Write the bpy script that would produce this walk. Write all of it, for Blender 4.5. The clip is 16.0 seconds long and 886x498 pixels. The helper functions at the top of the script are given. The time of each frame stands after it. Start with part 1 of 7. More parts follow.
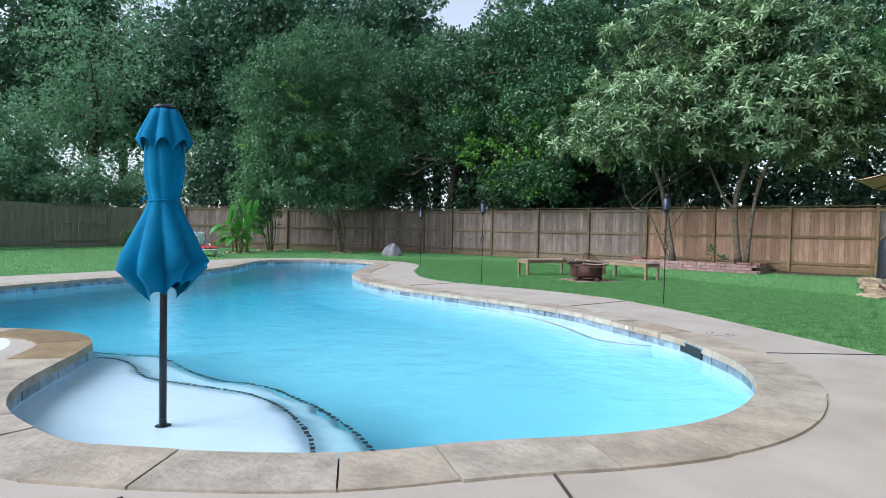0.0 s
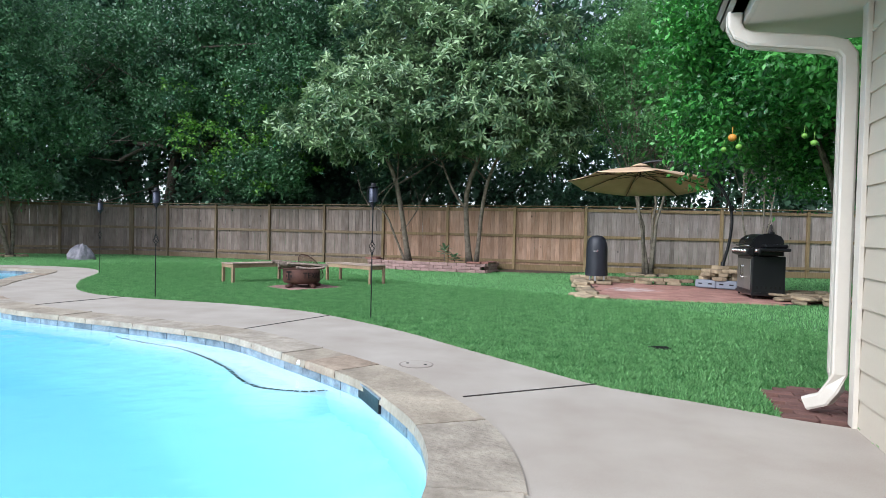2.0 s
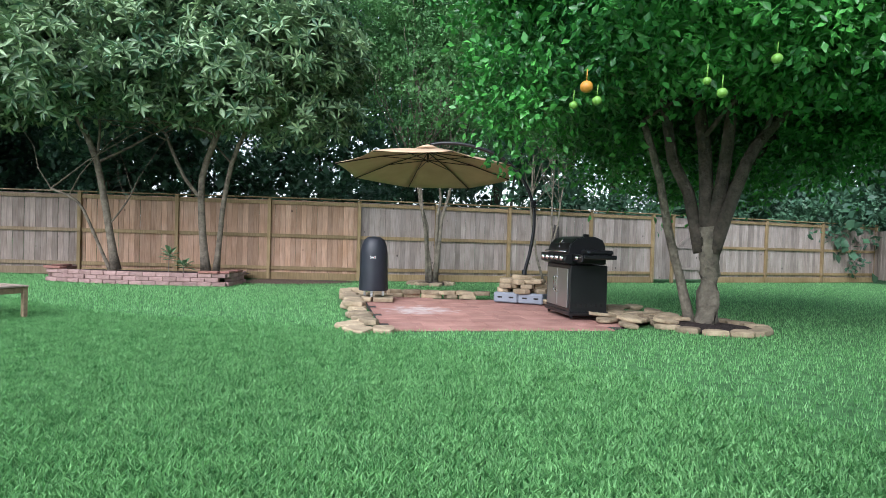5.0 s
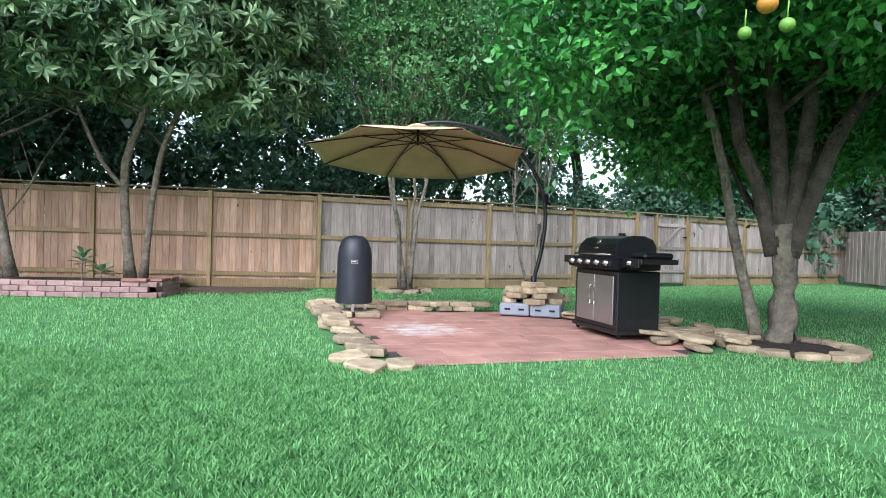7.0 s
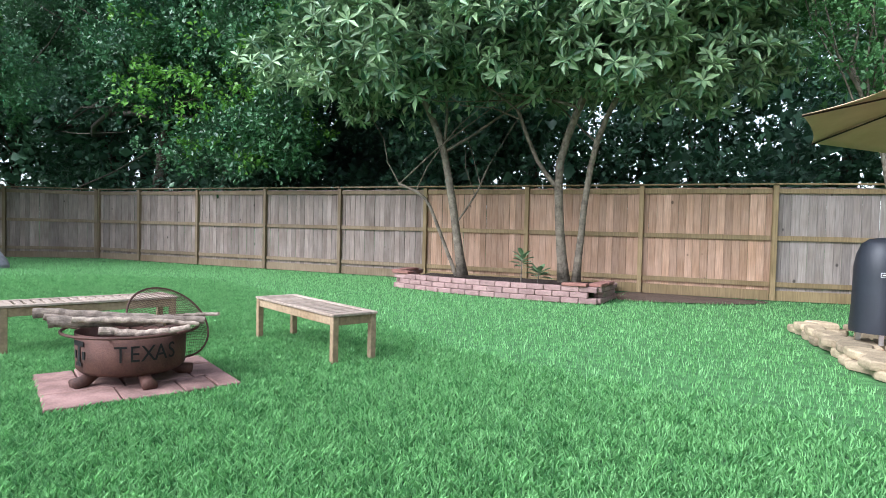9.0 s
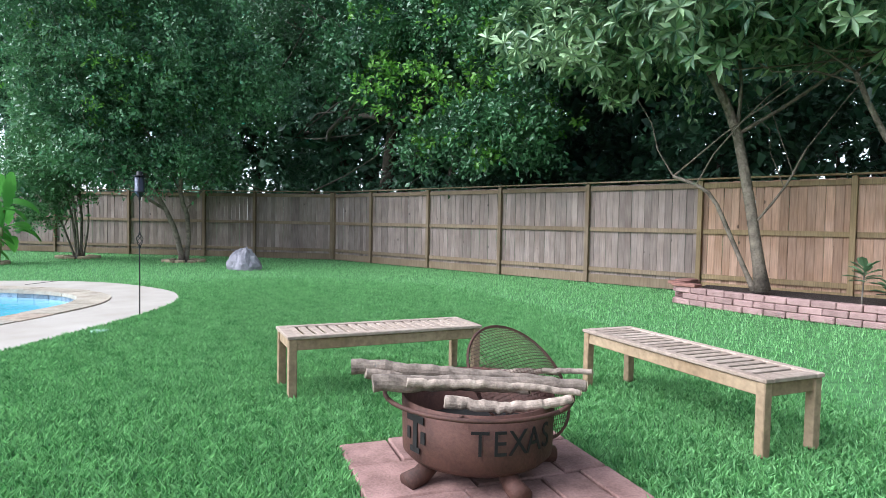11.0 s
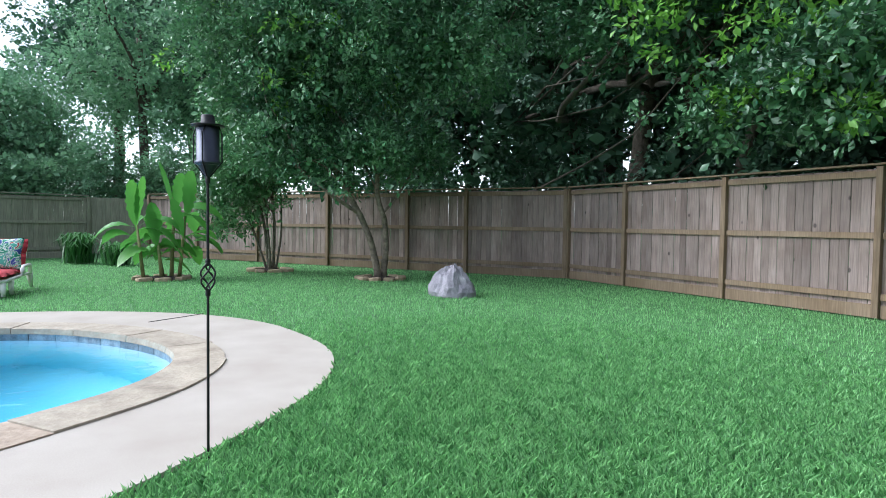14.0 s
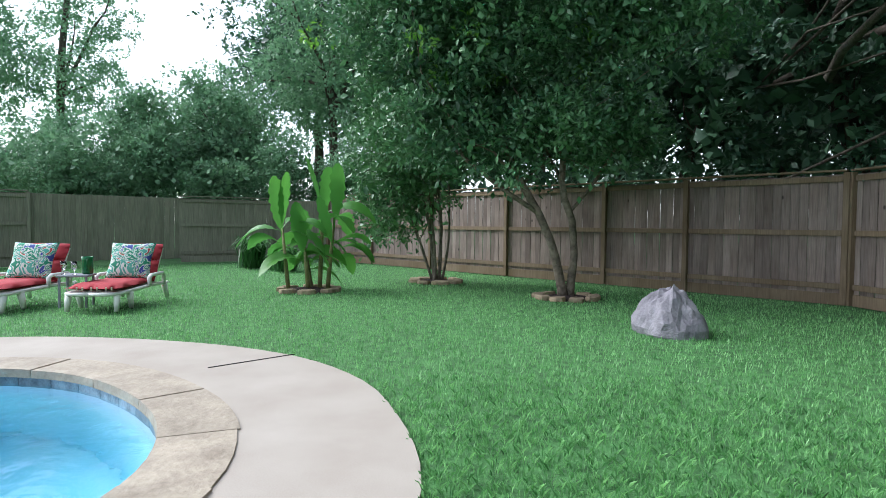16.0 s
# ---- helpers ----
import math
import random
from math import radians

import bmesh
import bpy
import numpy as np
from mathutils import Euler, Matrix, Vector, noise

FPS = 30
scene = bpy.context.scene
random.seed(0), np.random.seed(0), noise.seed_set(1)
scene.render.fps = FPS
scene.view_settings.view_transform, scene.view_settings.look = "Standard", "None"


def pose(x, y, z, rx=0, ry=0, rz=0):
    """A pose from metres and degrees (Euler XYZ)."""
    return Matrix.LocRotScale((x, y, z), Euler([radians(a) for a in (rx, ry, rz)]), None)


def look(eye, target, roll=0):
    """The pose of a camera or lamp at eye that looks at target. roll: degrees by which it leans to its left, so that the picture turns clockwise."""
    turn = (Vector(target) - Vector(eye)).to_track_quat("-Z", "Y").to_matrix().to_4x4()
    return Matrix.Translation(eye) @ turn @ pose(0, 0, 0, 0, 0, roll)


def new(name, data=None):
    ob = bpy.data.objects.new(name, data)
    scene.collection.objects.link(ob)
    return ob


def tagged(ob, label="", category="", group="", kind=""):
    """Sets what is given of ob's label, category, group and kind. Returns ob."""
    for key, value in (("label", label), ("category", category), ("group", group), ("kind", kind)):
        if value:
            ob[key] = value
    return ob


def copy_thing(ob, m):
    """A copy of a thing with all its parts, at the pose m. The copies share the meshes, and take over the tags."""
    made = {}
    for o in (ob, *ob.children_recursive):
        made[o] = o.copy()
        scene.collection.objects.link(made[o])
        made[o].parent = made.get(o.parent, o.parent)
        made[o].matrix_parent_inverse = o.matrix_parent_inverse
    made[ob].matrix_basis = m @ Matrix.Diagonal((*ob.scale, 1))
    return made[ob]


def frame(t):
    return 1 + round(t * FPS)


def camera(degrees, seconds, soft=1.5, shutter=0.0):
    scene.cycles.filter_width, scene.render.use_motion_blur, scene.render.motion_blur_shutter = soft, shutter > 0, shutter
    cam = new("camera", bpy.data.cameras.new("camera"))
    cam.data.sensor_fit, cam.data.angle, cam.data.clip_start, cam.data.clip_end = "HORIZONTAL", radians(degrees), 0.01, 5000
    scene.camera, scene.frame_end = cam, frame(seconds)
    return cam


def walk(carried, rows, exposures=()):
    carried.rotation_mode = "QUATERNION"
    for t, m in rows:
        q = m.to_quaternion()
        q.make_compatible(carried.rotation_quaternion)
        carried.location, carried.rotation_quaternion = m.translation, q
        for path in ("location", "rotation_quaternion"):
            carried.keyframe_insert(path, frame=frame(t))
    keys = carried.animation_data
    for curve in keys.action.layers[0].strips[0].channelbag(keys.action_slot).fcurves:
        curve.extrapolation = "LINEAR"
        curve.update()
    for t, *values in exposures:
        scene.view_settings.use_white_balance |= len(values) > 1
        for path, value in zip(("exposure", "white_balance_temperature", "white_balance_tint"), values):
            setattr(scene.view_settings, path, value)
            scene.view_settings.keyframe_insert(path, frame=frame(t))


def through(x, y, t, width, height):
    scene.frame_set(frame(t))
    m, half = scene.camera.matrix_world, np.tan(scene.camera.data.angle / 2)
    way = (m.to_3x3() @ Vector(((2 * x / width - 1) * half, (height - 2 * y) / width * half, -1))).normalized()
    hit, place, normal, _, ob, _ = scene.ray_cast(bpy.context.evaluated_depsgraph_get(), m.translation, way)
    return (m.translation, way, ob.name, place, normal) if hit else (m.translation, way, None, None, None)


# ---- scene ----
cam = camera(72.7, 16.0, soft=0.75)
PATH = [
    (0, (0.11, 0.838, 1.109), (-1.177, 2.369, 1.05), 1.2),
    (0.5, (0.019, 1.454, 1.089), (-1.103, 3.109, 1.035), 1.1),
    (1, (-0.033, 2.049, 1.091), (-0.98, 3.809, 1.037), 1.2),
    (1.5, (-0.089, 2.683, 1.094), (-0.84, 4.536, 1.047), 1.2),
    (2, (-0.104, 3.253, 1.125), (-0.704, 5.16, 1.079), 1.3),
    (2.5, (-0.182, 3.935, 1.114), (-0.601, 5.89, 1.074), 1.2),
    (3, (-0.217, 4.619, 1.105), (-0.483, 6.601, 1.072), 1.4),
    (3.5, (-0.319, 5.381, 1.149), (-0.457, 7.376, 1.113), 1.6),
    (4, (-0.311, 6.06, 1.164), (-0.363, 8.059, 1.129), 1.6),
    (4.5, (-0.332, 6.711, 1.191), (-0.293, 8.71, 1.157), 1.6),
    (7, (-1.274, 9.598, 1.155), (-0.915, 11.565, 1.13), 1.7),
    (7.5, (-1.595, 9.99, 1.136), (-1.404, 11.981, 1.103), 1.6),
    (8, (-1.961, 10.412, 1.125), (-2.146, 12.403, 1.082), 1.5),
    (8.5, (-2.208, 10.747, 1.121), (-2.769, 12.666, 1.071), 1.5),
    (9, (-2.535, 10.958, 1.187), (-3.369, 12.775, 1.121), 1.4),
    (9.5, (-3.012, 11.173, 1.174), (-4.007, 12.907, 1.107), 1.5),
    (10, (-3.49, 11.373, 1.184), (-4.632, 13.012, 1.109), 1.3),
    (12.5, (-6.835, 12.827, 1.232), (-8.424, 14.039, 1.152), 1.0),
    (13, (-7.583, 13.364, 1.227), (-9.261, 14.449, 1.147), 0.8),
    (13.5, (-8.346, 13.867, 1.21), (-10.08, 14.862, 1.133), 0.9),
    (14, (-9.123, 14.357, 1.234), (-10.888, 15.295, 1.155), 0.8),
    (14.5, (-9.797, 14.838, 1.194), (-11.61, 15.68, 1.12), 0.7),
    (15, (-10.508, 15.227, 1.21), (-12.39, 15.9, 1.134), 0.5),
    (15.5, (-11.167, 15.467, 1.225), (-13.1, 15.971, 1.147), 0.6),
    (16, (-11.955, 15.768, 1.222), (-13.928, 16.086, 1.145), 0.6),
]
walk(cam, [(t, look(eye, target, roll)) for t, eye, target, roll in PATH],
     [(0, 0.65, 5800, 10), (2.5, 0.70, 5800, 10), (4.5, 0.89, 5800, 10), (7, 1.2, 5700, 10), (8, 1.33, 5700, 10), (10, 1.3, 5700, 10), (12.5, 1.2, 5700, 10), (14.5, 1.12, 5700, 10), (16, 0.98, 5900, 10)])


# ---- sky, sun, exposure ----
world = bpy.data.worlds.new("sky")
scene.world = world
world.use_nodes = True
_n, _l = world.node_tree.nodes, world.node_tree.links
_sky = _n.new("ShaderNodeTexSky")
_sky.sky_type, _sky.sun_disc = "NISHITA", False
_sky.sun_elevation, _sky.sun_rotation = radians(42), radians(-149)
_sky.air_density, _sky.dust_density = 1.0, 1.5
_hsv = _n.new("ShaderNodeHueSaturation")
_hsv.inputs["Saturation"].default_value = 0.35
_l.new(_sky.outputs[0], _hsv.inputs["Color"])
_l.new(_hsv.outputs[0], _n["Background"].inputs["Color"])
_n["Background"].inputs["Strength"].default_value = 0.15
sun = new("sun", bpy.data.lights.new("sun", "SUN"))
sun.data.energy, sun.data.angle, sun.data.color = 2.0, radians(45), (1.0, 0.97, 0.93)
sun.matrix_world = look((-18, -30, 31.5), (0, 0, 0))


# ---- materials ----
def mat(name, colour, rough=0.7, metal=0.0, var=0.25, scale=3.0, fine=40.0, bump=0.2, tint=None, rand=0.0, island=0.0, spec=0.5, dist=0.01):
    """A surface with broad stains, fine grain and relief; rand varies object by object, island leaf by leaf."""
    m = bpy.data.materials.new(name)
    m.use_nodes = True
    n, l = m.node_tree.nodes, m.node_tree.links
    b = n["Principled BSDF"]
    b.inputs["Roughness"].default_value, b.inputs["Metallic"].default_value = rough, metal
    b.inputs["Specular IOR Level"].default_value = spec
    co = n.new("ShaderNodeTexCoord")
    geo = n.new("ShaderNodeNewGeometry")
    big, small = n.new("ShaderNodeTexNoise"), n.new("ShaderNodeTexNoise")
    for k, s, d in ((big, scale, 4.0), (small, fine, 3.0)):
        k.inputs["Scale"].default_value, k.inputs["Detail"].default_value = s, d
        l.new(geo.outputs["Position"], k.inputs["Vector"])
    dark = [c * (1 - var) for c in colour[:3]]
    light = [min(1.0, c * (1 + var)) for c in (tint or colour)[:3]]
    mix = n.new("ShaderNodeMix"); mix.data_type = "RGBA"
    mix.inputs[6].default_value, mix.inputs[7].default_value = (*dark, 1), (*light, 1)
    add = n.new("ShaderNodeMath"); add.operation = "MULTIPLY_ADD"
    l.new(small.outputs["Fac"], add.inputs[0]); add.inputs[1].default_value = 0.6
    sub = n.new("ShaderNodeMath"); sub.operation = "MULTIPLY_ADD"
    l.new(big.outputs["Fac"], sub.inputs[0]); sub.inputs[1].default_value = 1.4; sub.inputs[2].default_value = -0.5
    l.new(sub.outputs[0], add.inputs[2])
    l.new(add.outputs[0], mix.inputs[0])
    out = mix.outputs[2]
    if rand or island:
        hs = n.new("ShaderNodeHueSaturation")
        info = n.new("ShaderNodeObjectInfo")
        mr = n.new("ShaderNodeMapRange")
        mr.inputs["To Min"].default_value, mr.inputs["To Max"].default_value = 1 - (rand or island), 1 + (rand or island)
        l.new(info.outputs["Random"] if rand else geo.outputs["Random Per Island"], mr.inputs["Value"])
        l.new(mr.outputs[0], hs.inputs["Value"])
        l.new(out, hs.inputs["Color"])
        out = hs.outputs[0]
    l.new(out, b.inputs["Base Color"])
    if bump:
        bm_ = n.new("ShaderNodeBump")
        bm_.inputs["Strength"].default_value, bm_.inputs["Distance"].default_value = bump, dist
        l.new(small.outputs["Fac"], bm_.inputs["Height"])
        l.new(bm_.outputs[0], b.inputs["Normal"])
    return m


def wood(name, colour, tint, rand=0.25, grain=(60, 60, 3), rough=0.8, knots=True):
    """Boards with lengthwise grain and dark knots, run along object z."""
    m = bpy.data.materials.new(name)
    m.use_nodes = True
    n, l = m.node_tree.nodes, m.node_tree.links
    b = n["Principled BSDF"]
    b.inputs["Roughness"].default_value = rough
    b.inputs["Specular IOR Level"].default_value = 0.25
    geo, info = n.new("ShaderNodeNewGeometry"), n.new("ShaderNodeObjectInfo")
    off = n.new("ShaderNodeVectorMath"); off.operation = "ADD"
    sc = n.new("ShaderNodeVectorMath"); sc.operation = "SCALE"
    comb = n.new("ShaderNodeCombineXYZ")
    for k in range(3):
        l.new(info.outputs["Random"], comb.inputs[k])
    l.new(comb.outputs[0], sc.inputs[0]); sc.inputs["Scale"].default_value = 40
    l.new(geo.outputs["Position"], off.inputs[0]); l.new(sc.outputs[0], off.inputs[1])
    mp = n.new("ShaderNodeMapping"); mp.inputs["Scale"].default_value = grain
    l.new(off.outputs[0], mp.inputs["Vector"])
    g = n.new("ShaderNodeTexNoise"); g.inputs["Scale"].default_value = 1.0; g.inputs["Detail"].default_value = 4
    l.new(mp.outputs[0], g.inputs["Vector"])
    st = n.new("ShaderNodeTexNoise"); st.inputs["Scale"].default_value = 1.6; st.inputs["Detail"].default_value = 4
    l.new(off.outputs[0], st.inputs["Vector"])
    mix = n.new("ShaderNodeMix"); mix.data_type = "RGBA"
    mix.inputs[6].default_value, mix.inputs[7].default_value = (*colour, 1), (*tint, 1)
    ramp = n.new("ShaderNodeMapRange"); ramp.inputs["From Min"].default_value = 0.3; ramp.inputs["From Max"].default_value = 0.7
    l.new(st.outputs["Fac"], ramp.inputs["Value"]); l.new(ramp.outputs[0], mix.inputs[0])
    hs = n.new("ShaderNodeHueSaturation")
    v = n.new("ShaderNodeMapRange"); v.inputs["To Min"].default_value = 1 - rand; v.inputs["To Max"].default_value = 1 + rand
    l.new(info.outputs["Random"], v.inputs["Value"]); l.new(v.outputs[0], hs.inputs["Value"])
    l.new(mix.outputs[2], hs.inputs["Color"])
    gm = n.new("ShaderNodeMapRange"); gm.inputs["From Min"].default_value = 0.3; gm.inputs["From Max"].default_value = 0.7
    gm.inputs["To Min"].default_value = 0.72; gm.inputs["To Max"].default_value = 1.12
    l.new(g.outputs["Fac"], gm.inputs["Value"])
    mul = n.new("ShaderNodeVectorMath"); mul.operation = "SCALE"
    l.new(hs.outputs[0], mul.inputs[0]); l.new(gm.outputs[0], mul.inputs["Scale"])
    out = mul.outputs[0]
    if knots:
        vo = n.new("ShaderNodeTexVoronoi"); vo.inputs["Scale"].default_value = 2.6
        mk = n.new("ShaderNodeMapping"); mk.inputs["Scale"].default_value = (1.0, 1.0, 0.7)
        l.new(off.outputs[0], mk.inputs["Vector"]); l.new(mk.outputs[0], vo.inputs["Vector"])
        kr = n.new("ShaderNodeMapRange"); kr.inputs["From Min"].default_value = 0.045; kr.inputs["From Max"].default_value = 0.085
        kr.inputs["To Min"].default_value = 0.3; kr.inputs["To Max"].default_value = 1.0
        l.new(vo.outputs["Distance"], kr.inputs["Value"])
        m2 = n.new("ShaderNodeVectorMath"); m2.operation = "SCALE"
        l.new(out, m2.inputs[0]); l.new(kr.outputs[0], m2.inputs["Scale"])
        out = m2.outputs[0]
    l.new(out, b.inputs["Base Color"])
    bp = n.new("ShaderNodeBump"); bp.inputs["Strength"].default_value = 0.4; bp.inputs["Distance"].default_value = 0.003
    l.new(g.outputs["Fac"], bp.inputs["Height"]); l.new(bp.outputs[0], b.inputs["Normal"])
    return m


def leaf_mat(name, dark, light, gloss=0.45, through=0.3, patch=1.5, each=0.55, lump=0.7):
    """Leaves: colour by leaf, some light through them."""
    m = bpy.data.materials.new(name)
    m.use_nodes = True
    n, l = m.node_tree.nodes, m.node_tree.links
    b = n["Principled BSDF"]
    b.inputs["Roughness"].default_value = gloss
    geo = n.new("ShaderNodeNewGeometry")
    noi = n.new("ShaderNodeTexNoise"); noi.inputs["Scale"].default_value = lump; noi.inputs["Detail"].default_value = 3
    l.new(geo.outputs["Position"], noi.inputs["Vector"])
    add = n.new("ShaderNodeMath"); add.operation = "MULTIPLY_ADD"
    l.new(geo.outputs["Random Per Island"], add.inputs[0]); add.inputs[1].default_value = each
    sub = n.new("ShaderNodeMath"); sub.operation = "MULTIPLY_ADD"
    l.new(noi.outputs["Fac"], sub.inputs[0]); sub.inputs[1].default_value = patch; sub.inputs[2].default_value = 0.475 - each / 2 - patch / 2
    l.new(sub.outputs[0], add.inputs[2])
    mix = n.new("ShaderNodeMix"); mix.data_type = "RGBA"
    mix.inputs[6].default_value, mix.inputs[7].default_value = (*dark, 1), (*light, 1)
    l.new(add.outputs[0], mix.inputs[0])
    l.new(mix.outputs[2], b.inputs["Base Color"])
    tr = n.new("ShaderNodeBsdfTranslucent")
    l.new(mix.outputs[2], tr.inputs["Color"])
    ms = n.new("ShaderNodeMixShader"); ms.inputs[0].default_value = through
    l.new(b.outputs[0], ms.inputs[1]); l.new(tr.outputs[0], ms.inputs[2])
    l.new(ms.outputs[0], n["Material Output"].inputs["Surface"])
    return m


M_LAWN = mat("lawn_soil", (0.03, 0.105, 0.03), 0.95, var=0.55, scale=11, fine=70, bump=0.8, tint=(0.08, 0.22, 0.065), dist=0.02)
M_GRASS = leaf_mat("grass_blade", (0.068, 0.24, 0.066), (0.39, 0.74, 0.30), 0.5, 0.35, 0.9, 0.65, 5.0)
M_DECK = mat("deck_concrete", (0.385, 0.326, 0.27), 0.85, var=0.14, scale=1.6, fine=120, bump=0.16, tint=(0.42, 0.382, 0.335), dist=0.003)
M_COPING = mat("flagstone_coping", (0.29, 0.235, 0.175), 0.75, var=0.3, scale=3.2, fine=26, bump=0.7, tint=(0.40, 0.345, 0.27), rand=0.07, dist=0.012)
M_COPING2 = mat("rust_flagstone", (0.23, 0.165, 0.115), 0.75, var=0.35, scale=6, fine=30, bump=0.7, tint=(0.36, 0.285, 0.215), rand=0.1, dist=0.012)
M_COPING3 = mat("grey_flagstone", (0.29, 0.245, 0.19), 0.75, var=0.3, scale=4.2, fine=26, bump=0.7, tint=(0.41, 0.36, 0.295), rand=0.07, dist=0.012)
M_STONE = mat("sandstone", (0.27, 0.195, 0.12), 0.88, var=0.35, scale=7, fine=60, bump=0.7, tint=(0.40, 0.315, 0.21), rand=0.3)
M_TILE = mat("slate_tile", (0.10, 0.13, 0.17), 0.35, var=0.5, scale=9, fine=60, bump=0.3, tint=(0.28, 0.33, 0.38), rand=0.35)
M_DARKTILE = mat("step_mosaic", (0.02, 0.03, 0.04), 0.4, var=0.4)
M_CEDAR = wood("new_cedar", (0.37, 0.222, 0.14), (0.48, 0.315, 0.225))
M_CEDAROLD = wood("weathered_cedar", (0.20, 0.15, 0.127), (0.305, 0.243, 0.215), 0.25)
M_OLDPOST = wood("weathered_post", (0.19, 0.132, 0.08), (0.25, 0.185, 0.125), 0.15, knots=False)
M_GREYCEDAR = wood("grey_cedar", (0.28, 0.228, 0.20), (0.39, 0.33, 0.30))
M_POST = wood("treated_post", (0.23, 0.16, 0.08), (0.33, 0.24, 0.13), 0.15, knots=False)
M_GREENWOOD = wood("stained_fence", (0.205, 0.20, 0.15), (0.265, 0.255, 0.195), 0.10, knots=False)
M_BARK = mat("grey_bark", (0.12, 0.10, 0.08), 0.95, var=0.5, scale=5, fine=25, bump=0.9, tint=(0.24, 0.21, 0.17), dist=0.03)
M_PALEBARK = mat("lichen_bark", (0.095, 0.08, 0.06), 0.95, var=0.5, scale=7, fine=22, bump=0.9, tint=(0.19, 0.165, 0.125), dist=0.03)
M_BROWNBARK = mat("brown_bark", (0.085, 0.065, 0.045), 0.95, var=0.5, scale=7, fine=22, bump=0.9, tint=(0.20, 0.165, 0.125), dist=0.03)
# on the citrus limbs this dark tone also stands for crown shade
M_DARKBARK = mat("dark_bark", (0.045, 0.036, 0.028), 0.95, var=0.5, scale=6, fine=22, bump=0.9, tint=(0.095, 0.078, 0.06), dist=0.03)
M_MULCH = mat("bark_mulch", (0.035, 0.022, 0.018), 0.95, var=0.6, scale=15, fine=60, bump=1.0, dist=0.03)
M_SIDING = mat("cream_siding", (0.58, 0.515, 0.42), 0.6, var=0.05, scale=1.5, fine=60, bump=0.08, rand=0.03)
M_TRIM = mat("cream_gutter", (0.64, 0.59, 0.515), 0.4, var=0.05, scale=3, fine=50, bump=0.03)
M_ROOF = mat("asphalt_shingle", (0.09, 0.08, 0.075), 0.95, var=0.3, bump=0.5)
L_OAK = leaf_mat("oak_leaf", (0.026, 0.075, 0.04), (0.115, 0.265, 0.105), 0.36, 0.15)
L_GARDEN = leaf_mat("small_tree_leaf", (0.035, 0.098, 0.05), (0.165, 0.35, 0.15), 0.38, 0.2)
L_OAKNEW = leaf_mat("oak_new_leaf", (0.09, 0.24, 0.03), (0.22, 0.46, 0.07), 0.42, 0.35)
L_LOQUAT = leaf_mat("loquat_leaf", (0.045, 0.125, 0.06), (0.42, 0.575, 0.30), 0.33, 0.15, 1.3, 0.8)
L_CITRUS = leaf_mat("citrus_leaf", (0.02, 0.105, 0.028), (0.13, 0.47, 0.08), 0.32, 0.2, 1.3, 0.75)
L_SHRUB = leaf_mat("holly_leaf", (0.04, 0.13, 0.05), (0.20, 0.40, 0.16), 0.35, 0.2)
L_CRAPE = leaf_mat("crape_leaf", (0.06, 0.17, 0.06), (0.20, 0.42, 0.14), 0.5, 0.35)
L_WOOD = leaf_mat("woodland_leaf", (0.034, 0.085, 0.058), (0.12, 0.25, 0.135), 0.45, 0.2)
# leaf colour lightened to stand in for haze over the distant trees
L_PALE_HAZE = leaf_mat("hazed_woodland_leaf", (0.10, 0.22, 0.12), (0.27, 0.48, 0.26), 0.5, 0.35)
L_BANANA = leaf_mat("banana_leaf", (0.035, 0.16, 0.05), (0.20, 0.52, 0.07), 0.35, 0.4, 0.8)


# ---- helpers of this scene ----
def part(name, bm, material, parent=None, label="", smooth=False):
    """Link a bmesh as one mesh object, under parent if there is one."""
    me = bpy.data.meshes.new(name)
    bm.normal_update()
    bm.to_mesh(me)
    bm.free()
    me.materials.append(material)
    if smooth:
        me.shade_smooth()
    ob = new(name, me)
    ob.parent = parent
    if label:
        ob["label"] = label
    return ob


def np_mesh(name, verts, faces, material, parent=None):
    """A mesh from arrays: verts (n, 3), faces (m, k)."""
    verts, faces = np.asarray(verts, np.float32), np.asarray(faces, np.int32)
    me = bpy.data.meshes.new(name)
    me.vertices.add(len(verts))
    me.vertices.foreach_set("co", verts.ravel())
    k = faces.shape[1]
    me.loops.add(faces.size)
    me.loops.foreach_set("vertex_index", faces.ravel())
    me.polygons.add(len(faces))
    me.polygons.foreach_set("loop_start", np.arange(0, faces.size, k, dtype=np.int32))
    me.update(calc_edges=True)
    me.materials.append(material)
    ob = new(name, me)
    ob.parent = parent
    return ob


def empty(name, x=0, y=0, z=0, rz=0, label="", category="", group="", kind=""):
    ob = new(name)
    ob.matrix_basis = pose(x, y, z, 0, 0, rz)
    ob.empty_display_size = 0.1
    return tagged(ob, label, category, group, kind)


def box(bm, cx, cy, cz, sx, sy, sz, bevel=0.0, m=None):
    """Add a box of that centre and size, with bevelled edges."""
    got = bmesh.ops.create_cube(bm, size=1.0)["verts"]
    bmesh.ops.scale(bm, vec=(sx, sy, sz), verts=got)
    if bevel:
        es = list({e for v in got for e in v.link_edges})
        new_v = bmesh.ops.bevel(bm, geom=es, offset=bevel, segments=1, affect="EDGES")["verts"]
        got = list({v for v in new_v})
    bmesh.ops.translate(bm, vec=(cx, cy, cz), verts=got)
    if m is not None:
        bmesh.ops.transform(bm, matrix=m, verts=got)
    return got


def boxpart(name, material, parent, c, s, bevel=0.004, m=None, label=""):
    bm = bmesh.new()
    box(bm, *c, *s, bevel, m)
    return part(name, bm, material, parent, label)


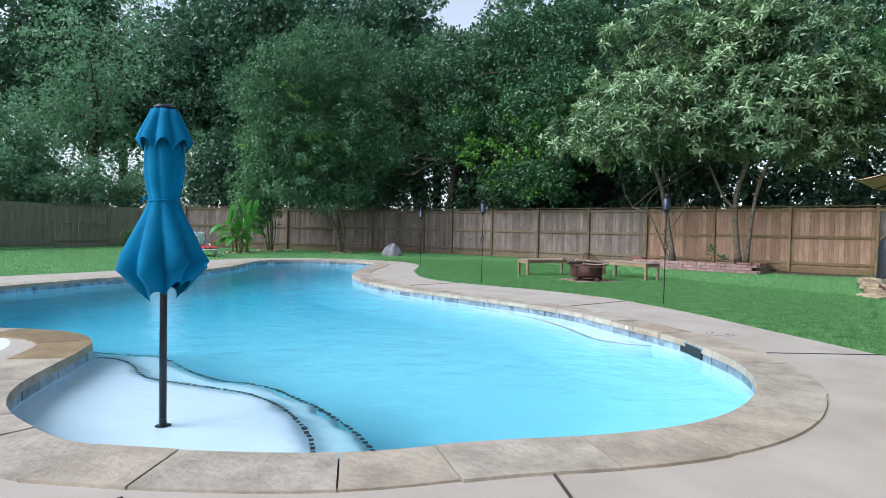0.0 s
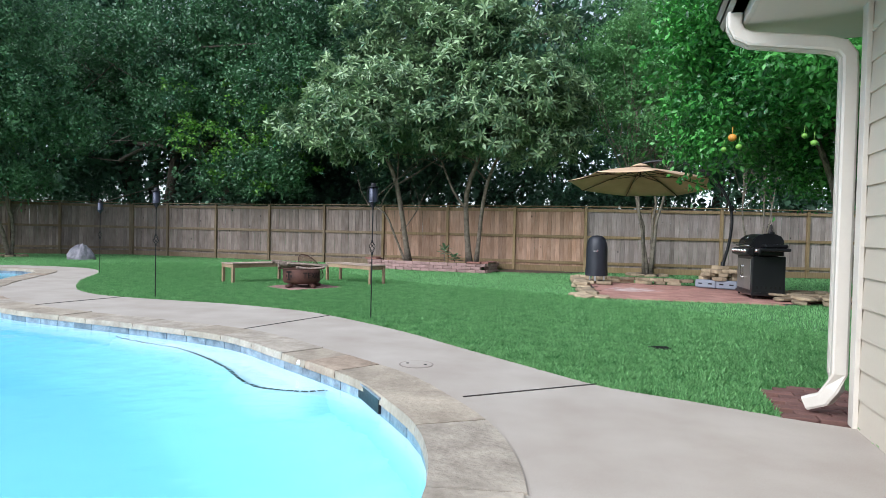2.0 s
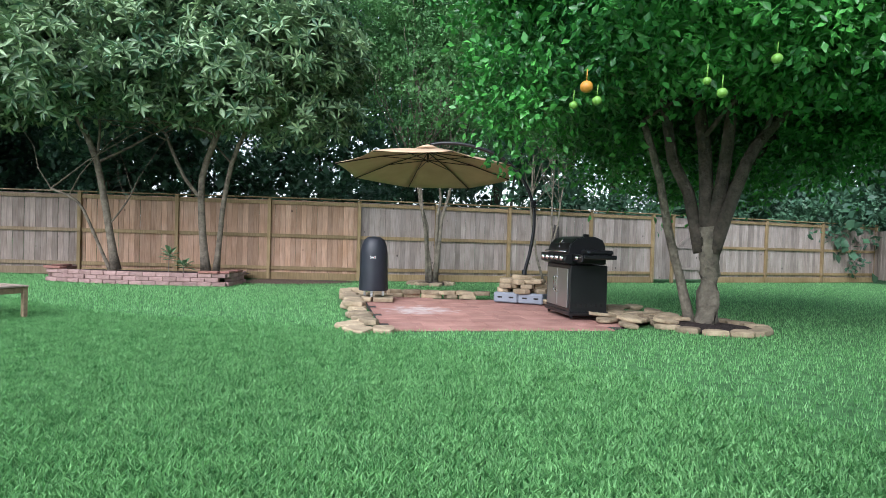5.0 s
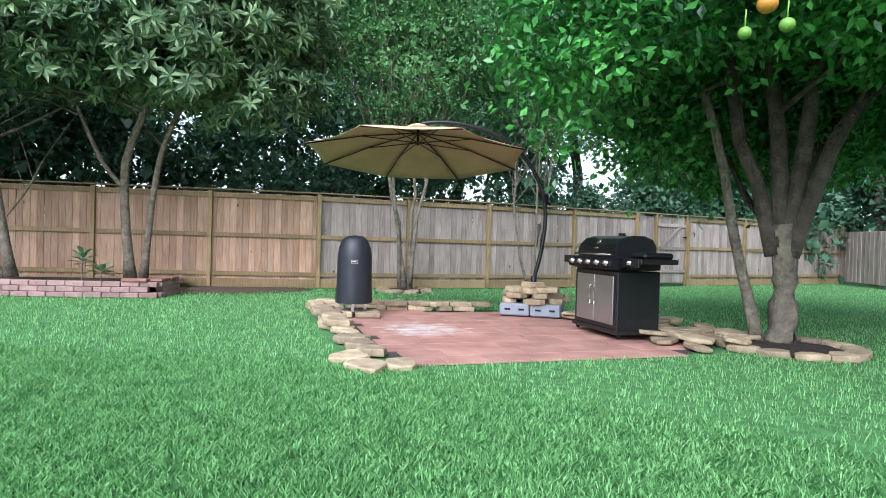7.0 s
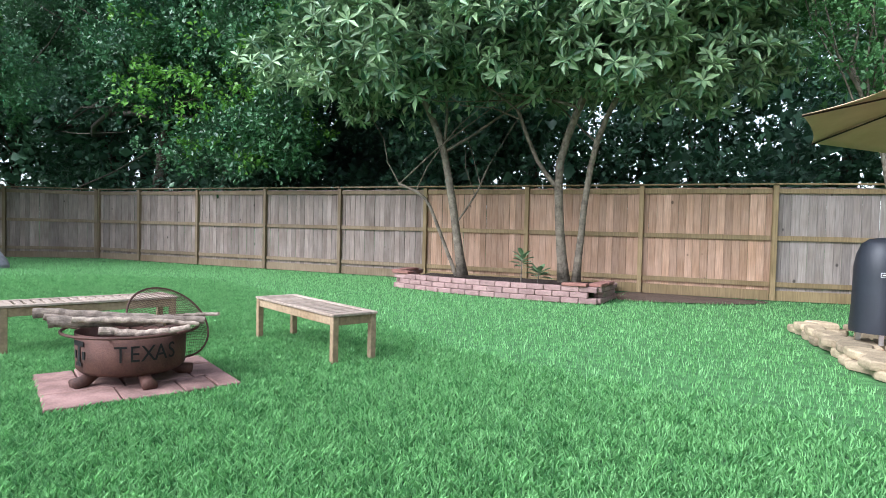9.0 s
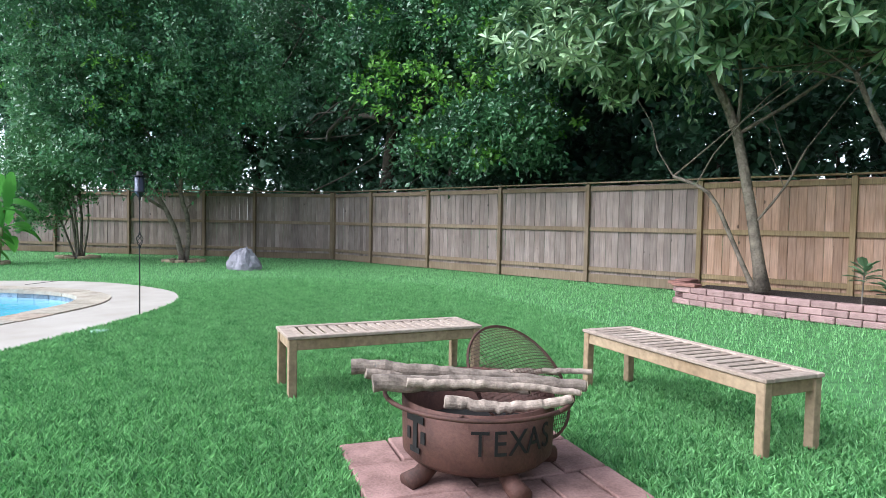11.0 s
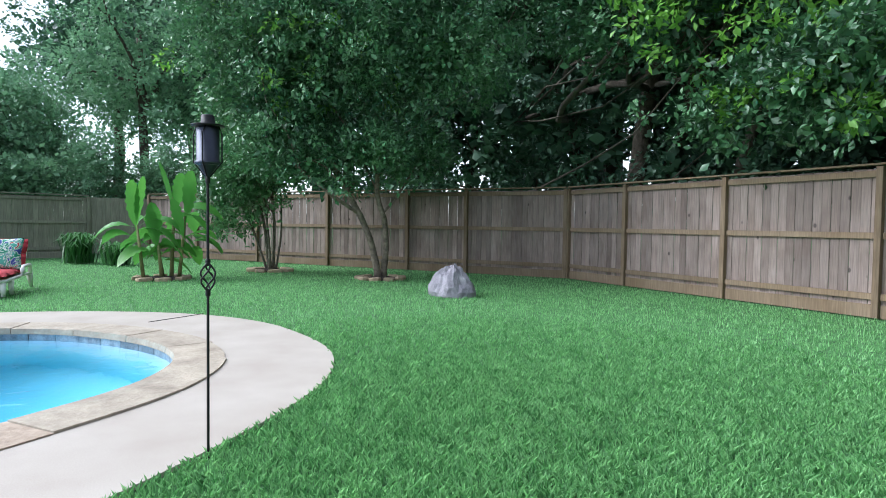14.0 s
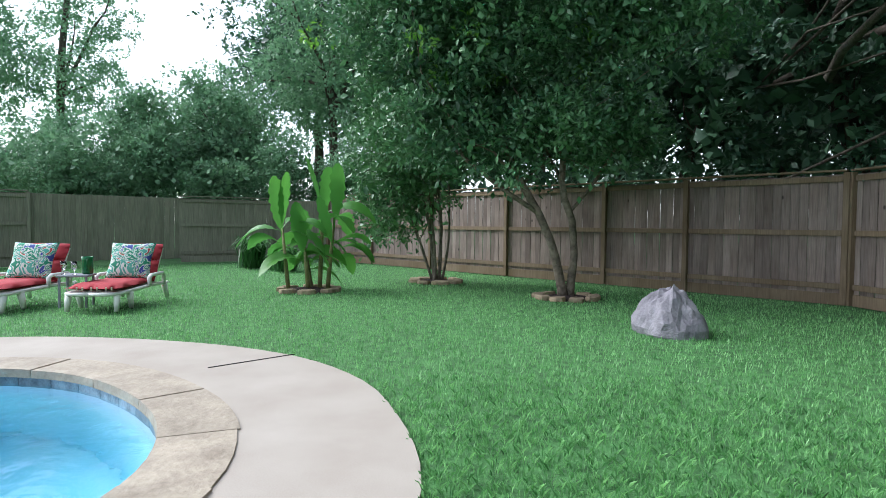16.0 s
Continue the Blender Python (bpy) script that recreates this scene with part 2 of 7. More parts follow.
def tube_arrays(points, radii, sides=8):
    """Vertices and quads of a tube along points."""
    pts = np.array(points, float)
    tang = np.gradient(pts, axis=0)
    tang /= np.linalg.norm(tang, axis=1)[:, None] + 1e-9
    ref = np.array((0.31, 0.95, 0.05)) if abs(tang[0][2]) > 0.7 else np.array((0.0, 0.02, 1.0))
    a = np.cross(tang, ref); a /= np.linalg.norm(a, axis=1)[:, None] + 1e-9
    b = np.cross(tang, a)
    th = np.linspace(0, 2 * np.pi, sides, endpoint=False)
    ring = np.cos(th)[None, :, None] * a[:, None] + np.sin(th)[None, :, None] * b[:, None]
    v = (pts[:, None] + ring * np.array(radii, float)[:, None, None]).reshape(-1, 3)
    f = []
    for i in range(len(pts) - 1):
        for k in range(sides):
            p, q = i * sides + k, i * sides + (k + 1) % sides
            f.append((p, q, q + sides, p + sides))
    return v, np.array(f)


def tube(bm, points, radii, sides=10, caps=True):
    """Add a tube along points to a bmesh."""
    radii = radii if hasattr(radii, "__len__") else [radii] * len(points)
    v, f = tube_arrays(points, radii, sides)
    vs = [bm.verts.new(p) for p in v]
    for q in f:
        bm.faces.new([vs[i] for i in q])
    if caps:
        bm.faces.new(vs[:sides][::-1])
        bm.faces.new(vs[-sides:])
    return vs


def lathe(bm, profile, sides=24, centre=(0, 0), wobble=0.0):
    """A turned shape from (radius, height) pairs."""
    rings = []
    for r, z in profile:
        rings.append([bm.verts.new((centre[0] + r * math.cos(2 * math.pi * k / sides), centre[1] + r * math.sin(2 * math.pi * k / sides), z)) for k in range(sides)])
    for a, b in zip(rings, rings[1:]):
        for k in range(sides):
            bm.faces.new((a[k], a[(k + 1) % sides], b[(k + 1) % sides], b[k]))
    if profile[0][0] > 0.001:
        bm.faces.new(rings[0][::-1])
    if profile[-1][0] > 0.001:
        bm.faces.new(rings[-1])
    bmesh.ops.remove_doubles(bm, verts=[v for r in rings for v in r], dist=1e-5)


def smooth_loop(pts, step=0.12, closed=True):
    """A Catmull-Rom curve through plan points, evenly stepped."""
    p = np.array(pts, float)
    n = len(p)
    out = []
    for i in range(n if closed else n - 1):
        if closed:
            a, b, c, d = p[(i - 1) % n], p[i], p[(i + 1) % n], p[(i + 2) % n]
        else:
            a, b, c, d = p[max(i - 1, 0)], p[i], p[i + 1], p[min(i + 2, n - 1)]
        k = max(2, int(np.linalg.norm(c - b) / step))
        for t in np.arange(k) / k:
            out.append(0.5 * (2 * b + (c - a) * t + (2 * a - 5 * b + 4 * c - d) * t ** 2 + (3 * b - a - 3 * c + d) * t ** 3))
    if not closed:
        out.append(p[-1])
    return np.array(out)


def offset_loop(loop, d):
    """The closed loop moved outwards by d."""
    t = np.roll(loop, -2, 0) - np.roll(loop, 2, 0)
    t /= np.linalg.norm(t, axis=1)[:, None]
    nrm = np.stack([t[:, 1], -t[:, 0]], 1)
    area = np.sum(loop[:, 0] * np.roll(loop[:, 1], -1) - np.roll(loop[:, 0], -1) * loop[:, 1])
    return loop + nrm * d * (1 if area > 0 else -1)


def inside(px, py, loop):
    """Which points lie in a closed plan loop."""
    px, py = np.asarray(px), np.asarray(py)
    res = np.zeros(px.shape, bool)
    x0, y0 = loop[:, 0], loop[:, 1]
    x1, y1 = np.roll(x0, -1), np.roll(y0, -1)
    for a, b, c, d in zip(x0, y0, x1, y1):
        if b == d:
            continue
        hit = ((b > py) != (d > py)) & (px < (c - a) * (py - b) / (d - b) + a)
        res ^= hit
    return res


def fill(name, loops, z, material, thick=0.0, parent=None):
    """A flat sheet between plan loops at height z, with a rim if thick."""
    bm = bmesh.new()
    edges = []
    for lp in loops:
        vs = [bm.verts.new((x, y, z)) for x, y in lp]
        edges += [bm.edges.new((vs[i], vs[(i + 1) % len(vs)])) for i in range(len(vs))]
        if thick:
            low = [bm.verts.new((x, y, z - thick)) for x, y in lp]
            for i in range(len(vs)):
                k = (i + 1) % len(vs)
                bm.faces.new((vs[i], vs[k], low[k], low[i]))
    got = bmesh.ops.triangle_fill(bm, use_beauty=True, use_dissolve=False, edges=edges, normal=(0, 0, 1))
    for f in got["geom"]:
        if isinstance(f, bmesh.types.BMFace) and f.normal.z < 0:
            f.normal_flip()
    return part(name, bm, material, parent)


# ---- ground, pool and deck ----
POOL = smooth_loop([(-3.6, 1.86), (-3.2, 1.93), (-2.88, 2.13), (-2.53, 2.38), (-2.1, 2.78), (-1.7, 3.37), (-1.25, 3.95), (-0.97, 4.5), (-0.86, 5.1), (-0.93, 5.8),
                    (-1.21, 6.48), (-1.70, 7.07), (-2.10, 7.46), (-3.1, 8.06), (-4.15, 8.62), (-5.45, 8.86), (-6.6, 8.97), (-8.0, 9.15), (-9.5, 9.7), (-10.8, 10.5),
                    (-11.9, 11.6), (-12.9, 12.9), (-13.6, 13.85), (-14.1, 14.4), (-14.7, 14.72), (-15.3, 14.78), (-16.0, 14.58), (-16.7, 14.1), (-17.2, 13.5), (-17.4, 12.7),
                    (-17.15, 11.9), (-16.5, 11.2), (-15.5, 10.2), (-14.5, 8.9), (-13.7, 7.7), (-13.2, 6.5), (-13.0, 5.6), (-12.7, 4.8), (-12.2, 3.7), (-11.3, 2.6),
                    (-10.0, 1.8), (-8.9, 1.7), (-8.0, 2.1), (-7.35, 2.65), (-6.7, 3.02), (-6.05, 3.02), (-5.55, 2.72), (-5.1, 2.36), (-4.6, 2.02), (-4.1, 1.86)])
POOL_OUT = offset_loop(POOL, 0.39)
DECK = np.array([(1.24, 7.5), (0.95, 7.56), *[(float(a), float(b)) for a, b in smooth_loop(
    [(0.8, 7.62), (0.2, 7.82), (-0.3, 7.98), (-0.87, 8.4), (-1.93, 9.22), (-2.4, 9.6), (-3.32, 10.2), (-4.3, 10.73), (-5.0, 10.92), (-6.0, 11.05), (-7.4, 11.03),
     (-8.6, 11.12), (-9.6, 11.6), (-10.4, 12.3), (-11.2, 13.1), (-11.95, 14.05), (-12.5, 14.7), (-13.1, 15.3), (-13.75, 15.78), (-14.4, 16.05), (-15.0, 16.15), (-15.8, 16.1),
     (-16.7, 15.9), (-17.6, 15.35), (-18.3, 14.45), (-18.8, 13.2), (-18.9, 12.0), (-18.4, 11.0), (-17.2, 9.8), (-15.9, 8.3), (-15.1, 6.6), (-14.7, 4.6), (-14.2, 2.4),
     (-12.8, 0.2), (-10.5, -1.6), (-10.0, -5.0)], 0.25, False)], (-10.0, -6.0), (1.24, -6.0)])
SPA = np.array([(-6.75 + 0.90 * math.cos(a), 1.84 + 0.70 * math.sin(a)) for a in np.linspace(0, 2 * math.pi, 48, endpoint=False)])
far = 420.0
ground = tagged(fill("ground", [[(-far, -far), (far, -far), (far, far), (-far, far)], DECK], -0.025, M_LAWN), "green lawn soil of the back garden", "ground", kind="structure")
deck = tagged(fill("pool_deck", [DECK, offset_loop(POOL, 0.36), SPA], 0.0, M_DECK, 0.12), "cream brushed concrete pool deck", "pavement", kind="structure")

WATER_Z = -0.115
SHELF = smooth_loop([(-7.3, 2.5), (-6.2, 3.0), (-5.7, 3.2), (-5.0, 3.08), (-4.5, 3.22), (-3.9, 3.40), (-3.25, 3.30), (-2.62, 2.98), (-2.2, 2.5), (-2.0, 1.5), (-5.0, 1.0), (-7.0, 1.5)])
STEP = smooth_loop([(-7.3, 2.7), (-6.2, 3.3), (-5.8, 3.55), (-5.1, 3.5), (-4.6, 3.52), (-4.1, 3.68), (-3.2, 3.58), (-2.45, 3.3), (-1.9, 2.7), (-2.0, 1.5), (-5.0, 1.0), (-7.0, 1.5)])
BENCH = smooth_loop([(-6.3, 9.4), (-5.8, 8.82), (-4.75, 8.58), (-3.85, 8.12), (-3.25, 7.66), (-2.9, 7.56), (-2.55, 7.66), (-2.2, 8.2), (-3.5, 9.2), (-5.5, 9.8)])


def plaster():
    """Pool plaster, white on the shelf; the water's blue absorption is put into its colour by depth."""
    m = mat("water_tinted_plaster", (0.6, 0.75, 0.8), 0.6, var=0.05, scale=1.0, fine=30, bump=0.05)
    n, l = m.node_tree.nodes, m.node_tree.links
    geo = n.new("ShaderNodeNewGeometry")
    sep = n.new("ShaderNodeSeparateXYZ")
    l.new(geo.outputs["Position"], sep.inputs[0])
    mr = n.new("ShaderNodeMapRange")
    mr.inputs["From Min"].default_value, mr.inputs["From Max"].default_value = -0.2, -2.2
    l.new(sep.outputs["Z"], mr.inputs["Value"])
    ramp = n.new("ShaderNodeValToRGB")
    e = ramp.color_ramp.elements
    # water absorption as a colour ramp: near white when shallow, blue when deep
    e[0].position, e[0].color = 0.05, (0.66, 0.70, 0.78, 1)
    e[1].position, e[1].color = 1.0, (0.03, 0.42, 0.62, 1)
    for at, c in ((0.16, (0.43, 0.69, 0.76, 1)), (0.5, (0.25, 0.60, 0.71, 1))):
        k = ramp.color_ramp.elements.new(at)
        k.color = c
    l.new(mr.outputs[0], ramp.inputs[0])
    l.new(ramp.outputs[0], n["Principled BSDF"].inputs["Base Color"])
    return m


M_TINTED_PLASTER = plaster()
M_WATER = bpy.data.materials.new("pool_water")
M_WATER.use_nodes = True
_n, _l = M_WATER.node_tree.nodes, M_WATER.node_tree.links
_n.remove(_n["Principled BSDF"])
_g = _n.new("ShaderNodeBsdfGlass")
_g.inputs["IOR"].default_value, _g.inputs["Roughness"].default_value = 1.33, 0.0
_g.inputs["Color"].default_value = (0.86, 0.97, 1.0, 1)
_geo = _n.new("ShaderNodeNewGeometry")
_w1, _w2 = _n.new("ShaderNodeTexNoise"), _n.new("ShaderNodeTexNoise")
_w1.inputs["Scale"].default_value, _w2.inputs["Scale"].default_value = 3.0, 11.0
_bp = _n.new("ShaderNodeBump")
_bp.inputs["Strength"].default_value, _bp.inputs["Distance"].default_value = 0.5, 0.028
_ad = _n.new("ShaderNodeMath"); _ad.operation = "MULTIPLY_ADD"; _ad.inputs[1].default_value = 0.3
for _w in (_w1, _w2):
    _l.new(_geo.outputs["Position"], _w.inputs["Vector"])
_l.new(_w2.outputs["Fac"], _ad.inputs[0]); _l.new(_w1.outputs["Fac"], _ad.inputs[2])
_l.new(_ad.outputs[0], _bp.inputs["Height"]); _l.new(_bp.outputs[0], _g.inputs["Normal"])
_l.new(_g.outputs[0], _n["Material Output"].inputs["Surface"])



def build_pool():
    step = 0.08
    xs, ys = np.arange(-17.9, -0.5, step), np.arange(1.3, 15.2, step)
    gx, gy = np.meshgrid(xs, ys, indexing="ij")
    keep = inside(gx, gy, offset_loop(POOL, 0.12))
    deep = 1.25 + 0.75 * np.clip((-gx - 5.0) / 5.0, 0, 1)
    edge = np.full(gx.shape, 9.0)
    for a, b in POOL[::3]:
        edge = np.minimum(edge, np.hypot(gx - a, gy - b))
    z = -deep * np.clip(0.72 + 0.28 * edge / 1.2, 0, 1)
    z = np.where(inside(gx, gy, BENCH), -0.36, z)
    z = np.where(inside(gx, gy, STEP), -0.43, z)
    z = np.where(inside(gx, gy, SHELF), -0.30, z)
    idx = np.arange(gx.size).reshape(gx.shape)
    q = np.stack([idx[:-1, :-1], idx[1:, :-1], idx[1:, 1:], idx[:-1, 1:]], -1).reshape(-1, 4)
    q = q[keep.ravel()[q].all(1)]
    used, inv = np.unique(q, return_inverse=True)
    v = np.stack([gx.ravel(), gy.ravel(), z.ravel()], 1)[used]
    floor = np_mesh("pool_floor", v, inv.reshape(q.shape), M_TINTED_PLASTER)
    tagged(floor, "plaster pool floor coloured with the water's blue tint by depth, with a white tanning ledge", "pool floor", kind="structure")
    n = len(POOL)
    wv = np.concatenate([np.c_[POOL, np.full(n, -0.01)], np.c_[POOL, np.full(n, -2.3)]])
    i = np.arange(n)
    wf = np.stack([i, (i + 1) % n, (i + 1) % n + n, i + n], 1)
    tagged(np_mesh("pool_wall", wv, wf, M_TINTED_PLASTER), "plaster pool wall coloured with the water's blue tint by depth", "pool wall", kind="structure")
    water = tagged(fill("water", [POOL], WATER_Z, M_WATER), "clear turquoise pool water with small ripples", "water", kind="structure")
    water.visible_shadow = False


build_pool()


def along(loop, start, length):
    """Points of a closed loop from an arc length on."""
    seg = np.linalg.norm(np.roll(loop, -1, 0) - loop, axis=1)
    s = np.concatenate([[0], np.cumsum(seg)])
    ext = np.concatenate([loop, loop[:1]])
    at = np.linspace(start, start + length, max(3, int(length / 0.15) + 1)) % s[-1]
    return np.stack([np.interp(at, s, ext[:, 0]), np.interp(at, s, ext[:, 1])], 1), s[-1]


def build_coping():
    root = empty("pool_coping", label="irregular tan flagstone coping round the pool edge", category="coping", kind="structure")
    rng = random.Random(4)
    inner, outer = offset_loop(POOL, -0.035), offset_loop(POOL, 0.42)
    seg = np.linalg.norm(np.roll(inner, -1, 0) - inner, axis=1)
    arc = np.concatenate([[0], np.cumsum(seg)])
    total = arc[-1]
    ring_in, ring_out = np.concatenate([inner, inner[:1]]), np.concatenate([outer, outer[:1]])
    s = 0.0
    while s < total - 0.1:
        ln = min(rng.uniform(0.4, 0.9), total - s)
        if total - s - ln < 0.3:
            ln = total - s
        at = np.linspace(s + 0.004, s + ln - 0.004, max(3, int(ln / 0.12)))
        ins = np.stack([np.interp(at, arc, ring_in[:, k]) for k in (0, 1)], 1)
        out = np.stack([np.interp(at, arc, ring_out[:, k]) for k in (0, 1)], 1)
        nrm = (out - ins) / np.linalg.norm(out - ins, axis=1)[:, None]
        out = out + nrm * rng.uniform(-0.012, 0.012)
        bm = bmesh.new()
        k = len(ins)
        top = 0.012 + rng.uniform(-0.003, 0.005)
        a = [bm.verts.new((*p, -0.05)) for p in ins]
        b = [bm.verts.new((*(p + n_ * 0.008), top)) for p, n_ in zip(ins, nrm)]
        c = [bm.verts.new((*(p - n_ * 0.008), top)) for p, n_ in zip(out, nrm)]
        d = [bm.verts.new((*p, -0.05)) for p in out]
        for i in range(k - 1):
            for u, v in ((a, b), (b, c), (c, d)):
                bm.faces.new((u[i], u[i + 1], v[i + 1], v[i]))
        bm.faces.new((a[0], b[0], c[0], d[0]))
        bm.faces.new((d[-1], c[-1], b[-1], a[-1]))
        bmesh.ops.recalc_face_normals(bm, faces=bm.faces)
        wet = math.hypot(ins[0][0] + 6.6, ins[0][1] - 2.7) < 1.1
        kind_ = rng.random()
        part("coping_stone", bm, M_SPA if wet else M_COPING2 if kind_ < 0.06 else M_COPING3 if kind_ < 0.4 else M_COPING, root)
        s += ln


def build_tiles():
    root = empty("waterline_tiles", label="blue-grey slate tiles along the waterline of the pool", category="tiles", kind="structure")
    loop = offset_loop(POOL, -0.008)
    total = along(loop, 0, 1)[1]
    n = int(total / 0.31)
    bm = bmesh.new()
    box(bm, 0, 0, -0.105, total / n - 0.008, 0.02, 0.15, 0.003)
    me = None
    for i in range(n):
        p, _ = along(loop, i * total / n, total / n)
        if math.hypot(p[1][0] + 1.90, p[1][1] - 7.27) < 0.26:
            continue
        d = p[-1] - p[0]
        if me is None:
            ob = part("tile", bm, M_TILE, root)
            me = ob.data
        else:
            ob = new("tile", me)
            ob.parent = root
        ob.matrix_basis = pose(p[1][0], p[1][1], 0, 0, 0, math.degrees(math.atan2(d[1], d[0])))


def build_steplines():
    root = empty("step_trim", label="dark mosaic tile lines on the underwater step edges", category="tile trim", kind="structure")
    lines = [(SHELF, -0.30, inside(SHELF[:, 0], SHELF[:, 1], POOL)), (STEP, -0.43, inside(STEP[:, 0], STEP[:, 1], POOL)), (BENCH, -0.36, inside(BENCH[:, 0], BENCH[:, 1], POOL))]
    for loop, z, ok in lines:
        bm = bmesh.new()
        for i in range(0, len(loop) - 1):
            if not ok[i]:
                continue
            d = loop[(i + 1) % len(loop)] - loop[i]
            for k in range(2):
                p = loop[i] + d * (k * 0.5 + 0.25)
                box(bm, 0, 0, 0, 0.045, 0.03, 0.006, 0, pose(p[0], p[1], z + 0.006, 0, 0, math.degrees(math.atan2(d[1], d[0]))))
        tagged(part("mosaic_line", bm, M_DARKTILE, root), kind="stuff")


# ---- fences ----
def fence(name, posts, material, label, height=2.17, side=1, rails=True, boards="behind", post_mat=None, skip=(), last=True):
    """Posts, rails, kickboard, cap and pickets between plan points; side: to which side of the run the posts stand."""
    root = empty(name, label=label, category="fence", kind="structure")
    pm = post_mat or M_POST
    rng = random.Random(hash(len(posts)) + len(name))
    bw = 0.14
    bm = bmesh.new()
    box(bm, 0, 0, height / 2 + 0.04, bw + 0.0005, 0.016, height - 0.16, 0.007)
    board = None
    for i, (a, b) in enumerate(zip(posts, posts[1:])):
        a, b = Vector((*a, 0)), Vector((*b, 0))
        d = b - a
        ln = d.length
        ang = math.degrees(math.atan2(d.y, d.x))
        here = pose(a.x, a.y, 0, 0, 0, ang)
        if i in skip:
            continue
        s = side
        if rails:
            ob = boxpart("post", pm, root, (0, s * 0.055, height / 2 - 0.01), (0.09, 0.09, height - 0.02), 0.004); ob.matrix_basis = here
            for z in (0.30, 1.17, height - 0.12):
                ob = boxpart("rail", pm, root, (ln / 2, s * 0.034, z), (ln - 0.10, 0.042, 0.092), 0.003); ob.matrix_basis = here
            ob = boxpart("kickboard", pm, root, (ln / 2, s * 0.026, 0.09), (ln - 0.10, 0.032, 0.19), 0.003); ob.matrix_basis = here
        else:
            for z in (0.35, 1.1, height - 0.25):
                ob = boxpart("rail", pm, root, (ln / 2, -s * 0.03, z), (ln - 0.02, 0.038, 0.088), 0.003); ob.matrix_basis = here
        if boards == "behind":
            ob = boxpart("cap_board", pm, root, (ln / 2, s * 0.03, height + 0.012), (ln, 0.15, 0.03), 0.003); ob.matrix_basis = here
        n = round(ln / bw)
        for k in range(n):
            if board is None:
                ob = part("picket", bm, material, root)
                board = ob.data
            else:
                ob = new("picket", board)
                ob.parent = root
            ob.matrix_basis = here @ pose((k + 0.5) * ln / n, (0.004 if k % 2 else -0.003) * -s + rng.uniform(-0.001, 0.001), rng.uniform(-0.015, 0.0), 0, rng.uniform(-0.06, 0.06), 0)
            ob.scale = ((ln / n - rng.uniform(-0.001, 0.003)) / bw, 1, 1)
    if not last:
        return root
    p = posts[-1]
    ob = boxpart("post", pm, root, (0, side * 0.055, height / 2 - 0.01), (0.09, 0.09, height - 0.02), 0.004)
    ob.matrix_basis = pose(p[0], p[1], 0, 0, 0, ang)
    return root


def build_fences():
    y = 23.84
    fence("back_fence", [(-20.47, y), (-18.64, y), (-16.24, y), (-13.75, y), (-11.33, y), (-8.9, y)], M_CEDAROLD, "weathered brown cedar picket fence with posts and rails", side=-1, last=False, post_mat=M_OLDPOST)
    fence("sunlit_fence", [(-8.9, y), (-6.41, y), (-4.0, y), (-1.62, y)], M_CEDAR, "newer warm-toned cedar picket fence behind the raised bed", side=-1, last=False)
    fence("grey_fence", [(-1.62, y), (0.5, 24.2), (2.61, 24.6), (5.29, 25.46), (7.5, 26.1), (9.6, 26.76), (12.2, 27.6), (14.9, 28.5), (17.8, 29.5)], M_GREYCEDAR,
          "greyed cedar picket fence with posts and rails", side=-1, skip=(4,))
    fence("corner_fence", [(-20.56, 23.78), (-22.75, 22.3), (-24.25, 21.3), (-26.44, 19.72), (-28.8, 18.15), (-31.1, 16.6), (-32.8, 15.2)], M_CEDAROLD,
          "shaded brown cedar picket fence along the far corner", side=1, post_mat=M_OLDPOST)
    fence("stained_fence", [(-32.8, 15.2), (-32.7, 13.3)], M_GREENWOOD, "grey-green stained board fence, flat boards outwards", 2.05, 1, False, "front", M_GREENWOOD, last=False)
    fence("stained_fence_framed", [(-32.7, 13.3), (-31.9, 10.6)], M_GREENWOOD, "grey-green stained board fence, framed side outwards", 2.05, 1, True, "behind", M_GREENWOOD, last=False)
    fence("stained_fence_flat", [(-31.9, 10.6), (-30.0, 7.2)], M_GREENWOOD, "grey-green stained board fence with plain boards", 2.05, 1, False, "front", M_GREENWOOD, last=False)
    fence("stained_fence_end", [(-30.0, 7.2), (-28.8, 5.0), (-27.6, 2.6), (-26.4, 0.0), (-25.0, -4.0), (-24.0, -8.0)], M_GREENWOOD, "grey-green stained framed board fence", 2.05, 1, True, "behind", M_GREENWOOD)
    fence("side_fence", [(17.8, 29.5), (16.9, 27.0), (15.9, 24.5), (15.0, 22.0), (14.0, 19.5), (13.0, 17.0), (12.2, 14.5), (12.0, 12.0), (12.0, 9.5), (12.0, 7.5)], M_GREYCEDAR,
          "old grey cedar picket fence, flat side inwards", 2.0, -1, False, "front", M_GREYCEDAR)


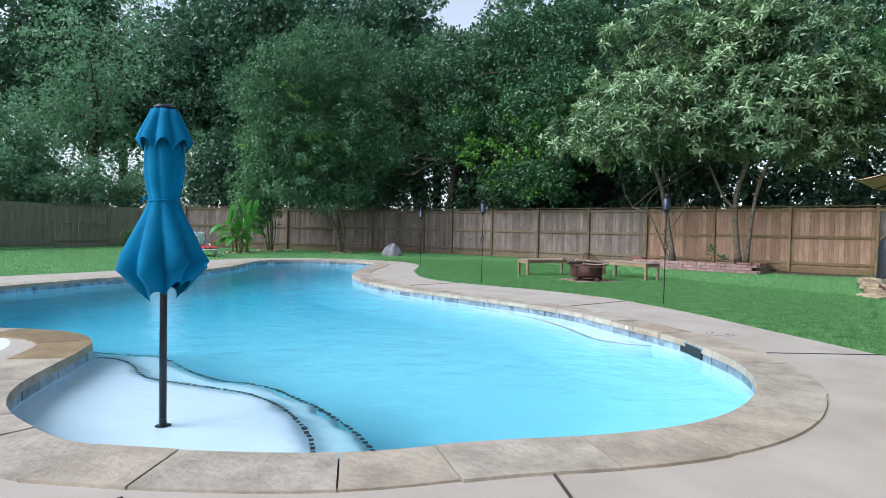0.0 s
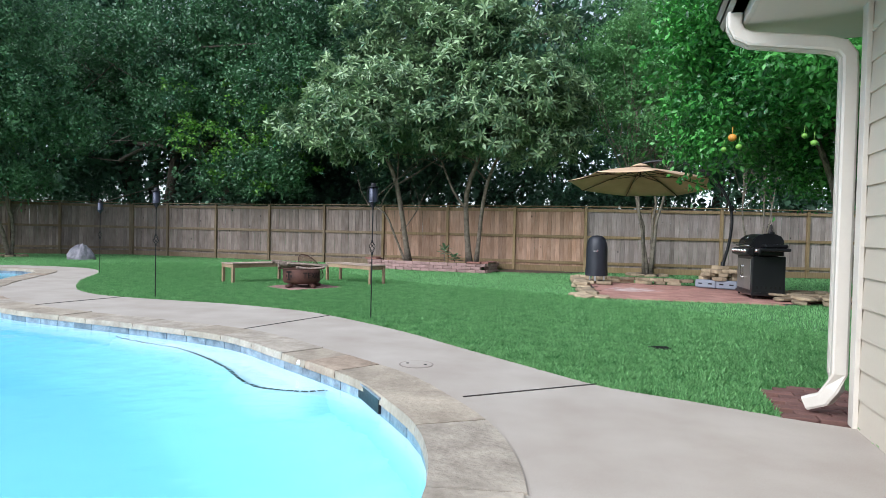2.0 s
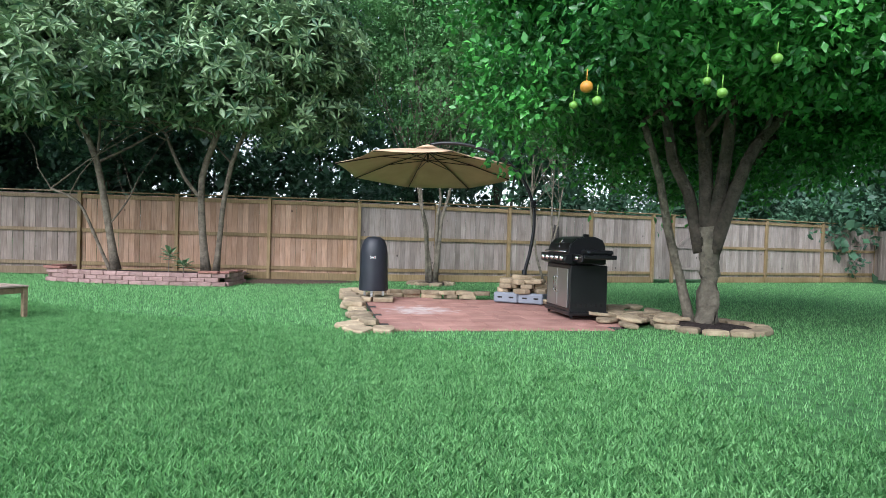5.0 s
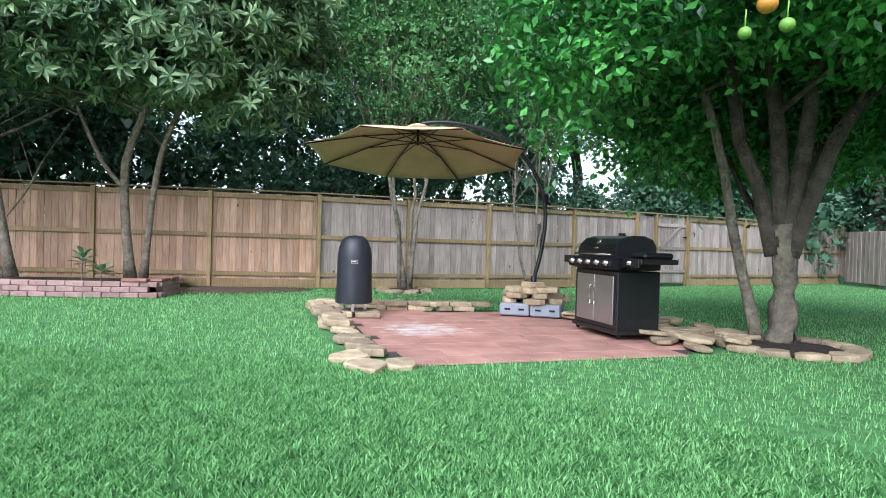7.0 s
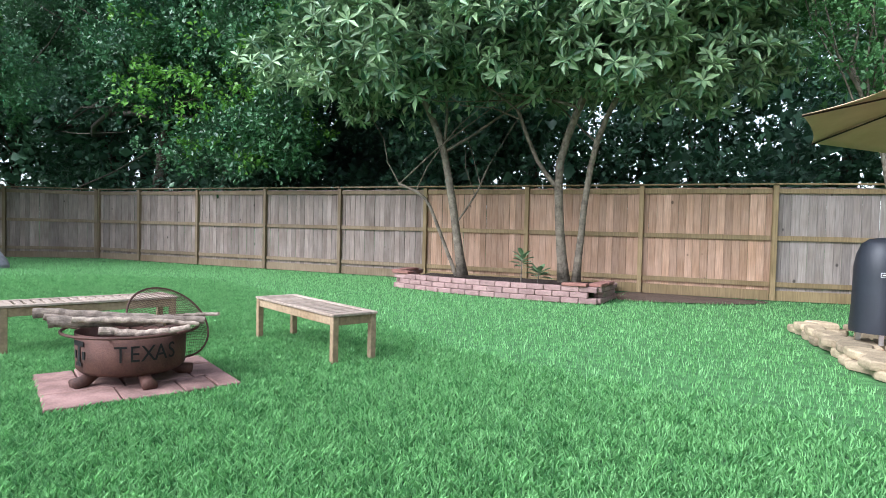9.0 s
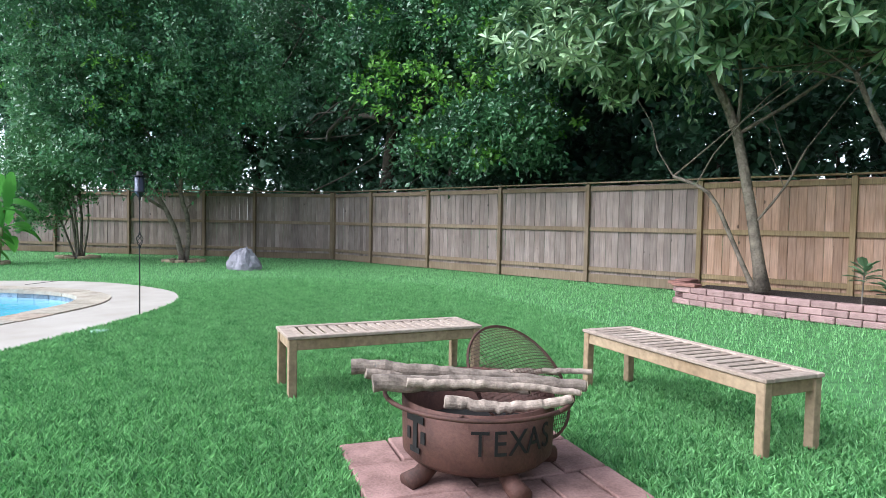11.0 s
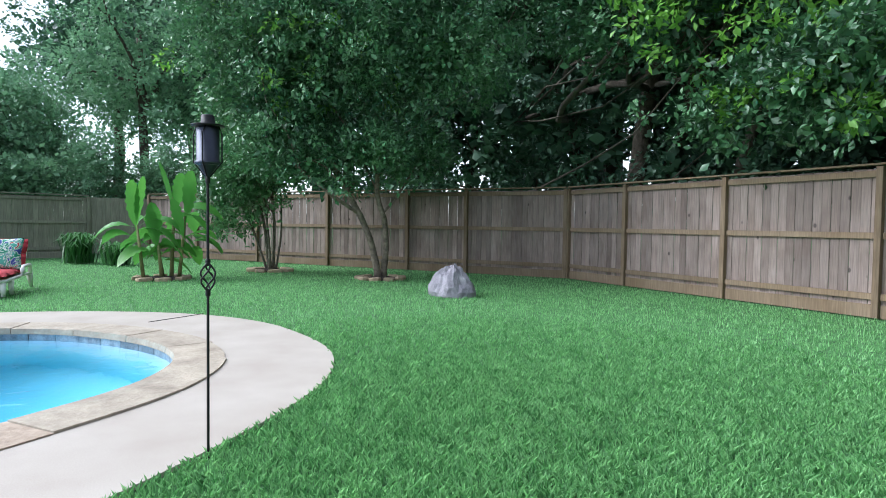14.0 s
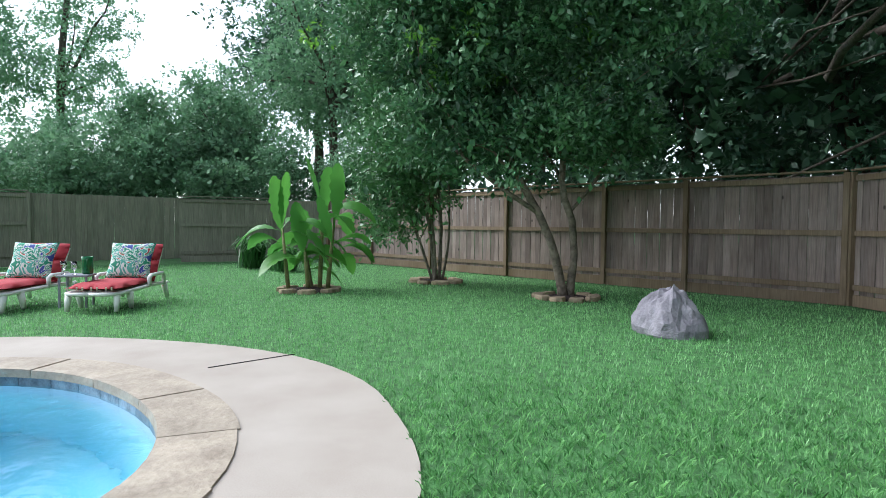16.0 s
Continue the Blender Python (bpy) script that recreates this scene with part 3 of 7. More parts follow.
def build_gate():
    g = empty("garden_gate", 7.5, 26.1, 0, math.degrees(math.atan2(0.66, 2.1)), "weathered grey cedar gate with a diagonal brace and black latch", "gate")
    n, w = 15, 2.2
    bm = bmesh.new()
    box(bm, 0, 0, 1.1, w / n - 0.007, 0.018, 2.0)
    first = None
    for k in range(n):
        if first is None:
            ob = part("picket", bm, M_GREYCEDAR, g)
            first = ob.data
        else:
            ob = new("picket", first)
            ob.parent = g
        ob.matrix_basis = pose((k + 0.5) * w / n, 0, 0)
    for z in (0.45, 1.15, 1.85):
        boxpart("rail", M_GREYCEDAR, g, (1.45, -0.03, z), (1.3, 0.038, 0.09))
    boxpart("brace", M_GREYCEDAR, g, (0, -0.045, 0), (1.1, 0.03, 0.09), m=pose(1.45, 0, 1.5, 0, -38, 0))
    for x in (0.0, 0.8, 2.14):
        boxpart("gate_post", M_POST, g, (x, -0.055, 1.08), (0.09, 0.09, 2.16))
    boxpart("latch", mat("latch_iron", (0.03, 0.03, 0.03), 0.5, 0.8), g, (2.02, -0.075, 1.5), (0.16, 0.03, 0.05), label="black iron latch")
    boxpart("cap_board", M_POST, g, (1.1, -0.03, 2.182), (2.2, 0.15, 0.03))


build_fences()
build_gate()


# ---- house ----
def build_house():
    h = empty("house", 1.25, 7.55, 0, 0, "cream lap-sided house with white gutter and downspout", "house")
    lap, top = 0.185, 2.62
    n = int(top / lap) + 1
    for wall in range(2):
        ln = 13.5 if wall == 0 else 10.7
        bm = bmesh.new()
        v = [bm.verts.new(p) for p in ((0, 0, 0), (0, ln, 0), (0, ln, lap + 0.02), (0, 0, lap + 0.02), (-0.022, 0, 0), (-0.022, ln, 0), (-0.006, ln, lap + 0.02), (-0.006, 0, lap + 0.02))]
        for f in ((4, 7, 6, 5), (4, 5, 1, 0), (7, 3, 2, 6), (0, 3, 7, 4), (5, 6, 2, 1)):
            bm.faces.new([v[k] for k in f])
        first = None
        for k in range(n):
            if first is None:
                ob = part("siding_board", bm, M_SIDING, h)
                first = ob.data
            else:
                ob = new("siding_board", first)
                ob.parent = h
            ob.matrix_basis = pose(0, -ln, k * lap) if wall == 0 else pose(0, 0, k * lap, 0, 0, -90)
    boxpart("wall", M_SIDING, h, (5.36, -6.76, 1.3), (10.68, 13.46, 2.6), 0)
    boxpart("corner_board", M_TRIM, h, (-0.03, -0.02, 1.3), (0.03, 0.09, 2.6))
    boxpart("soffit", M_TRIM, h, (5.12, -6.4, 2.60), (11.56, 14.1, 0.03), 0)
    boxpart("fascia", M_TRIM, h, (-0.67, -6.4, 2.69), (0.03, 14.1, 0.20))
    boxpart("fascia", M_TRIM, h, (5.12, 0.64, 2.69), (11.56, 0.03, 0.20))
    # gutter: an open trough with an ogee front
    prof = [(0, 0.12), (0, 0), (-0.075, 0), (-0.10, 0.035), (-0.10, 0.07), (-0.125, 0.10), (-0.125, 0.125), (-0.118, 0.125), (-0.118, 0.10)]
    bm = bmesh.new()
    a = [bm.verts.new((-0.69 + x, 0.55, 2.66 + z)) for x, z in prof]
    b = [bm.verts.new((-0.69 + x, -13.5, 2.66 + z)) for x, z in prof]
    for i in range(len(prof) - 1):
        bm.faces.new((a[i], b[i], b[i + 1], a[i + 1]))
    bm.faces.new([a[0], a[1], a[2], a[3], a[4], a[5]])
    bmesh.ops.solidify(bm, geom=bm.faces[:], thickness=0.003)
    part("gutter", bm, M_TRIM, h, "cream metal gutter")
    # downspout: rectangular, ribbed at its bends
    bm = bmesh.new()
    path = [(-0.74, 0.22, 2.67), (-0.74, 0.22, 2.58), (-0.71, 0.22, 2.52), (-0.64, 0.21, 2.48), (-0.2, 0.15, 2.40), (-0.12, 0.14, 2.37), (-0.085, 0.13, 2.31), (-0.08, 0.13, 2.2), (-0.08, 0.13, 0.30),
            (-0.09, 0.14, 0.20), (-0.13, 0.17, 0.12), (-0.21, 0.24, 0.07)]
    prev = None
    for i, p in enumerate(path):
        p = Vector(p)
        t = (Vector(path[min(i + 1, len(path) - 1)]) - Vector(path[max(i - 1, 0)])).normalized()
        side_ = Vector((0, 1, 0)) if i < len(path) - 3 else Vector((0.6, 0.8, 0))
        side_ = (side_ - t * side_.dot(t)).normalized()
        up = t.cross(side_)
        ring = [bm.verts.new(p + side_ * (0.06 * sx) + up * (0.045 * sy)) for sx, sy in ((-1, -0.7), (-0.85, -1), (-0.3, -1), (-0.25, -0.86), (-0.15, -0.86), (-0.1, -1), (0.1, -1), (0.15, -0.86), (0.25, -0.86), (0.3, -1), (0.85, -1), (1, -0.7), (1, 0.7), (0.85, 1), (-0.85, 1), (-1, 0.7))]
        if prev:
            for k in range(len(ring)):
                bm.faces.new((prev[k], prev[(k + 1) % len(ring)], ring[(k + 1) % len(ring)], ring[k]))
        prev = ring
    part("downspout", bm, M_TRIM, h, "cream metal downspout with ribbed bends")
    bm = bmesh.new()
    v = [bm.verts.new(p) for p in ((-0.80, 0.72, 2.80), (-0.80, -13.6, 2.80), (5, -13.6, 5.2), (5, 0.72, 5.2), (11.2, 0.72, 2.80), (11.2, -13.6, 2.80))]
    bm.faces.new((v[0], v[3], v[2], v[1])); bm.faces.new((v[3], v[4], v[5], v[2])); bm.faces.new((v[0], v[4], v[3])); bm.faces.new((v[1], v[2], v[5]))
    bmesh.ops.solidify(bm, geom=bm.faces[:], thickness=0.04)
    part("roof", bm, M_ROOF, h)


build_house()


# ---- trees ----
RNG = np.random.default_rng(7)


def leaf_mesh(name, centres, outward, size, width, per, spread, material, parent, droop=0.0, sizes=0.3, cup=0.12, follow=0.0):
    """Clusters of folded leaves: per leaves round each centre, pointing out and about."""
    n = len(centres) * per
    c = np.repeat(centres, per, 0) + RNG.normal(0, spread, (n, 3))
    d = np.repeat(outward, per, 0) * 0.7 + RNG.normal(0, 0.6, (n, 3))
    d[:, 2] -= droop
    d /= np.linalg.norm(d, axis=1)[:, None] + 1e-9
    r = RNG.normal(0, 1 - 0.55 * follow, (n, 3)) + np.array((0, 0, 1.2 - 0.5 * follow)) + np.repeat(outward, per, 0) * follow
    s = np.cross(d, r); s /= np.linalg.norm(s, axis=1)[:, None] + 1e-9
    u = np.cross(s, d)
    ln = (size * (1 + RNG.uniform(-sizes, sizes, n)))[:, None]
    w = ln * width / 2
    v = np.stack([c, c + d * ln * 0.5 + s * w + u * ln * cup, c + d * ln, c + d * ln * 0.5 - s * w + u * ln * cup], 1).reshape(-1, 3)
    i = np.arange(n)[:, None] * 4
    f = np.concatenate([i + (0, 1, 2), i + (0, 2, 3)], 0)
    return np_mesh(name, v, f, material, parent)


def lobes(blobs, k=9):
    """Split each crown mass into bulging lobes round its rim."""
    out = []
    for x, y, z, a, b, c in blobs:
        out.append((x, y, z, a * 0.7, b * 0.7, c * 0.7))
        for i in range(k):
            d = RNG.normal(0, 1, 3); d[2] = d[2] * 0.8 + 0.15; d /= np.linalg.norm(d)
            f = RNG.uniform(0.34, 0.52)
            out.append((x + d[0] * a * 0.68, y + d[1] * b * 0.68, z + d[2] * c * 0.68, a * f, b * f, max(c * f * 0.8, 0.35)))
    return out


def blob_points(blobs, n, shell=0.55, rough=0.25):
    """Points and outward ways in a crown of ellipsoids, thicker towards the rim, with lumps and gaps."""
    vol = np.array([b[3] * b[4] * b[5] for b in blobs]) ** 0.75
    pick = RNG.choice(len(blobs), n, p=vol / vol.sum())
    b = np.array(blobs)[pick]
    d = RNG.normal(0, 1, (n, 3)); d /= np.linalg.norm(d, axis=1)[:, None]
    lump = 1 + rough * (np.sin(d[:, 0] * 5 + pick * 1.7) * np.sin(d[:, 1] * 6 + pick) + 0.6 * np.sin(d[:, 2] * 9 + d[:, 0] * 7 + pick * 2.3))
    r = (shell + (1 - shell) * RNG.uniform(0, 1, n) ** 0.5) * lump
    return b[:, :3] + d * b[:, 3:] * r[:, None], d


def clump_points(blobs, n, radius, sprigs=11):
    """Twig ends of a crown built of small leafy domes, with dark gaps between them."""
    c, d = blob_points(lobes(blobs), n, 0.72, 0.12)
    size = radius * RNG.uniform(0.6, 1.3, n)
    way = RNG.normal(0, 0.75, (n * sprigs, 3)) + np.repeat(d, sprigs, 0) * 0.7 + np.array((0, 0, 0.45))
    way /= np.linalg.norm(way, axis=1)[:, None]
    put = way * (np.repeat(size, sprigs) * RNG.uniform(0.55, 1.08, n * sprigs))[:, None] * np.array((1.0, 1.0, 0.62))
    return np.repeat(c, sprigs, 0) + put, way


def limb_path(a, b, bend=0.2, k=6, jitter=0.02):
    a, b = np.array(a, float), np.array(b, float)
    t = np.linspace(0, 1, k)[:, None]
    p = a + (b - a) * t
    off = RNG.normal(0, bend, 3) * np.linalg.norm(b - a) * 0.5
    return p + off * (np.sin(t * np.pi)) + RNG.normal(0, jitter, p.shape) * np.linalg.norm(b - a) * np.sin(t * np.pi)


def tree(name, base, stems, blobs, leaf, n, size, width, per, spread, label, bark=None, category="tree", droop=0.15, limbs=10, group="", shell=0.55, extra=None, kind="", z0=-0.03, inner=0.16, inner_size=2.1, clump=0.4):
    """Stems: (foot offset, head, radius), or (points in the world, radius). Blobs: crown ellipsoids in world metres."""
    bark = bark or M_BARK
    root = empty(name, base[0], base[1], 0, 0, label, category, group, kind)
    off = np.array((base[0], base[1], 0.0))
    for stem in stems:
        rad = stem[-1]
        if len(stem) == 2:
            p = smooth_loop(np.array(stem[0], float) - off, 0.22, False)
            p = p[np.linspace(0, len(p) - 1, max(9, len(p) // 2)).astype(int)]
            p[1:-1] += RNG.normal(0, rad * 0.05, (len(p) - 2, 3))
        else:
            foot, head = stem[:2]
            foot = np.array((foot[0], foot[1], z0 if len(foot) < 3 else foot[2]))
            p = limb_path(foot, np.array(head) - off, 0.05, 9, 0.008)
        rr = np.linspace(rad, rad * (0.7 if len(stem) == 2 else 0.5), len(p))
        if p[0][2] < 0.3:
            rr[0] *= 1.4
            rr[1] *= 1.1
        bm = bmesh.new()
        tube(bm, p, rr, 12)
        part("trunk", bm, bark, root, smooth=True)
        for k in range(limbs):
            bm = bmesh.new()
            bl = blobs[RNG.integers(len(blobs))]
            d = RNG.normal(0, 1, 3); d /= np.linalg.norm(d)
            end = np.array(bl[:3]) + d * np.array(bl[3:]) * 0.75 - off
            st = p[RNG.integers(len(p) // 2 + 1, len(p))]
            end[2] = max(end[2], st[2] + 0.3)
            q = limb_path(st, end, 0.12, 7)
            tube(bm, q, np.linspace(rad * 0.38, rad * 0.06, 7), 6, False)
            part("limb", bm, bark, root, smooth=True)
    c, d = blob_points([(*q[:3], *(k * 0.66 for k in q[3:])) for q in blobs], max(60, int(n * inner * 1.6)), 0.2)
    leaf_mesh("inner_foliage", c - off, d, size * inner_size, width * 1.2, 3, 0.3, leaf, root, droop)
    c, d = clump_points(blobs, max(4, n * per // 44), clump)
    leaf_mesh("crown", c - off, d, size, width, 4, size * 0.55, leaf, root, droop, follow=1.0)
    if extra:
        l2, n2, blobs2 = extra
        c, d = clump_points(blobs2, n2, clump * 0.8, 8)
        leaf_mesh("new_leaves", c - off, d, size * 1.05, width, 4, size * 0.5, l2, root, droop, follow=0.7)
    return root


def neighbour_house():
    t = empty("neighbour_house", -44, -3.0, 0, 0, "white neighbouring house with a pale eave behind the stained fence", "house")
    boxpart("wall", M_SIDING, t, (-0.4, -0.9, 1.6), (5.6, 7.6, 3.2), 0.01)
    boxpart("fascia", M_TRIM, t, (0, 3.56, 3.34), (7.4, 0.06, 0.26), 0.01)
    boxpart("fascia", M_TRIM, t, (3.66, -0.9, 3.34), (0.06, 8.8, 0.26), 0.01)
    boxpart("soffit", M_TRIM, t, (0, -0.9, 3.24), (7.2, 8.76, 0.04), 0.005)
    bm = bmesh.new()
    v = [bm.verts.new(p) for p in ((-3.8, -5.4, 3.46), (3.75, -5.4, 3.46), (3.75, 3.65, 3.46), (-3.8, 3.65, 3.46), (0, -2.6, 5.6), (0, 0.8, 5.6))]
    for f in ((0, 1, 4), (1, 2, 5, 4), (2, 3, 5), (3, 0, 4, 5), (3, 2, 1, 0)):
        bm.faces.new([v[i] for i in f])
    part("roof", bm, M_ROOF, t)


neighbour_house()
# small garden tree and shrub by the corner
tree("garden_tree", (-21.9, 19.5), [([(-21.9, 19.5, -0.03), (-21.9, 19.33, 0.74), (-21.9, 19.03, 1.44), (-21.95, 18.76, 1.92), (-22.2, 18.3, 3.0)], 0.078),
                                      ([(-21.9, 19.59, -0.03), (-21.9, 19.68, 0.75), (-21.9, 19.63, 1.34), (-21.9, 19.43, 1.99), (-22.1, 19.6, 3.4)], 0.07),
                                      ([(-21.9, 19.05, 1.45), (-21.9, 18.56, 1.74), (-21.9, 18.31, 1.91), (-22.1, 17.6, 2.5)], 0.045), ([(-21.9, 19.6, 1.5), (-21.95, 20.0, 1.95), (-22.1, 20.6, 2.8)], 0.03)],
     [(-22.3, 19.2, 5.6, 3.2, 3.0, 3.0), (-23.2, 17.3, 4.4, 2.2, 2.0, 2.0), (-20.9, 20.6, 5.2, 2.0, 1.9, 2.0), (-22.0, 18.6, 8.6, 2.8, 2.8, 2.4), (-22.6, 17.6, 3.0, 1.7, 1.6, 1.0), (-22.0, 19.6, 2.9, 1.3, 1.2, 0.6), (-22.1, 18.5, 2.6, 1.5, 1.3, 0.55), (-22.0, 20.4, 2.9, 1.1, 1.0, 0.6), (-23.6, 16.6, 7.0, 2.2, 2.2, 2.4)],
     L_GARDEN, 11500, 0.11, 0.5, 7, 0.16, "small dark-leaved evergreen tree with two leaning stems", bark=M_BROWNBARK, limbs=2, inner=0.25, inner_size=1.4, clump=0.32, extra=(L_OAKNEW, 75, [(-22.6, 18.6, 5.4, 3.4, 3.3, 3.0)]))
tree("garden_shrub", (-25.0, 17.73), [([(-25.0, 17.7, -0.03), (-25.0, 17.56, 1.22), (-25.0, 17.30, 2.2)], 0.045), ([(-24.95, 17.78, -0.03), (-25.0, 17.82, 1.2), (-25.0, 17.74, 2.2)], 0.045),
                                        ([(-25.05, 17.66, -0.03), (-25.05, 17.35, 0.9), (-25.1, 17.0, 1.7)], 0.035), ([(-24.9, 17.7, -0.03), (-24.85, 17.65, 0.8), (-24.8, 17.5, 2.0)], 0.035), ([(-25.0, 17.85, -0.03), (-25.0, 18.0, 1.0), (-25.1, 18.0, 2.2)], 0.03)],
     [(-25.0, 17.0, 2.2, 1.3, 1.2, 0.8), (-25.0, 16.7, 1.5, 0.9, 0.8, 0.6), (-25.2, 17.1, 3.0, 1.3, 1.2, 1.1), (-24.6, 17.8, 3.3, 1.5, 1.4, 1.1), (-24.5, 17.6, 4.6, 1.7, 1.6, 1.6)],
     L_SHRUB, 4600, 0.085, 0.5, 7, 0.12, "multi-stemmed evergreen shrub with bare pale stems", category="shrub", bark=M_PALEBARK, clump=0.22, limbs=3)
# oak over the fence
tree("oak_tree", (-22.0, 27.0), [([(-23.4, 27.0, -0.03), (-23.65, 27.0, 2.8), (-25.0, 27.0, 5.4), (-26.4, 26.6, 7.8)], 0.36), ([(-22.7, 27.5, -0.03), (-22.85, 27.5, 2.9), (-22.75, 27.4, 6.3), (-22.0, 27.0, 9.0)], 0.28),
                                   ([(-21.4, 26.5, -0.03), (-21.0, 26.5, 2.6), (-20.5, 26.5, 5.3), (-18.6, 25.8, 8.0)], 0.26), ([(-20.9, 27.0, -0.03), (-20.4, 27.0, 2.9), (-19.9, 27.0, 3.7), (-19.3, 26.8, 5.3), (-17.0, 26.0, 7.5)], 0.17),
                                   ([(-30.4, 26.4, -0.03), (-29.7, 26.5, 3.1), (-27.4, 26.5, 4.6), (-24.6, 26.4, 5.1), (-22.8, 25.6, 5.8)], 0.12), ([(-31.5, 25.6, -0.03), (-31.0, 25.8, 2.6), (-31.8, 25.6, 4.6)], 0.11), ([(-18.5, 26.8, -0.03), (-17.8, 26.6, 3.2), (-15.2, 25.6, 5.4)], 0.15)],
     [(-20, 25.5, 9.0, 6.0, 4.0, 3.2), (-16.5, 24.5, 6.8, 4.2, 3.0, 2.5), (-12.9, 24.0, 6.0, 2.8, 2.4, 2.4), (-15.2, 23.3, 3.5, 2.0, 1.0, 1.2), (-13.2, 23.2, 3.6, 1.7, 1.0, 1.3), (-25.5, 25.5, 8.4, 4.0, 3.0, 2.8), (-17.6, 23.0, 5.4, 2.4, 1.4, 1.3), (-14.8, 24.2, 9.0, 3.6, 2.8, 2.4)],
     L_OAK, 21000, 0.135, 0.55, 7, 0.18, "large live oak with spreading dark limbs behind the fence", bark=M_DARKBARK, limbs=6, inner=0.14, inner_size=1.4, clump=0.42,
     extra=(L_OAKNEW, 140, [(-12.6, 23.4, 5.0, 2.4, 1.9, 2.2), (-15.6, 23.2, 5.2, 3.2, 1.8, 2.2), (-14.4, 22.9, 3.2, 1.8, 0.8, 1.0)]))
# loquat in the raised bed: rosettes of long leaves


def loquat():
    root = tree("loquat_tree", (-6.4, 23.0), [([(-7.48, 22.75, 0.2), (-7.62, 22.7, 1.1), (-7.8, 22.7, 2.1), (-8.05, 22.7, 3.1), (-8.6, 22.5, 4.4)], 0.095), ([(-7.6, 22.7, 0.2), (-8.0, 22.7, 1.1), (-8.39, 22.7, 1.85), (-9.0, 22.65, 2.16)], 0.042),
                                             ([(-5.32, 22.8, 0.2), (-5.42, 22.8, 1.2), (-5.47, 22.8, 2.1), (-5.41, 22.8, 2.8), (-5.1, 22.7, 3.6), (-4.6, 22.5, 4.6)], 0.095), ([(-5.1, 22.9, 0.2), (-5.02, 22.9, 1.2), (-4.95, 22.9, 2.0), (-4.7, 22.9, 3.2), (-4.0, 22.6, 4.4)], 0.07),
                                             ([(-7.65, 22.7, 1.3), (-7.2, 22.65, 1.9), (-6.9, 22.6, 2.5)], 0.022), ([(-5.45, 22.8, 2.0), (-5.9, 22.7, 2.6), (-6.3, 22.6, 3.6)], 0.05)],
                [(-6.4, 22.6, 5.8, 5.6, 3.0, 2.6), (-4.6, 22.6, 5.2, 3.6, 2.4, 1.9), (-8.6, 22.4, 5.0, 3.2, 2.4, 1.7)], L_LOQUAT, 420, 0.16, 0.4, 4, 0.1, "broad loquat tree with rosettes of long leathery leaves", bark=M_BROWNBARK, limbs=3, inner=2.6, inner_size=1.5)
    blobs = [(-6.4, 22.2, 5.6, 4.4, 3.0, 2.2), (-8.9, 21.7, 4.8, 2.5, 2.0, 1.4), (-4.2, 21.9, 5.0, 2.8, 2.4, 1.7), (-6.2, 22.4, 7.4, 3.6, 2.6, 1.8), (-3.0, 22.4, 4.9, 1.8, 1.7, 1.3), (-9.8, 22.3, 5.0, 1.6, 1.5, 1.4), (-6.6, 21.4, 4.7, 2.2, 1.6, 1.1)]
    c, d = clump_points(blobs, 700, 0.6, 10)
    per = 11
    n = len(c) * per
    axis = d * 0.8 + np.array((0, 0, 0.6)) + RNG.normal(0, 0.2, d.shape)
    axis /= np.linalg.norm(axis, axis=1)[:, None]
    ref = np.cross(axis, (0.3, 0.5, 0.1)); ref /= np.linalg.norm(ref, axis=1)[:, None]
    bin_ = np.cross(axis, ref)
    th = np.tile(np.arange(per) * 2.4, len(c)) + np.repeat(RNG.uniform(0, 6, len(c)), per)
    lift = np.tile(np.linspace(-0.55, 1.1, per), len(c)) + RNG.normal(0, 0.12, n)
    A, R, B, C = (np.repeat(k, per, 0) for k in (axis, ref, bin_, c))
    way = (R * np.cos(th)[:, None] + B * np.sin(th)[:, None]) + A * lift[:, None]
    way /= np.linalg.norm(way, axis=1)[:, None]
    s = np.cross(way, A); s /= np.linalg.norm(s, axis=1)[:, None] + 1e-9
    up = np.cross(s, way)
    ln = (0.265 * RNG.uniform(0.7, 1.2, n))[:, None]
    w = ln * 0.15
    v = np.stack([C, C + way * ln * 0.55 + s * w + up * ln * 0.10, C + way * ln - up * ln * 0.12, C + way * ln * 0.55 - s * w + up * ln * 0.10], 1).reshape(-1, 3)
    v -= np.array((-6.4, 23.0, 0))
    i = np.arange(n)[:, None] * 4
    np_mesh("foliage", v, np.concatenate([i + (0, 1, 2), i + (0, 2, 3)], 0), L_LOQUAT, root)


loquat()
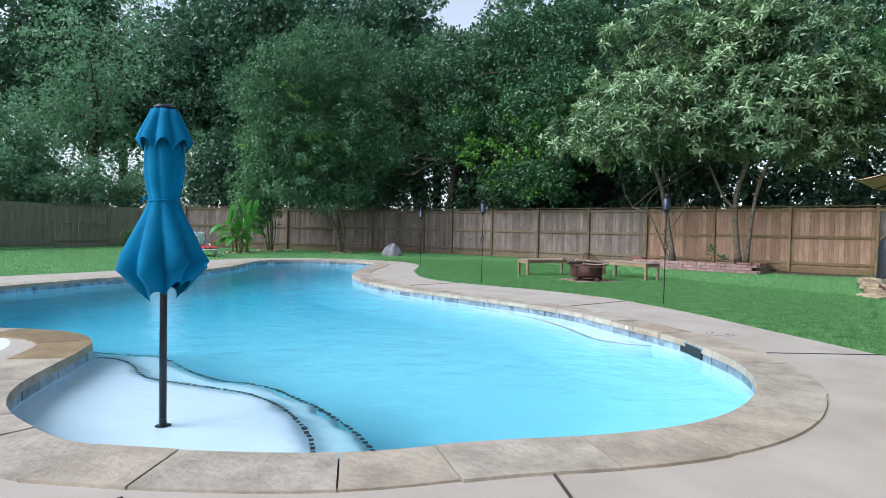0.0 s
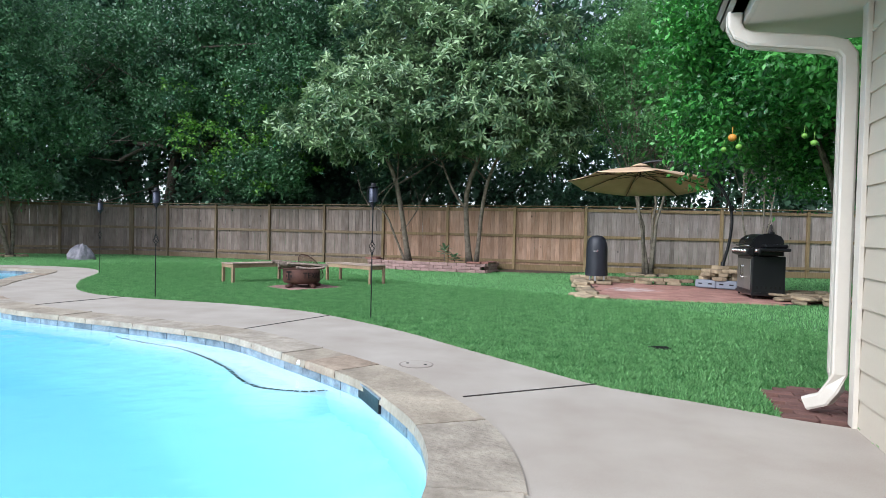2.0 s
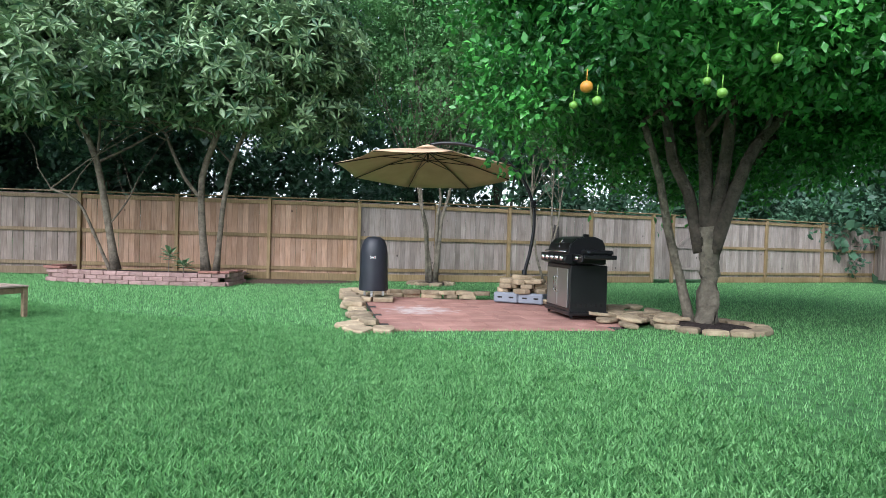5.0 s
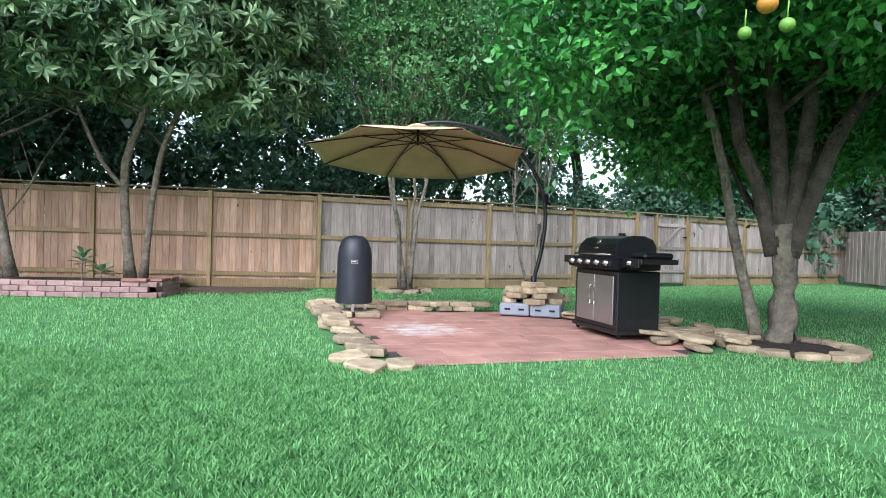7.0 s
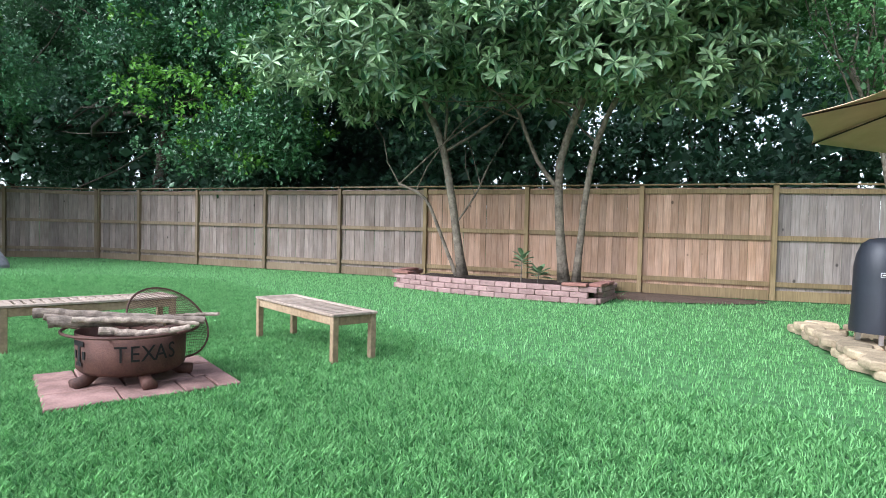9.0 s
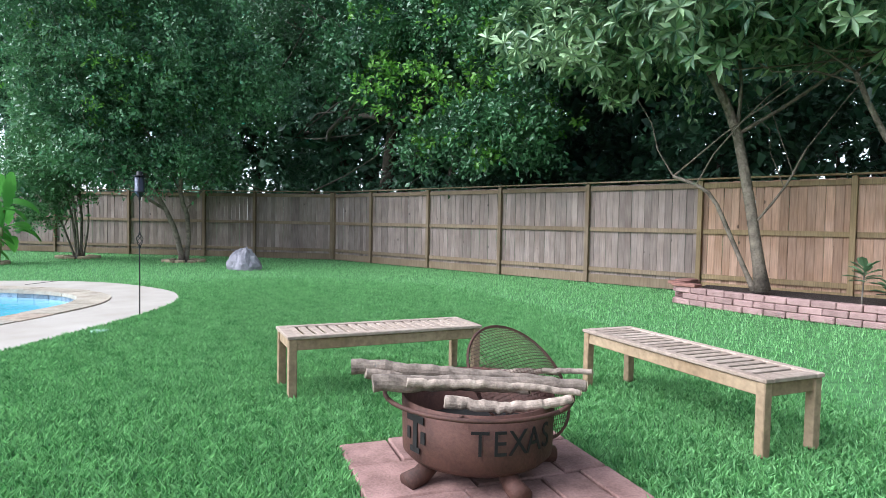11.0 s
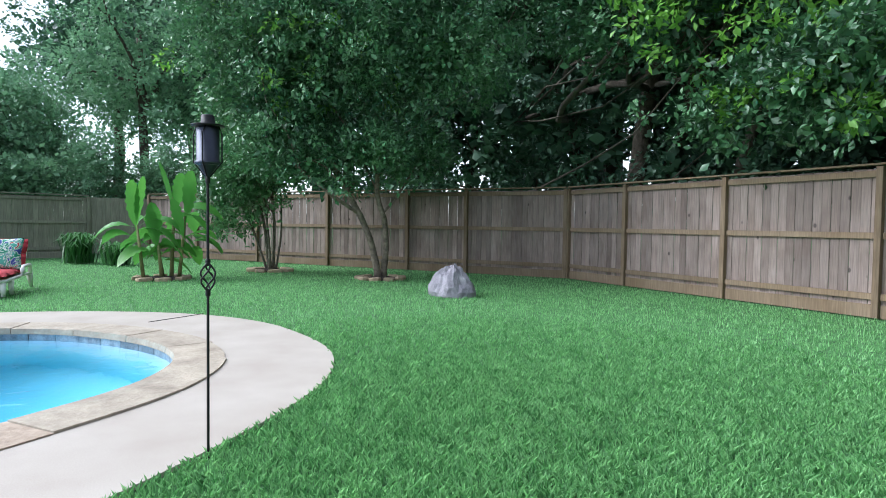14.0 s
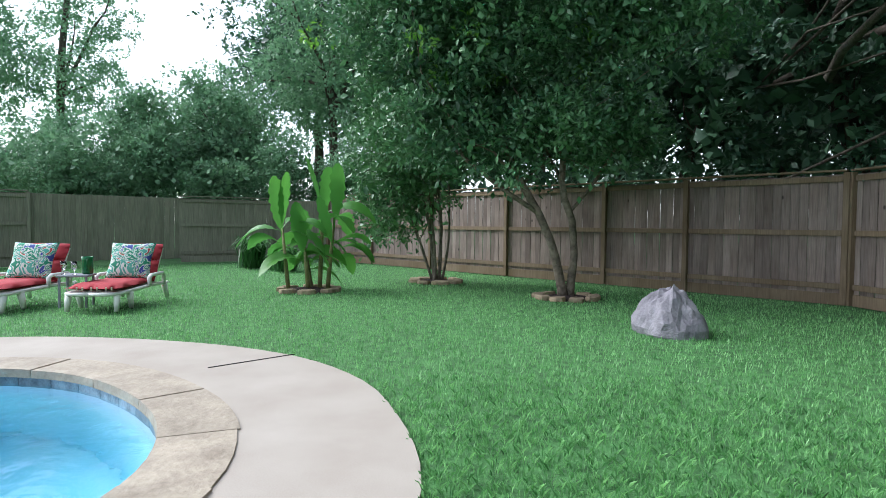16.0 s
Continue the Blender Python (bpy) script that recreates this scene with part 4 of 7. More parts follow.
# citrus
citrus = tree("citrus_tree", (4.15, 16.1), [([(4.16, 16.1, -0.03), (4.16, 16.1, 0.3), (4.17, 16.1, 0.78), (4.13, 16.1, 1.5)], 0.19), ([(4.05, 16.15, 1.1), (3.91, 16.3, 2.0), (3.65, 16.3, 2.5), (3.45, 16.3, 3.6)], 0.10), ([(4.13, 16.12, 1.2), (4.1, 16.2, 2.6), (3.85, 16.2, 3.9)], 0.115),
                                     ([(4.16, 16.1, 1.2), (4.31, 16.0, 2.4), (4.37, 15.9, 3.8)], 0.11), ([(4.2, 16.05, 1.1), (4.38, 15.9, 1.9), (4.65, 15.8, 2.65), (5.3, 15.7, 3.5)], 0.105), ([(4.24, 16.1, 1.2), (4.7, 16.5, 2.1), (5.8, 17.0, 3.2)], 0.09),
                                     ([(4.0, 16.3, -0.03), (3.93, 16.4, 0.5), (3.72, 16.4, 1.2), (3.6, 16.4, 1.7), (3.45, 16.4, 2.4), (3.2, 16.4, 3.1)], 0.075)],
     [(5.0, 16.0, 4.9, 3.6, 3.4, 2.0), (2.9, 15.7, 4.4, 2.2, 2.1, 1.6), (6.6, 15.6, 4.2, 2.4, 2.4, 1.6), (4.6, 14.3, 4.1, 2.4, 1.8, 1.2), (4.6, 18.2, 3.5, 2.6, 1.6, 1.4), (1.5, 15.4, 3.9, 1.4, 1.4, 1.3), (1.1, 15.6, 3.0, 0.75, 0.8, 0.8), (5.0, 15.8, 6.4, 3.0, 2.8, 1.6), (2.6, 13.8, 4.0, 1.6, 1.5, 0.9), (4.4, 13.4, 4.1, 2.0, 1.5, 1.0), (3.2, 14.2, 5.4, 2.4, 2.0, 1.4), (7.4, 17.4, 3.5, 2.0, 2.0, 1.3), (6.2, 14.4, 3.8, 1.8, 1.6, 1.1), (1.4, 15.0, 5.2, 1.3, 1.4, 1.2), (4.4, 18.2, 2.6, 2.2, 0.9, 0.7), (6.2, 16.8, 2.9, 1.5, 1.3, 0.7), (2.9, 17.2, 2.9, 1.0, 0.9, 0.7)],
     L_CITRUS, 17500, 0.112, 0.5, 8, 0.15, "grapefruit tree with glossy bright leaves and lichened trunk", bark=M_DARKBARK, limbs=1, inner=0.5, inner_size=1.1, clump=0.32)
# crown shade put into the limbs' dark bark; the two trunks get lichened bark
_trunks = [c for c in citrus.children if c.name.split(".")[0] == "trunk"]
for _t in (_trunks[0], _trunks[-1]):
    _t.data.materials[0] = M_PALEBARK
# crape myrtles by the fence
tree("crape_myrtle", (0.37, 23.4), [((0, 0), (-0.6, 23.3, 4.2), 0.06), ((0.1, 0), (1.2, 23.4, 4.2), 0.055), ((0.05, 0.1), (0.5, 23.6, 4.6), 0.05), ((-0.1, 0.05), (-0.1, 23.2, 4.0), 0.05)],
     [(0.3, 23.6, 5.4, 2.0, 1.8, 2.4), (-1.0, 23.8, 6.4, 1.6, 1.6, 1.8), (1.6, 23.6, 6.2, 1.6, 1.6, 2.0), (0.5, 24, 8.0, 2.0, 1.8, 1.6)],
     L_CRAPE, 6400, 0.085, 0.5, 8, 0.22, "slender crape myrtle with several smooth pale stems", bark=M_PALEBARK, limbs=12, group="crape myrtles")
tree("crape_myrtle", (3.6, 24.1), [((0, 0), (3.2, 24.2, 3.6), 0.035), ((0.1, 0), (4.2, 24.3, 3.6), 0.03), ((0.2, 0.05), (3.8, 24.1, 3.8), 0.03)],
     [(3.7, 24.3, 4.6, 1.4, 1.3, 1.4), (4.6, 24.6, 5.6, 1.4, 1.3, 1.5)], L_CRAPE, 1500, 0.085, 0.5, 8, 0.2, "young crape myrtle with thin stems", bark=M_PALEBARK, limbs=8, group="crape myrtles")


def woods():
    """The trees beyond the fences."""
    spots = [(-44, 26, 19, 0), (-38, 23, 17, 0), (-34, 26, 18, 0), (-30, 29, 17, 0), (-27, 31, 17, 0), (-24.5, 33, 16, 0), (-20, 34, 17, 0), (-16, 31, 14, 0), (-12.5, 29.5, 13, 0), (-9, 32, 15, 0),
             (-6, 30, 13, 0), (-2.5, 32, 15, 0), (0.5, 30.5, 12, 1), (3.5, 33, 14, 0), (6.5, 32, 12, 1), (9.5, 35, 14, 0), (12.5, 34, 13, 0), (16, 36, 14, 0), (20, 33, 13, 0), (22, 28, 12, 0), (21, 21, 10, 0),
             (-43, 18.5, 17, 1), (-40, 15.0, 13, 1), (-38, 11.0, 7.0, 1), (-37, 7.5, 5.6, 1), (-37, 5.4, 5.0, 1), (-49, 0.3, 18, 2), (-46, 9.0, 8, 1), (-45, -2.5, 16, 2), (-48, 18.0, 18, 0), (-47, 14.0, 18, 0), (24, 34, 13, 0), (19, 29, 9, 0), (-52, 22, 20, 0), (-50, 30, 21, 0), (-40, 32, 20, 0), (-33, 33, 19, 0)]
    for x, y, h, pale in spots:
        r = h * (0.27, 0.27, 0.15)[pale]
        low = h * 0.40 if not pale else h * 0.35
        blobs = [(x + RNG.normal(0, r * 0.5), y + RNG.normal(0, r * 0.4), low + (h - low) * f, r * k, r * k, (h - low) * 0.30) for f, k in ((0.15, 1.0), (0.4, 1.15), (0.65, 0.95), (0.88, 0.65), (0.3, 1.1))]
        tree("woodland_tree", (x, y), [((0, 0), (x + RNG.normal(0, 0.6), y, h * 0.75), 0.10 + h * 0.012)], blobs, L_PALE_HAZE if pale else L_WOOD, (1700 if x < -26 else 1000, 1400, 1200)[pale], (0.24, 0.17, 0.19)[pale], 0.6, 8, (0.34, 0.30, 0.34)[pale],
             "tall leafy tree beyond the fence" if not pale else "pale green tree beyond the fence, haze lightened into its leaf colour", bark=M_DARKBARK, limbs=7, group="woodland trees", clump=(0.8, 0.65, 0.6)[pale], inner=(0.6 if x < -26 else 0.4, 0.3, 0.12)[pale], inner_size=(1.9, 1.6, 1.2)[pale])
    # low shrubs that close the view over the fence
    places = [(-20 + k * 2.1, 27.4 + 1.0 * math.sin(k * 2.1) + (3.0 if k > 11 else 0), 4.6 + 1.3 * math.sin(k * 1.3 + 0.5)) for k in range(19)]
    places += [(-21.5 - k * 1.9, 27.0 - k * 1.25 + 0.6 * math.sin(k * 1.9), 7.4 + 1.0 * math.sin(k * 1.7)) for k in range(8)]
    places += [(-36.5 + 0.5 * k, 15.5 - k * 2.3, 4.2 + 0.7 * math.sin(k * 2.3)) for k in range(7)]
    places += [(-27.2, 28.0, 7.2), (-28.8, 28.2, 7.2), (-14.2, 29.2, 6.4), (-12.6, 29.0, 6.2), (-15.8, 29.5, 6.0), (-1.4, 29.2, 7.0), (-3.4, 28.6, 6.6), (-5.0, 29.0, 6.4), (-8.3, 28.6, 6.2), (14.5, 31.0, 4.5), (17.0, 32.0, 5.0), (19.5, 31.5, 5.2), (20.0, 28.5, 4.6), (18.6, 26.0, 4.4), (17.5, 23.5, 4.2)]
    for x, y, h in places:
        # shrubs on the far left take the haze-lightened leaf colour
        tree("woodland_shrub", (x, y), [((0, 0), (x, y, h * 0.6), 0.07)], [(x, y, h * 0.5, 1.8, 1.3, h * 0.38), (x + 0.7, y + 0.4, h * 0.75, 1.4, 1.2, h * 0.3)], L_PALE_HAZE if x < -33.5 else L_WOOD, 280 if -9.5 < x < 9 else 950 if x < -33.5 else 480, 0.11 if x < -33.5 else 0.19, 0.6, 8, 0.28,
             "dark leafy shrub behind the fence", category="shrub", bark=M_DARKBARK, limbs=4, group="woodland shrubs", inner=0.08 if -9.5 < x < 9 else 0.2, clump=0.42)


woods()


# ---- pool side things ----
M_BLUE = mat("blue_canvas", (0.005, 0.12, 0.25), 0.85, var=0.2, scale=6, fine=200, bump=0.15, tint=(0.006, 0.16, 0.31), dist=0.002, spec=0.15)
M_NAVY = mat("navy_pole", (0.012, 0.016, 0.026), 0.35, 0.3, var=0.2, bump=0.0)
M_IRON = mat("black_iron", (0.018, 0.018, 0.02), 0.5, 0.6, var=0.3, fine=80, bump=0.15)
M_ZINC = mat("dark_zinc", (0.05, 0.055, 0.075), 0.38, 0.7, var=0.3, scale=8, bump=0.05)


def pool_umbrella(x, y):
    def lift(obs):
        for ob in obs:
            for v in ob.data.vertices:
                v.co.z = 1.03 + (v.co.z - 0.93) * 0.822
    u = empty("pool_umbrella", x, y, -0.30, 0, "closed blue canvas parasol standing on the tanning ledge", "umbrella")
    bm = bmesh.new(); tube(bm, [(0, 0, 0), (0, 0, 2.13)], 0.023, 14); part("pole", bm, M_NAVY, u, "dark navy metal pole", True)
    bm = bmesh.new(); lathe(bm, [(0.05, 0.0), (0.05, 0.012), (0.026, 0.02)], 18); part("base_collar", bm, M_NAVY, u)
    # wrapped canopy: pleated skirt gathered at the tie
    prof = [(0.15, 0.93), (0.20, 1.00), (0.262, 1.08), (0.235, 1.18), (0.175, 1.34), (0.12, 1.48), (0.088, 1.585), (0.105, 1.68), (0.118, 1.80), (0.115, 1.95), (0.10, 2.10), (0.085, 2.25)]
    bm = bmesh.new(); rings = []
    n = 96
    for i, (r, z) in enumerate(prof):
        ring = []
        for k in range(n):
            a = 2 * math.pi * k / n
            amp = 0.32 if z < 1.2 else 0.20 if z < 1.45 else 0.10
            fold = abs(math.sin(a * 4 + z * 1.6)) ** 0.7
            rr = r * (1 - amp + amp * 1.25 * fold)
            dz = (-0.08 * (1 - fold) if i == 0 else 0.0) + (0.05 * math.sin(a * 2 + 0.7) if i < 3 else 0)
            ring.append(bm.verts.new((rr * math.cos(a), rr * math.sin(a), z + dz)))
        rings.append(ring)
    for a, b in zip(rings, rings[1:]):
        for k in range(n):
            bm.faces.new((a[k], a[(k + 1) % n], b[(k + 1) % n], b[k]))
    part("canopy", bm, M_BLUE, u, "folded blue canvas canopy", True)
    bm = bmesh.new(); rings = []
    for i, (r, z) in enumerate([(0.155, 2.04), (0.138, 2.10), (0.10, 2.20), (0.075, 2.275), (0.0, 2.285)]):
        ring = []
        for k in range(n):
            a = 2 * math.pi * k / n
            fold = abs(math.sin(a * 4 + 0.4)) ** 0.8
            rr = r * (0.80 + 0.28 * fold)
            ring.append(bm.verts.new((rr * math.cos(a), rr * math.sin(a), z - (0.10 * (1 - fold) if i == 0 else 0.03 * (1 - fold) if i == 1 else 0))))
        rings.append(ring)
    for a, b in zip(rings, rings[1:]):
        for k in range(n):
            bm.faces.new((a[k], a[(k + 1) % n], b[(k + 1) % n], b[k]))
    part("vent_flap", bm, M_BLUE, u, "", True)
    bm = bmesh.new(); lathe(bm, [(0.062, 2.28), (0.066, 2.295), (0.05, 2.31), (0.0, 2.318)], 20); part("cap", bm, M_NAVY, u, "dark round finial cap", True)
    bm = bmesh.new(); tube(bm, [(0.092 * math.cos(a), 0.092 * math.sin(a), 1.585 + 0.01 * math.sin(a)) for a in np.linspace(0, 2 * math.pi, 25)], 0.007, 6)
    tube(bm, [(-0.07, -0.06, 1.585), (-0.12, -0.075, 1.60), (-0.15, -0.07, 1.57)], 0.007, 6)
    tube(bm, [(-0.07, -0.06, 1.585), (-0.10, -0.09, 1.61), (-0.05, -0.10, 1.60)], 0.007, 6)
    part("tie_strap", bm, M_BLUE, u)
    lift([c for c in u.children if c.name.split(".")[0] in ("canopy", "vent_flap", "cap", "tie_strap")])


pool_umbrella(-3.70, 2.62)


def torch(x, y, first=None):
    if first:
        return copy_thing(first, pose(x, y, 0, 0, 0, 40 * x))
    t = empty("garden_torch", x, y, 0, 0, "black iron garden torch with twisted stem and zinc canister", "torch", "garden torches")
    bm = bmesh.new(); tube(bm, [(0, 0, -0.05), (0, 0, 0.86)], 0.0075, 8); part("lower_pole", bm, M_IRON, t)
    bm = bmesh.new(); tube(bm, [(0, 0, 1.03), (0, 0, 1.46)], 0.0075, 8); part("upper_pole", bm, M_IRON, t)
    for k in range(4):
        bm = bmesh.new()
        tube(bm, [((0.006 + 0.034 * math.sin(math.pi * s)) * math.cos(k * 1.571 + 3.3 * s), (0.006 + 0.034 * math.sin(math.pi * s)) * math.sin(k * 1.571 + 3.3 * s), 0.87 + 0.15 * s) for s in np.linspace(0, 1, 13)], 0.005, 6)
        part("twisted_bar", bm, M_IRON, t)
    for z in (0.86, 1.02, 1.455):
        bm = bmesh.new(); lathe(bm, [(0.008, z - 0.02), (0.013, z - 0.014), (0.013, z + 0.012), (0.008, z + 0.02)], 10); part("collar", bm, M_IRON, t)
    bm = bmesh.new(); lathe(bm, [(0.010, 1.47), (0.052, 1.53)], 20); part("cone", bm, M_ZINC, t)
    bm = bmesh.new(); lathe(bm, [(0.05, 1.53), (0.066, 1.535), (0.066, 1.55), (0.058, 1.552), (0.058, 1.72), (0.052, 1.73), (0.0, 1.732)], 28); part("canister", bm, M_ZINC, t, "dark blue-grey zinc oil canister", True)
    bm = bmesh.new(); lathe(bm, [(0.085, 1.732), (0.086, 1.738), (0.035, 1.748), (0.034, 1.785), (0.028, 1.792), (0.0, 1.792)], 28); part("cap", bm, M_IRON, t, "", True)
    for k in range(4):
        a = k * 1.571 + 0.4
        bm = bmesh.new(); tube(bm, [(0.012 * math.cos(a), 0.012 * math.sin(a), 1.47), (0.074 * math.cos(a), 0.074 * math.sin(a), 1.545), (0.074 * math.cos(a), 0.074 * math.sin(a), 1.69), (0.055 * math.cos(a + 0.2), 0.055 * math.sin(a + 0.2), 1.735)], 0.0035, 6)
        part("cage_wire", bm, M_IRON, t)
    return t


T1 = torch(-3.39, 10.57)
torch(-7.5, 11.19, T1)
torch(-12.5, 14.75, T1)

M_LIDRIM = mat("worn_lid_rim", (0.24, 0.205, 0.18), 0.9, var=0.3)
M_JOINT = mat("joint_filler", (0.05, 0.045, 0.04), 0.9, var=0.3)


def strip(name, a, b, w, material, label, z=0.004):
    d = Vector((b[0] - a[0], b[1] - a[1]))
    ob = boxpart(name, material, None, (d.length / 2, 0, 0), (d.length, w, 0.008), 0)
    ob.matrix_basis = pose(a[0], a[1], z - 0.001, 0, 0, math.degrees(math.atan2(d.y, d.x)))
    return tagged(ob, label, "joint", kind="structure")


for a, b in (((-1.20, 7.28), (-0.34, 8.03)), ((-1.30, 3.33), (-0.35, 2.42)), ((-17.25, 14.62), (-17.72, 15.3)), ((-4.35, 8.97), (-4.0, 10.58)), ((-8.2, 9.66), (-8.0, 11.06)), ((-2.42, 1.86), (-2.1, -1.0))):
    strip("expansion_joint", a, b, 0.012 if a[0] > -3 else 0.006, M_JOINT, "dark expansion joint in the concrete deck")


def lid(x, y, r):
    e = empty("deck_access_cover", x, y, 0.0, 0, "round cream skimmer lid set in the deck", "lid")
    bm = bmesh.new(); lathe(bm, [(r + 0.015, -0.01), (r + 0.015, 0.003), (r + 0.004, 0.003)], 32); part("rim", bm, M_LIDRIM, e)
    bm = bmesh.new(); lathe(bm, [(r, -0.01), (r, 0.005), (0.0, 0.006)], 32); part("cover", bm, M_DECK, e)
    for k in (-1, 1):
        bm = bmesh.new(); lathe(bm, [(0.014, 0.004), (0.014, 0.0085), (0, 0.0085)], 10, (k * r * 0.6, 0)); part("finger_hole", bm, M_JOINT, e)


lid(-1.86, 8.14, 0.135)
sk = empty("skimmer_mouth", -1.90, 7.27, -0.07, math.degrees(math.atan2(0.42, -0.38)), "dark skimmer opening in the pool wall", "skimmer")
boxpart("opening", mat("skimmer_dark", (0.01, 0.012, 0.015), 0.4), sk, (0, 0.0, 0), (0.52, 0.05, 0.13), 0.004)
boxpart("lintel", M_TILE, sk, (0, 0, 0.062), (0.56, 0.06, 0.014), 0.002)
ft = empty("return_fitting", -2.86, 7.90, -0.02, 0, "small white round pool wall fitting", "fitting")
bm = bmesh.new(); lathe(bm, [(0.0, -0.03), (0.028, -0.02), (0.03, 0.0), (0.02, 0.02), (0.0, 0.026)], 14)
part("knob", bm, mat("white_plastic", (0.8, 0.8, 0.78), 0.35, var=0.05, bump=0.0), ft, "", True)


def spa():
    e = empty("spa", -6.75, 1.84, 0, 0, "small oval spa basin of plaster coloured with the water's blue tint, beside the tanning ledge", "spa", kind="structure")
    c = np.array((-6.75, 1.84))
    w = fill("spa_water", [SPA - c], -0.08, M_WATER, 0, e)
    w.visible_shadow = False
    bm = bmesh.new(); lathe(bm, [(0.0, -0.7), (0.88, -0.7), (0.9, 0.0)], 40)
    bmesh.ops.scale(bm, vec=(1, 0.78, 1), verts=bm.verts)
    part("basin", bm, M_TINTED_PLASTER, e)


M_SPA = mat("wet_flagstone", (0.20, 0.13, 0.065), 0.4, var=0.3, scale=5, fine=40, bump=0.3, tint=(0.30, 0.21, 0.11), rand=0.15)
spa()

# ---- sun loungers ----
M_WHITE = mat("white_resin", (0.78, 0.77, 0.74), 0.4, var=0.05, scale=4, bump=0.03)
M_RED = mat("red_cushion", (0.36, 0.022, 0.035), 0.85, var=0.2, scale=8, fine=150, bump=0.2, tint=(0.43, 0.035, 0.048), dist=0.003)
M_STRIPE = mat("pale_stripe", (0.62, 0.52, 0.40), 0.85, var=0.15)
M_GREENPL = mat("green_plastic", (0.01, 0.16, 0.05), 0.25, var=0.1, bump=0.0)
M_TABLE = mat("grey_table", (0.25, 0.26, 0.30), 0.4, var=0.15, bump=0.05)
M_GLASS = bpy.data.materials.new("clear_glass")
M_GLASS.use_nodes = True
M_GLASS.node_tree.nodes["Principled BSDF"].inputs["Transmission Weight"].default_value = 1.0
M_GLASS.node_tree.nodes["Principled BSDF"].inputs["Roughness"].default_value = 0.02


def tropic():
    """Cotton with tropical leaves in greens, blue and coral on white."""
    m = mat("tropical_print", (0.7, 0.72, 0.68), 0.85, var=0.05, bump=0.1)
    n, l = m.node_tree.nodes, m.node_tree.links
    co = n.new("ShaderNodeTexCoord")
    mp = n.new("ShaderNodeMapping"); mp.inputs["Rotation"].default_value = (0.4, 0.5, 0.6)
    l.new(co.outputs["Object"], mp.inputs["Vector"])
    wv = n.new("ShaderNodeTexNoise"); wv.inputs["Scale"].default_value = 3.6; wv.inputs["Distortion"].default_value = 2.2
    l.new(mp.outputs[0], wv.inputs["Vector"])
    ramp = n.new("ShaderNodeValToRGB"); ramp.color_ramp.interpolation = "CONSTANT"
    e = ramp.color_ramp.elements
    e[0].position, e[0].color = 0.0, (0.05, 0.08, 0.32, 1)
    e[1].position, e[1].color = 0.38, (0.62, 0.66, 0.62, 1)
    for at, c in ((0.43, (0.03, 0.26, 0.15, 1)), (0.49, (0.66, 0.70, 0.66, 1)), (0.53, (0.10, 0.42, 0.32, 1)), (0.60, (0.75, 0.76, 0.72, 1)), (0.64, (0.50, 0.07, 0.06, 1)), (0.69, (0.04, 0.25, 0.12, 1))):
        k = ramp.color_ramp.elements.new(at); k.color = c
    l.new(wv.outputs["Fac"], ramp.inputs[0])
    l.new(ramp.outputs[0], n["Principled BSDF"].inputs["Base Color"])
    return m


M_TROPIC = tropic()


def cushion_bm(bm, sx, sy, sz, m=None, nx=8, ny=10, puff=1.0):
    """A stuffed pad: a rounded slab, thinner at its edge."""
    top, low = [], []
    for i in range(nx + 1):
        a, b = [], []
        for j in range(ny + 1):
            u, v = 2 * i / nx - 1, 2 * j / ny - 1
            h = (max(0.0, (1 - u ** 8) * (1 - v ** 8))) ** 0.5 * (1 - 0.15 * puff * (u * u + v * v) / 2)
            x, y = u * sx / 2 * (1 - 0.03 * v * v), v * sy / 2 * (1 - 0.03 * u * u)
            a.append(bm.verts.new((x, y, sz * h + 0.004 * math.sin(9 * u + 5 * v)))); b.append(bm.verts.new((x, y, -sz * h * 0.6)))
        top.append(a); low.append(b)
    vs = [v for r in top + low for v in r]
    for i in range(nx):
        for j in range(ny):
            bm.faces.new((top[i][j], top[i + 1][j], top[i + 1][j + 1], top[i][j + 1]))
            bm.faces.new((low[i][j], low[i][j + 1], low[i + 1][j + 1], low[i + 1][j]))
    bmesh.ops.remove_doubles(bm, verts=bm.verts, dist=0.002)
    if m is not None:
        bmesh.ops.transform(bm, matrix=m, verts=bm.verts)


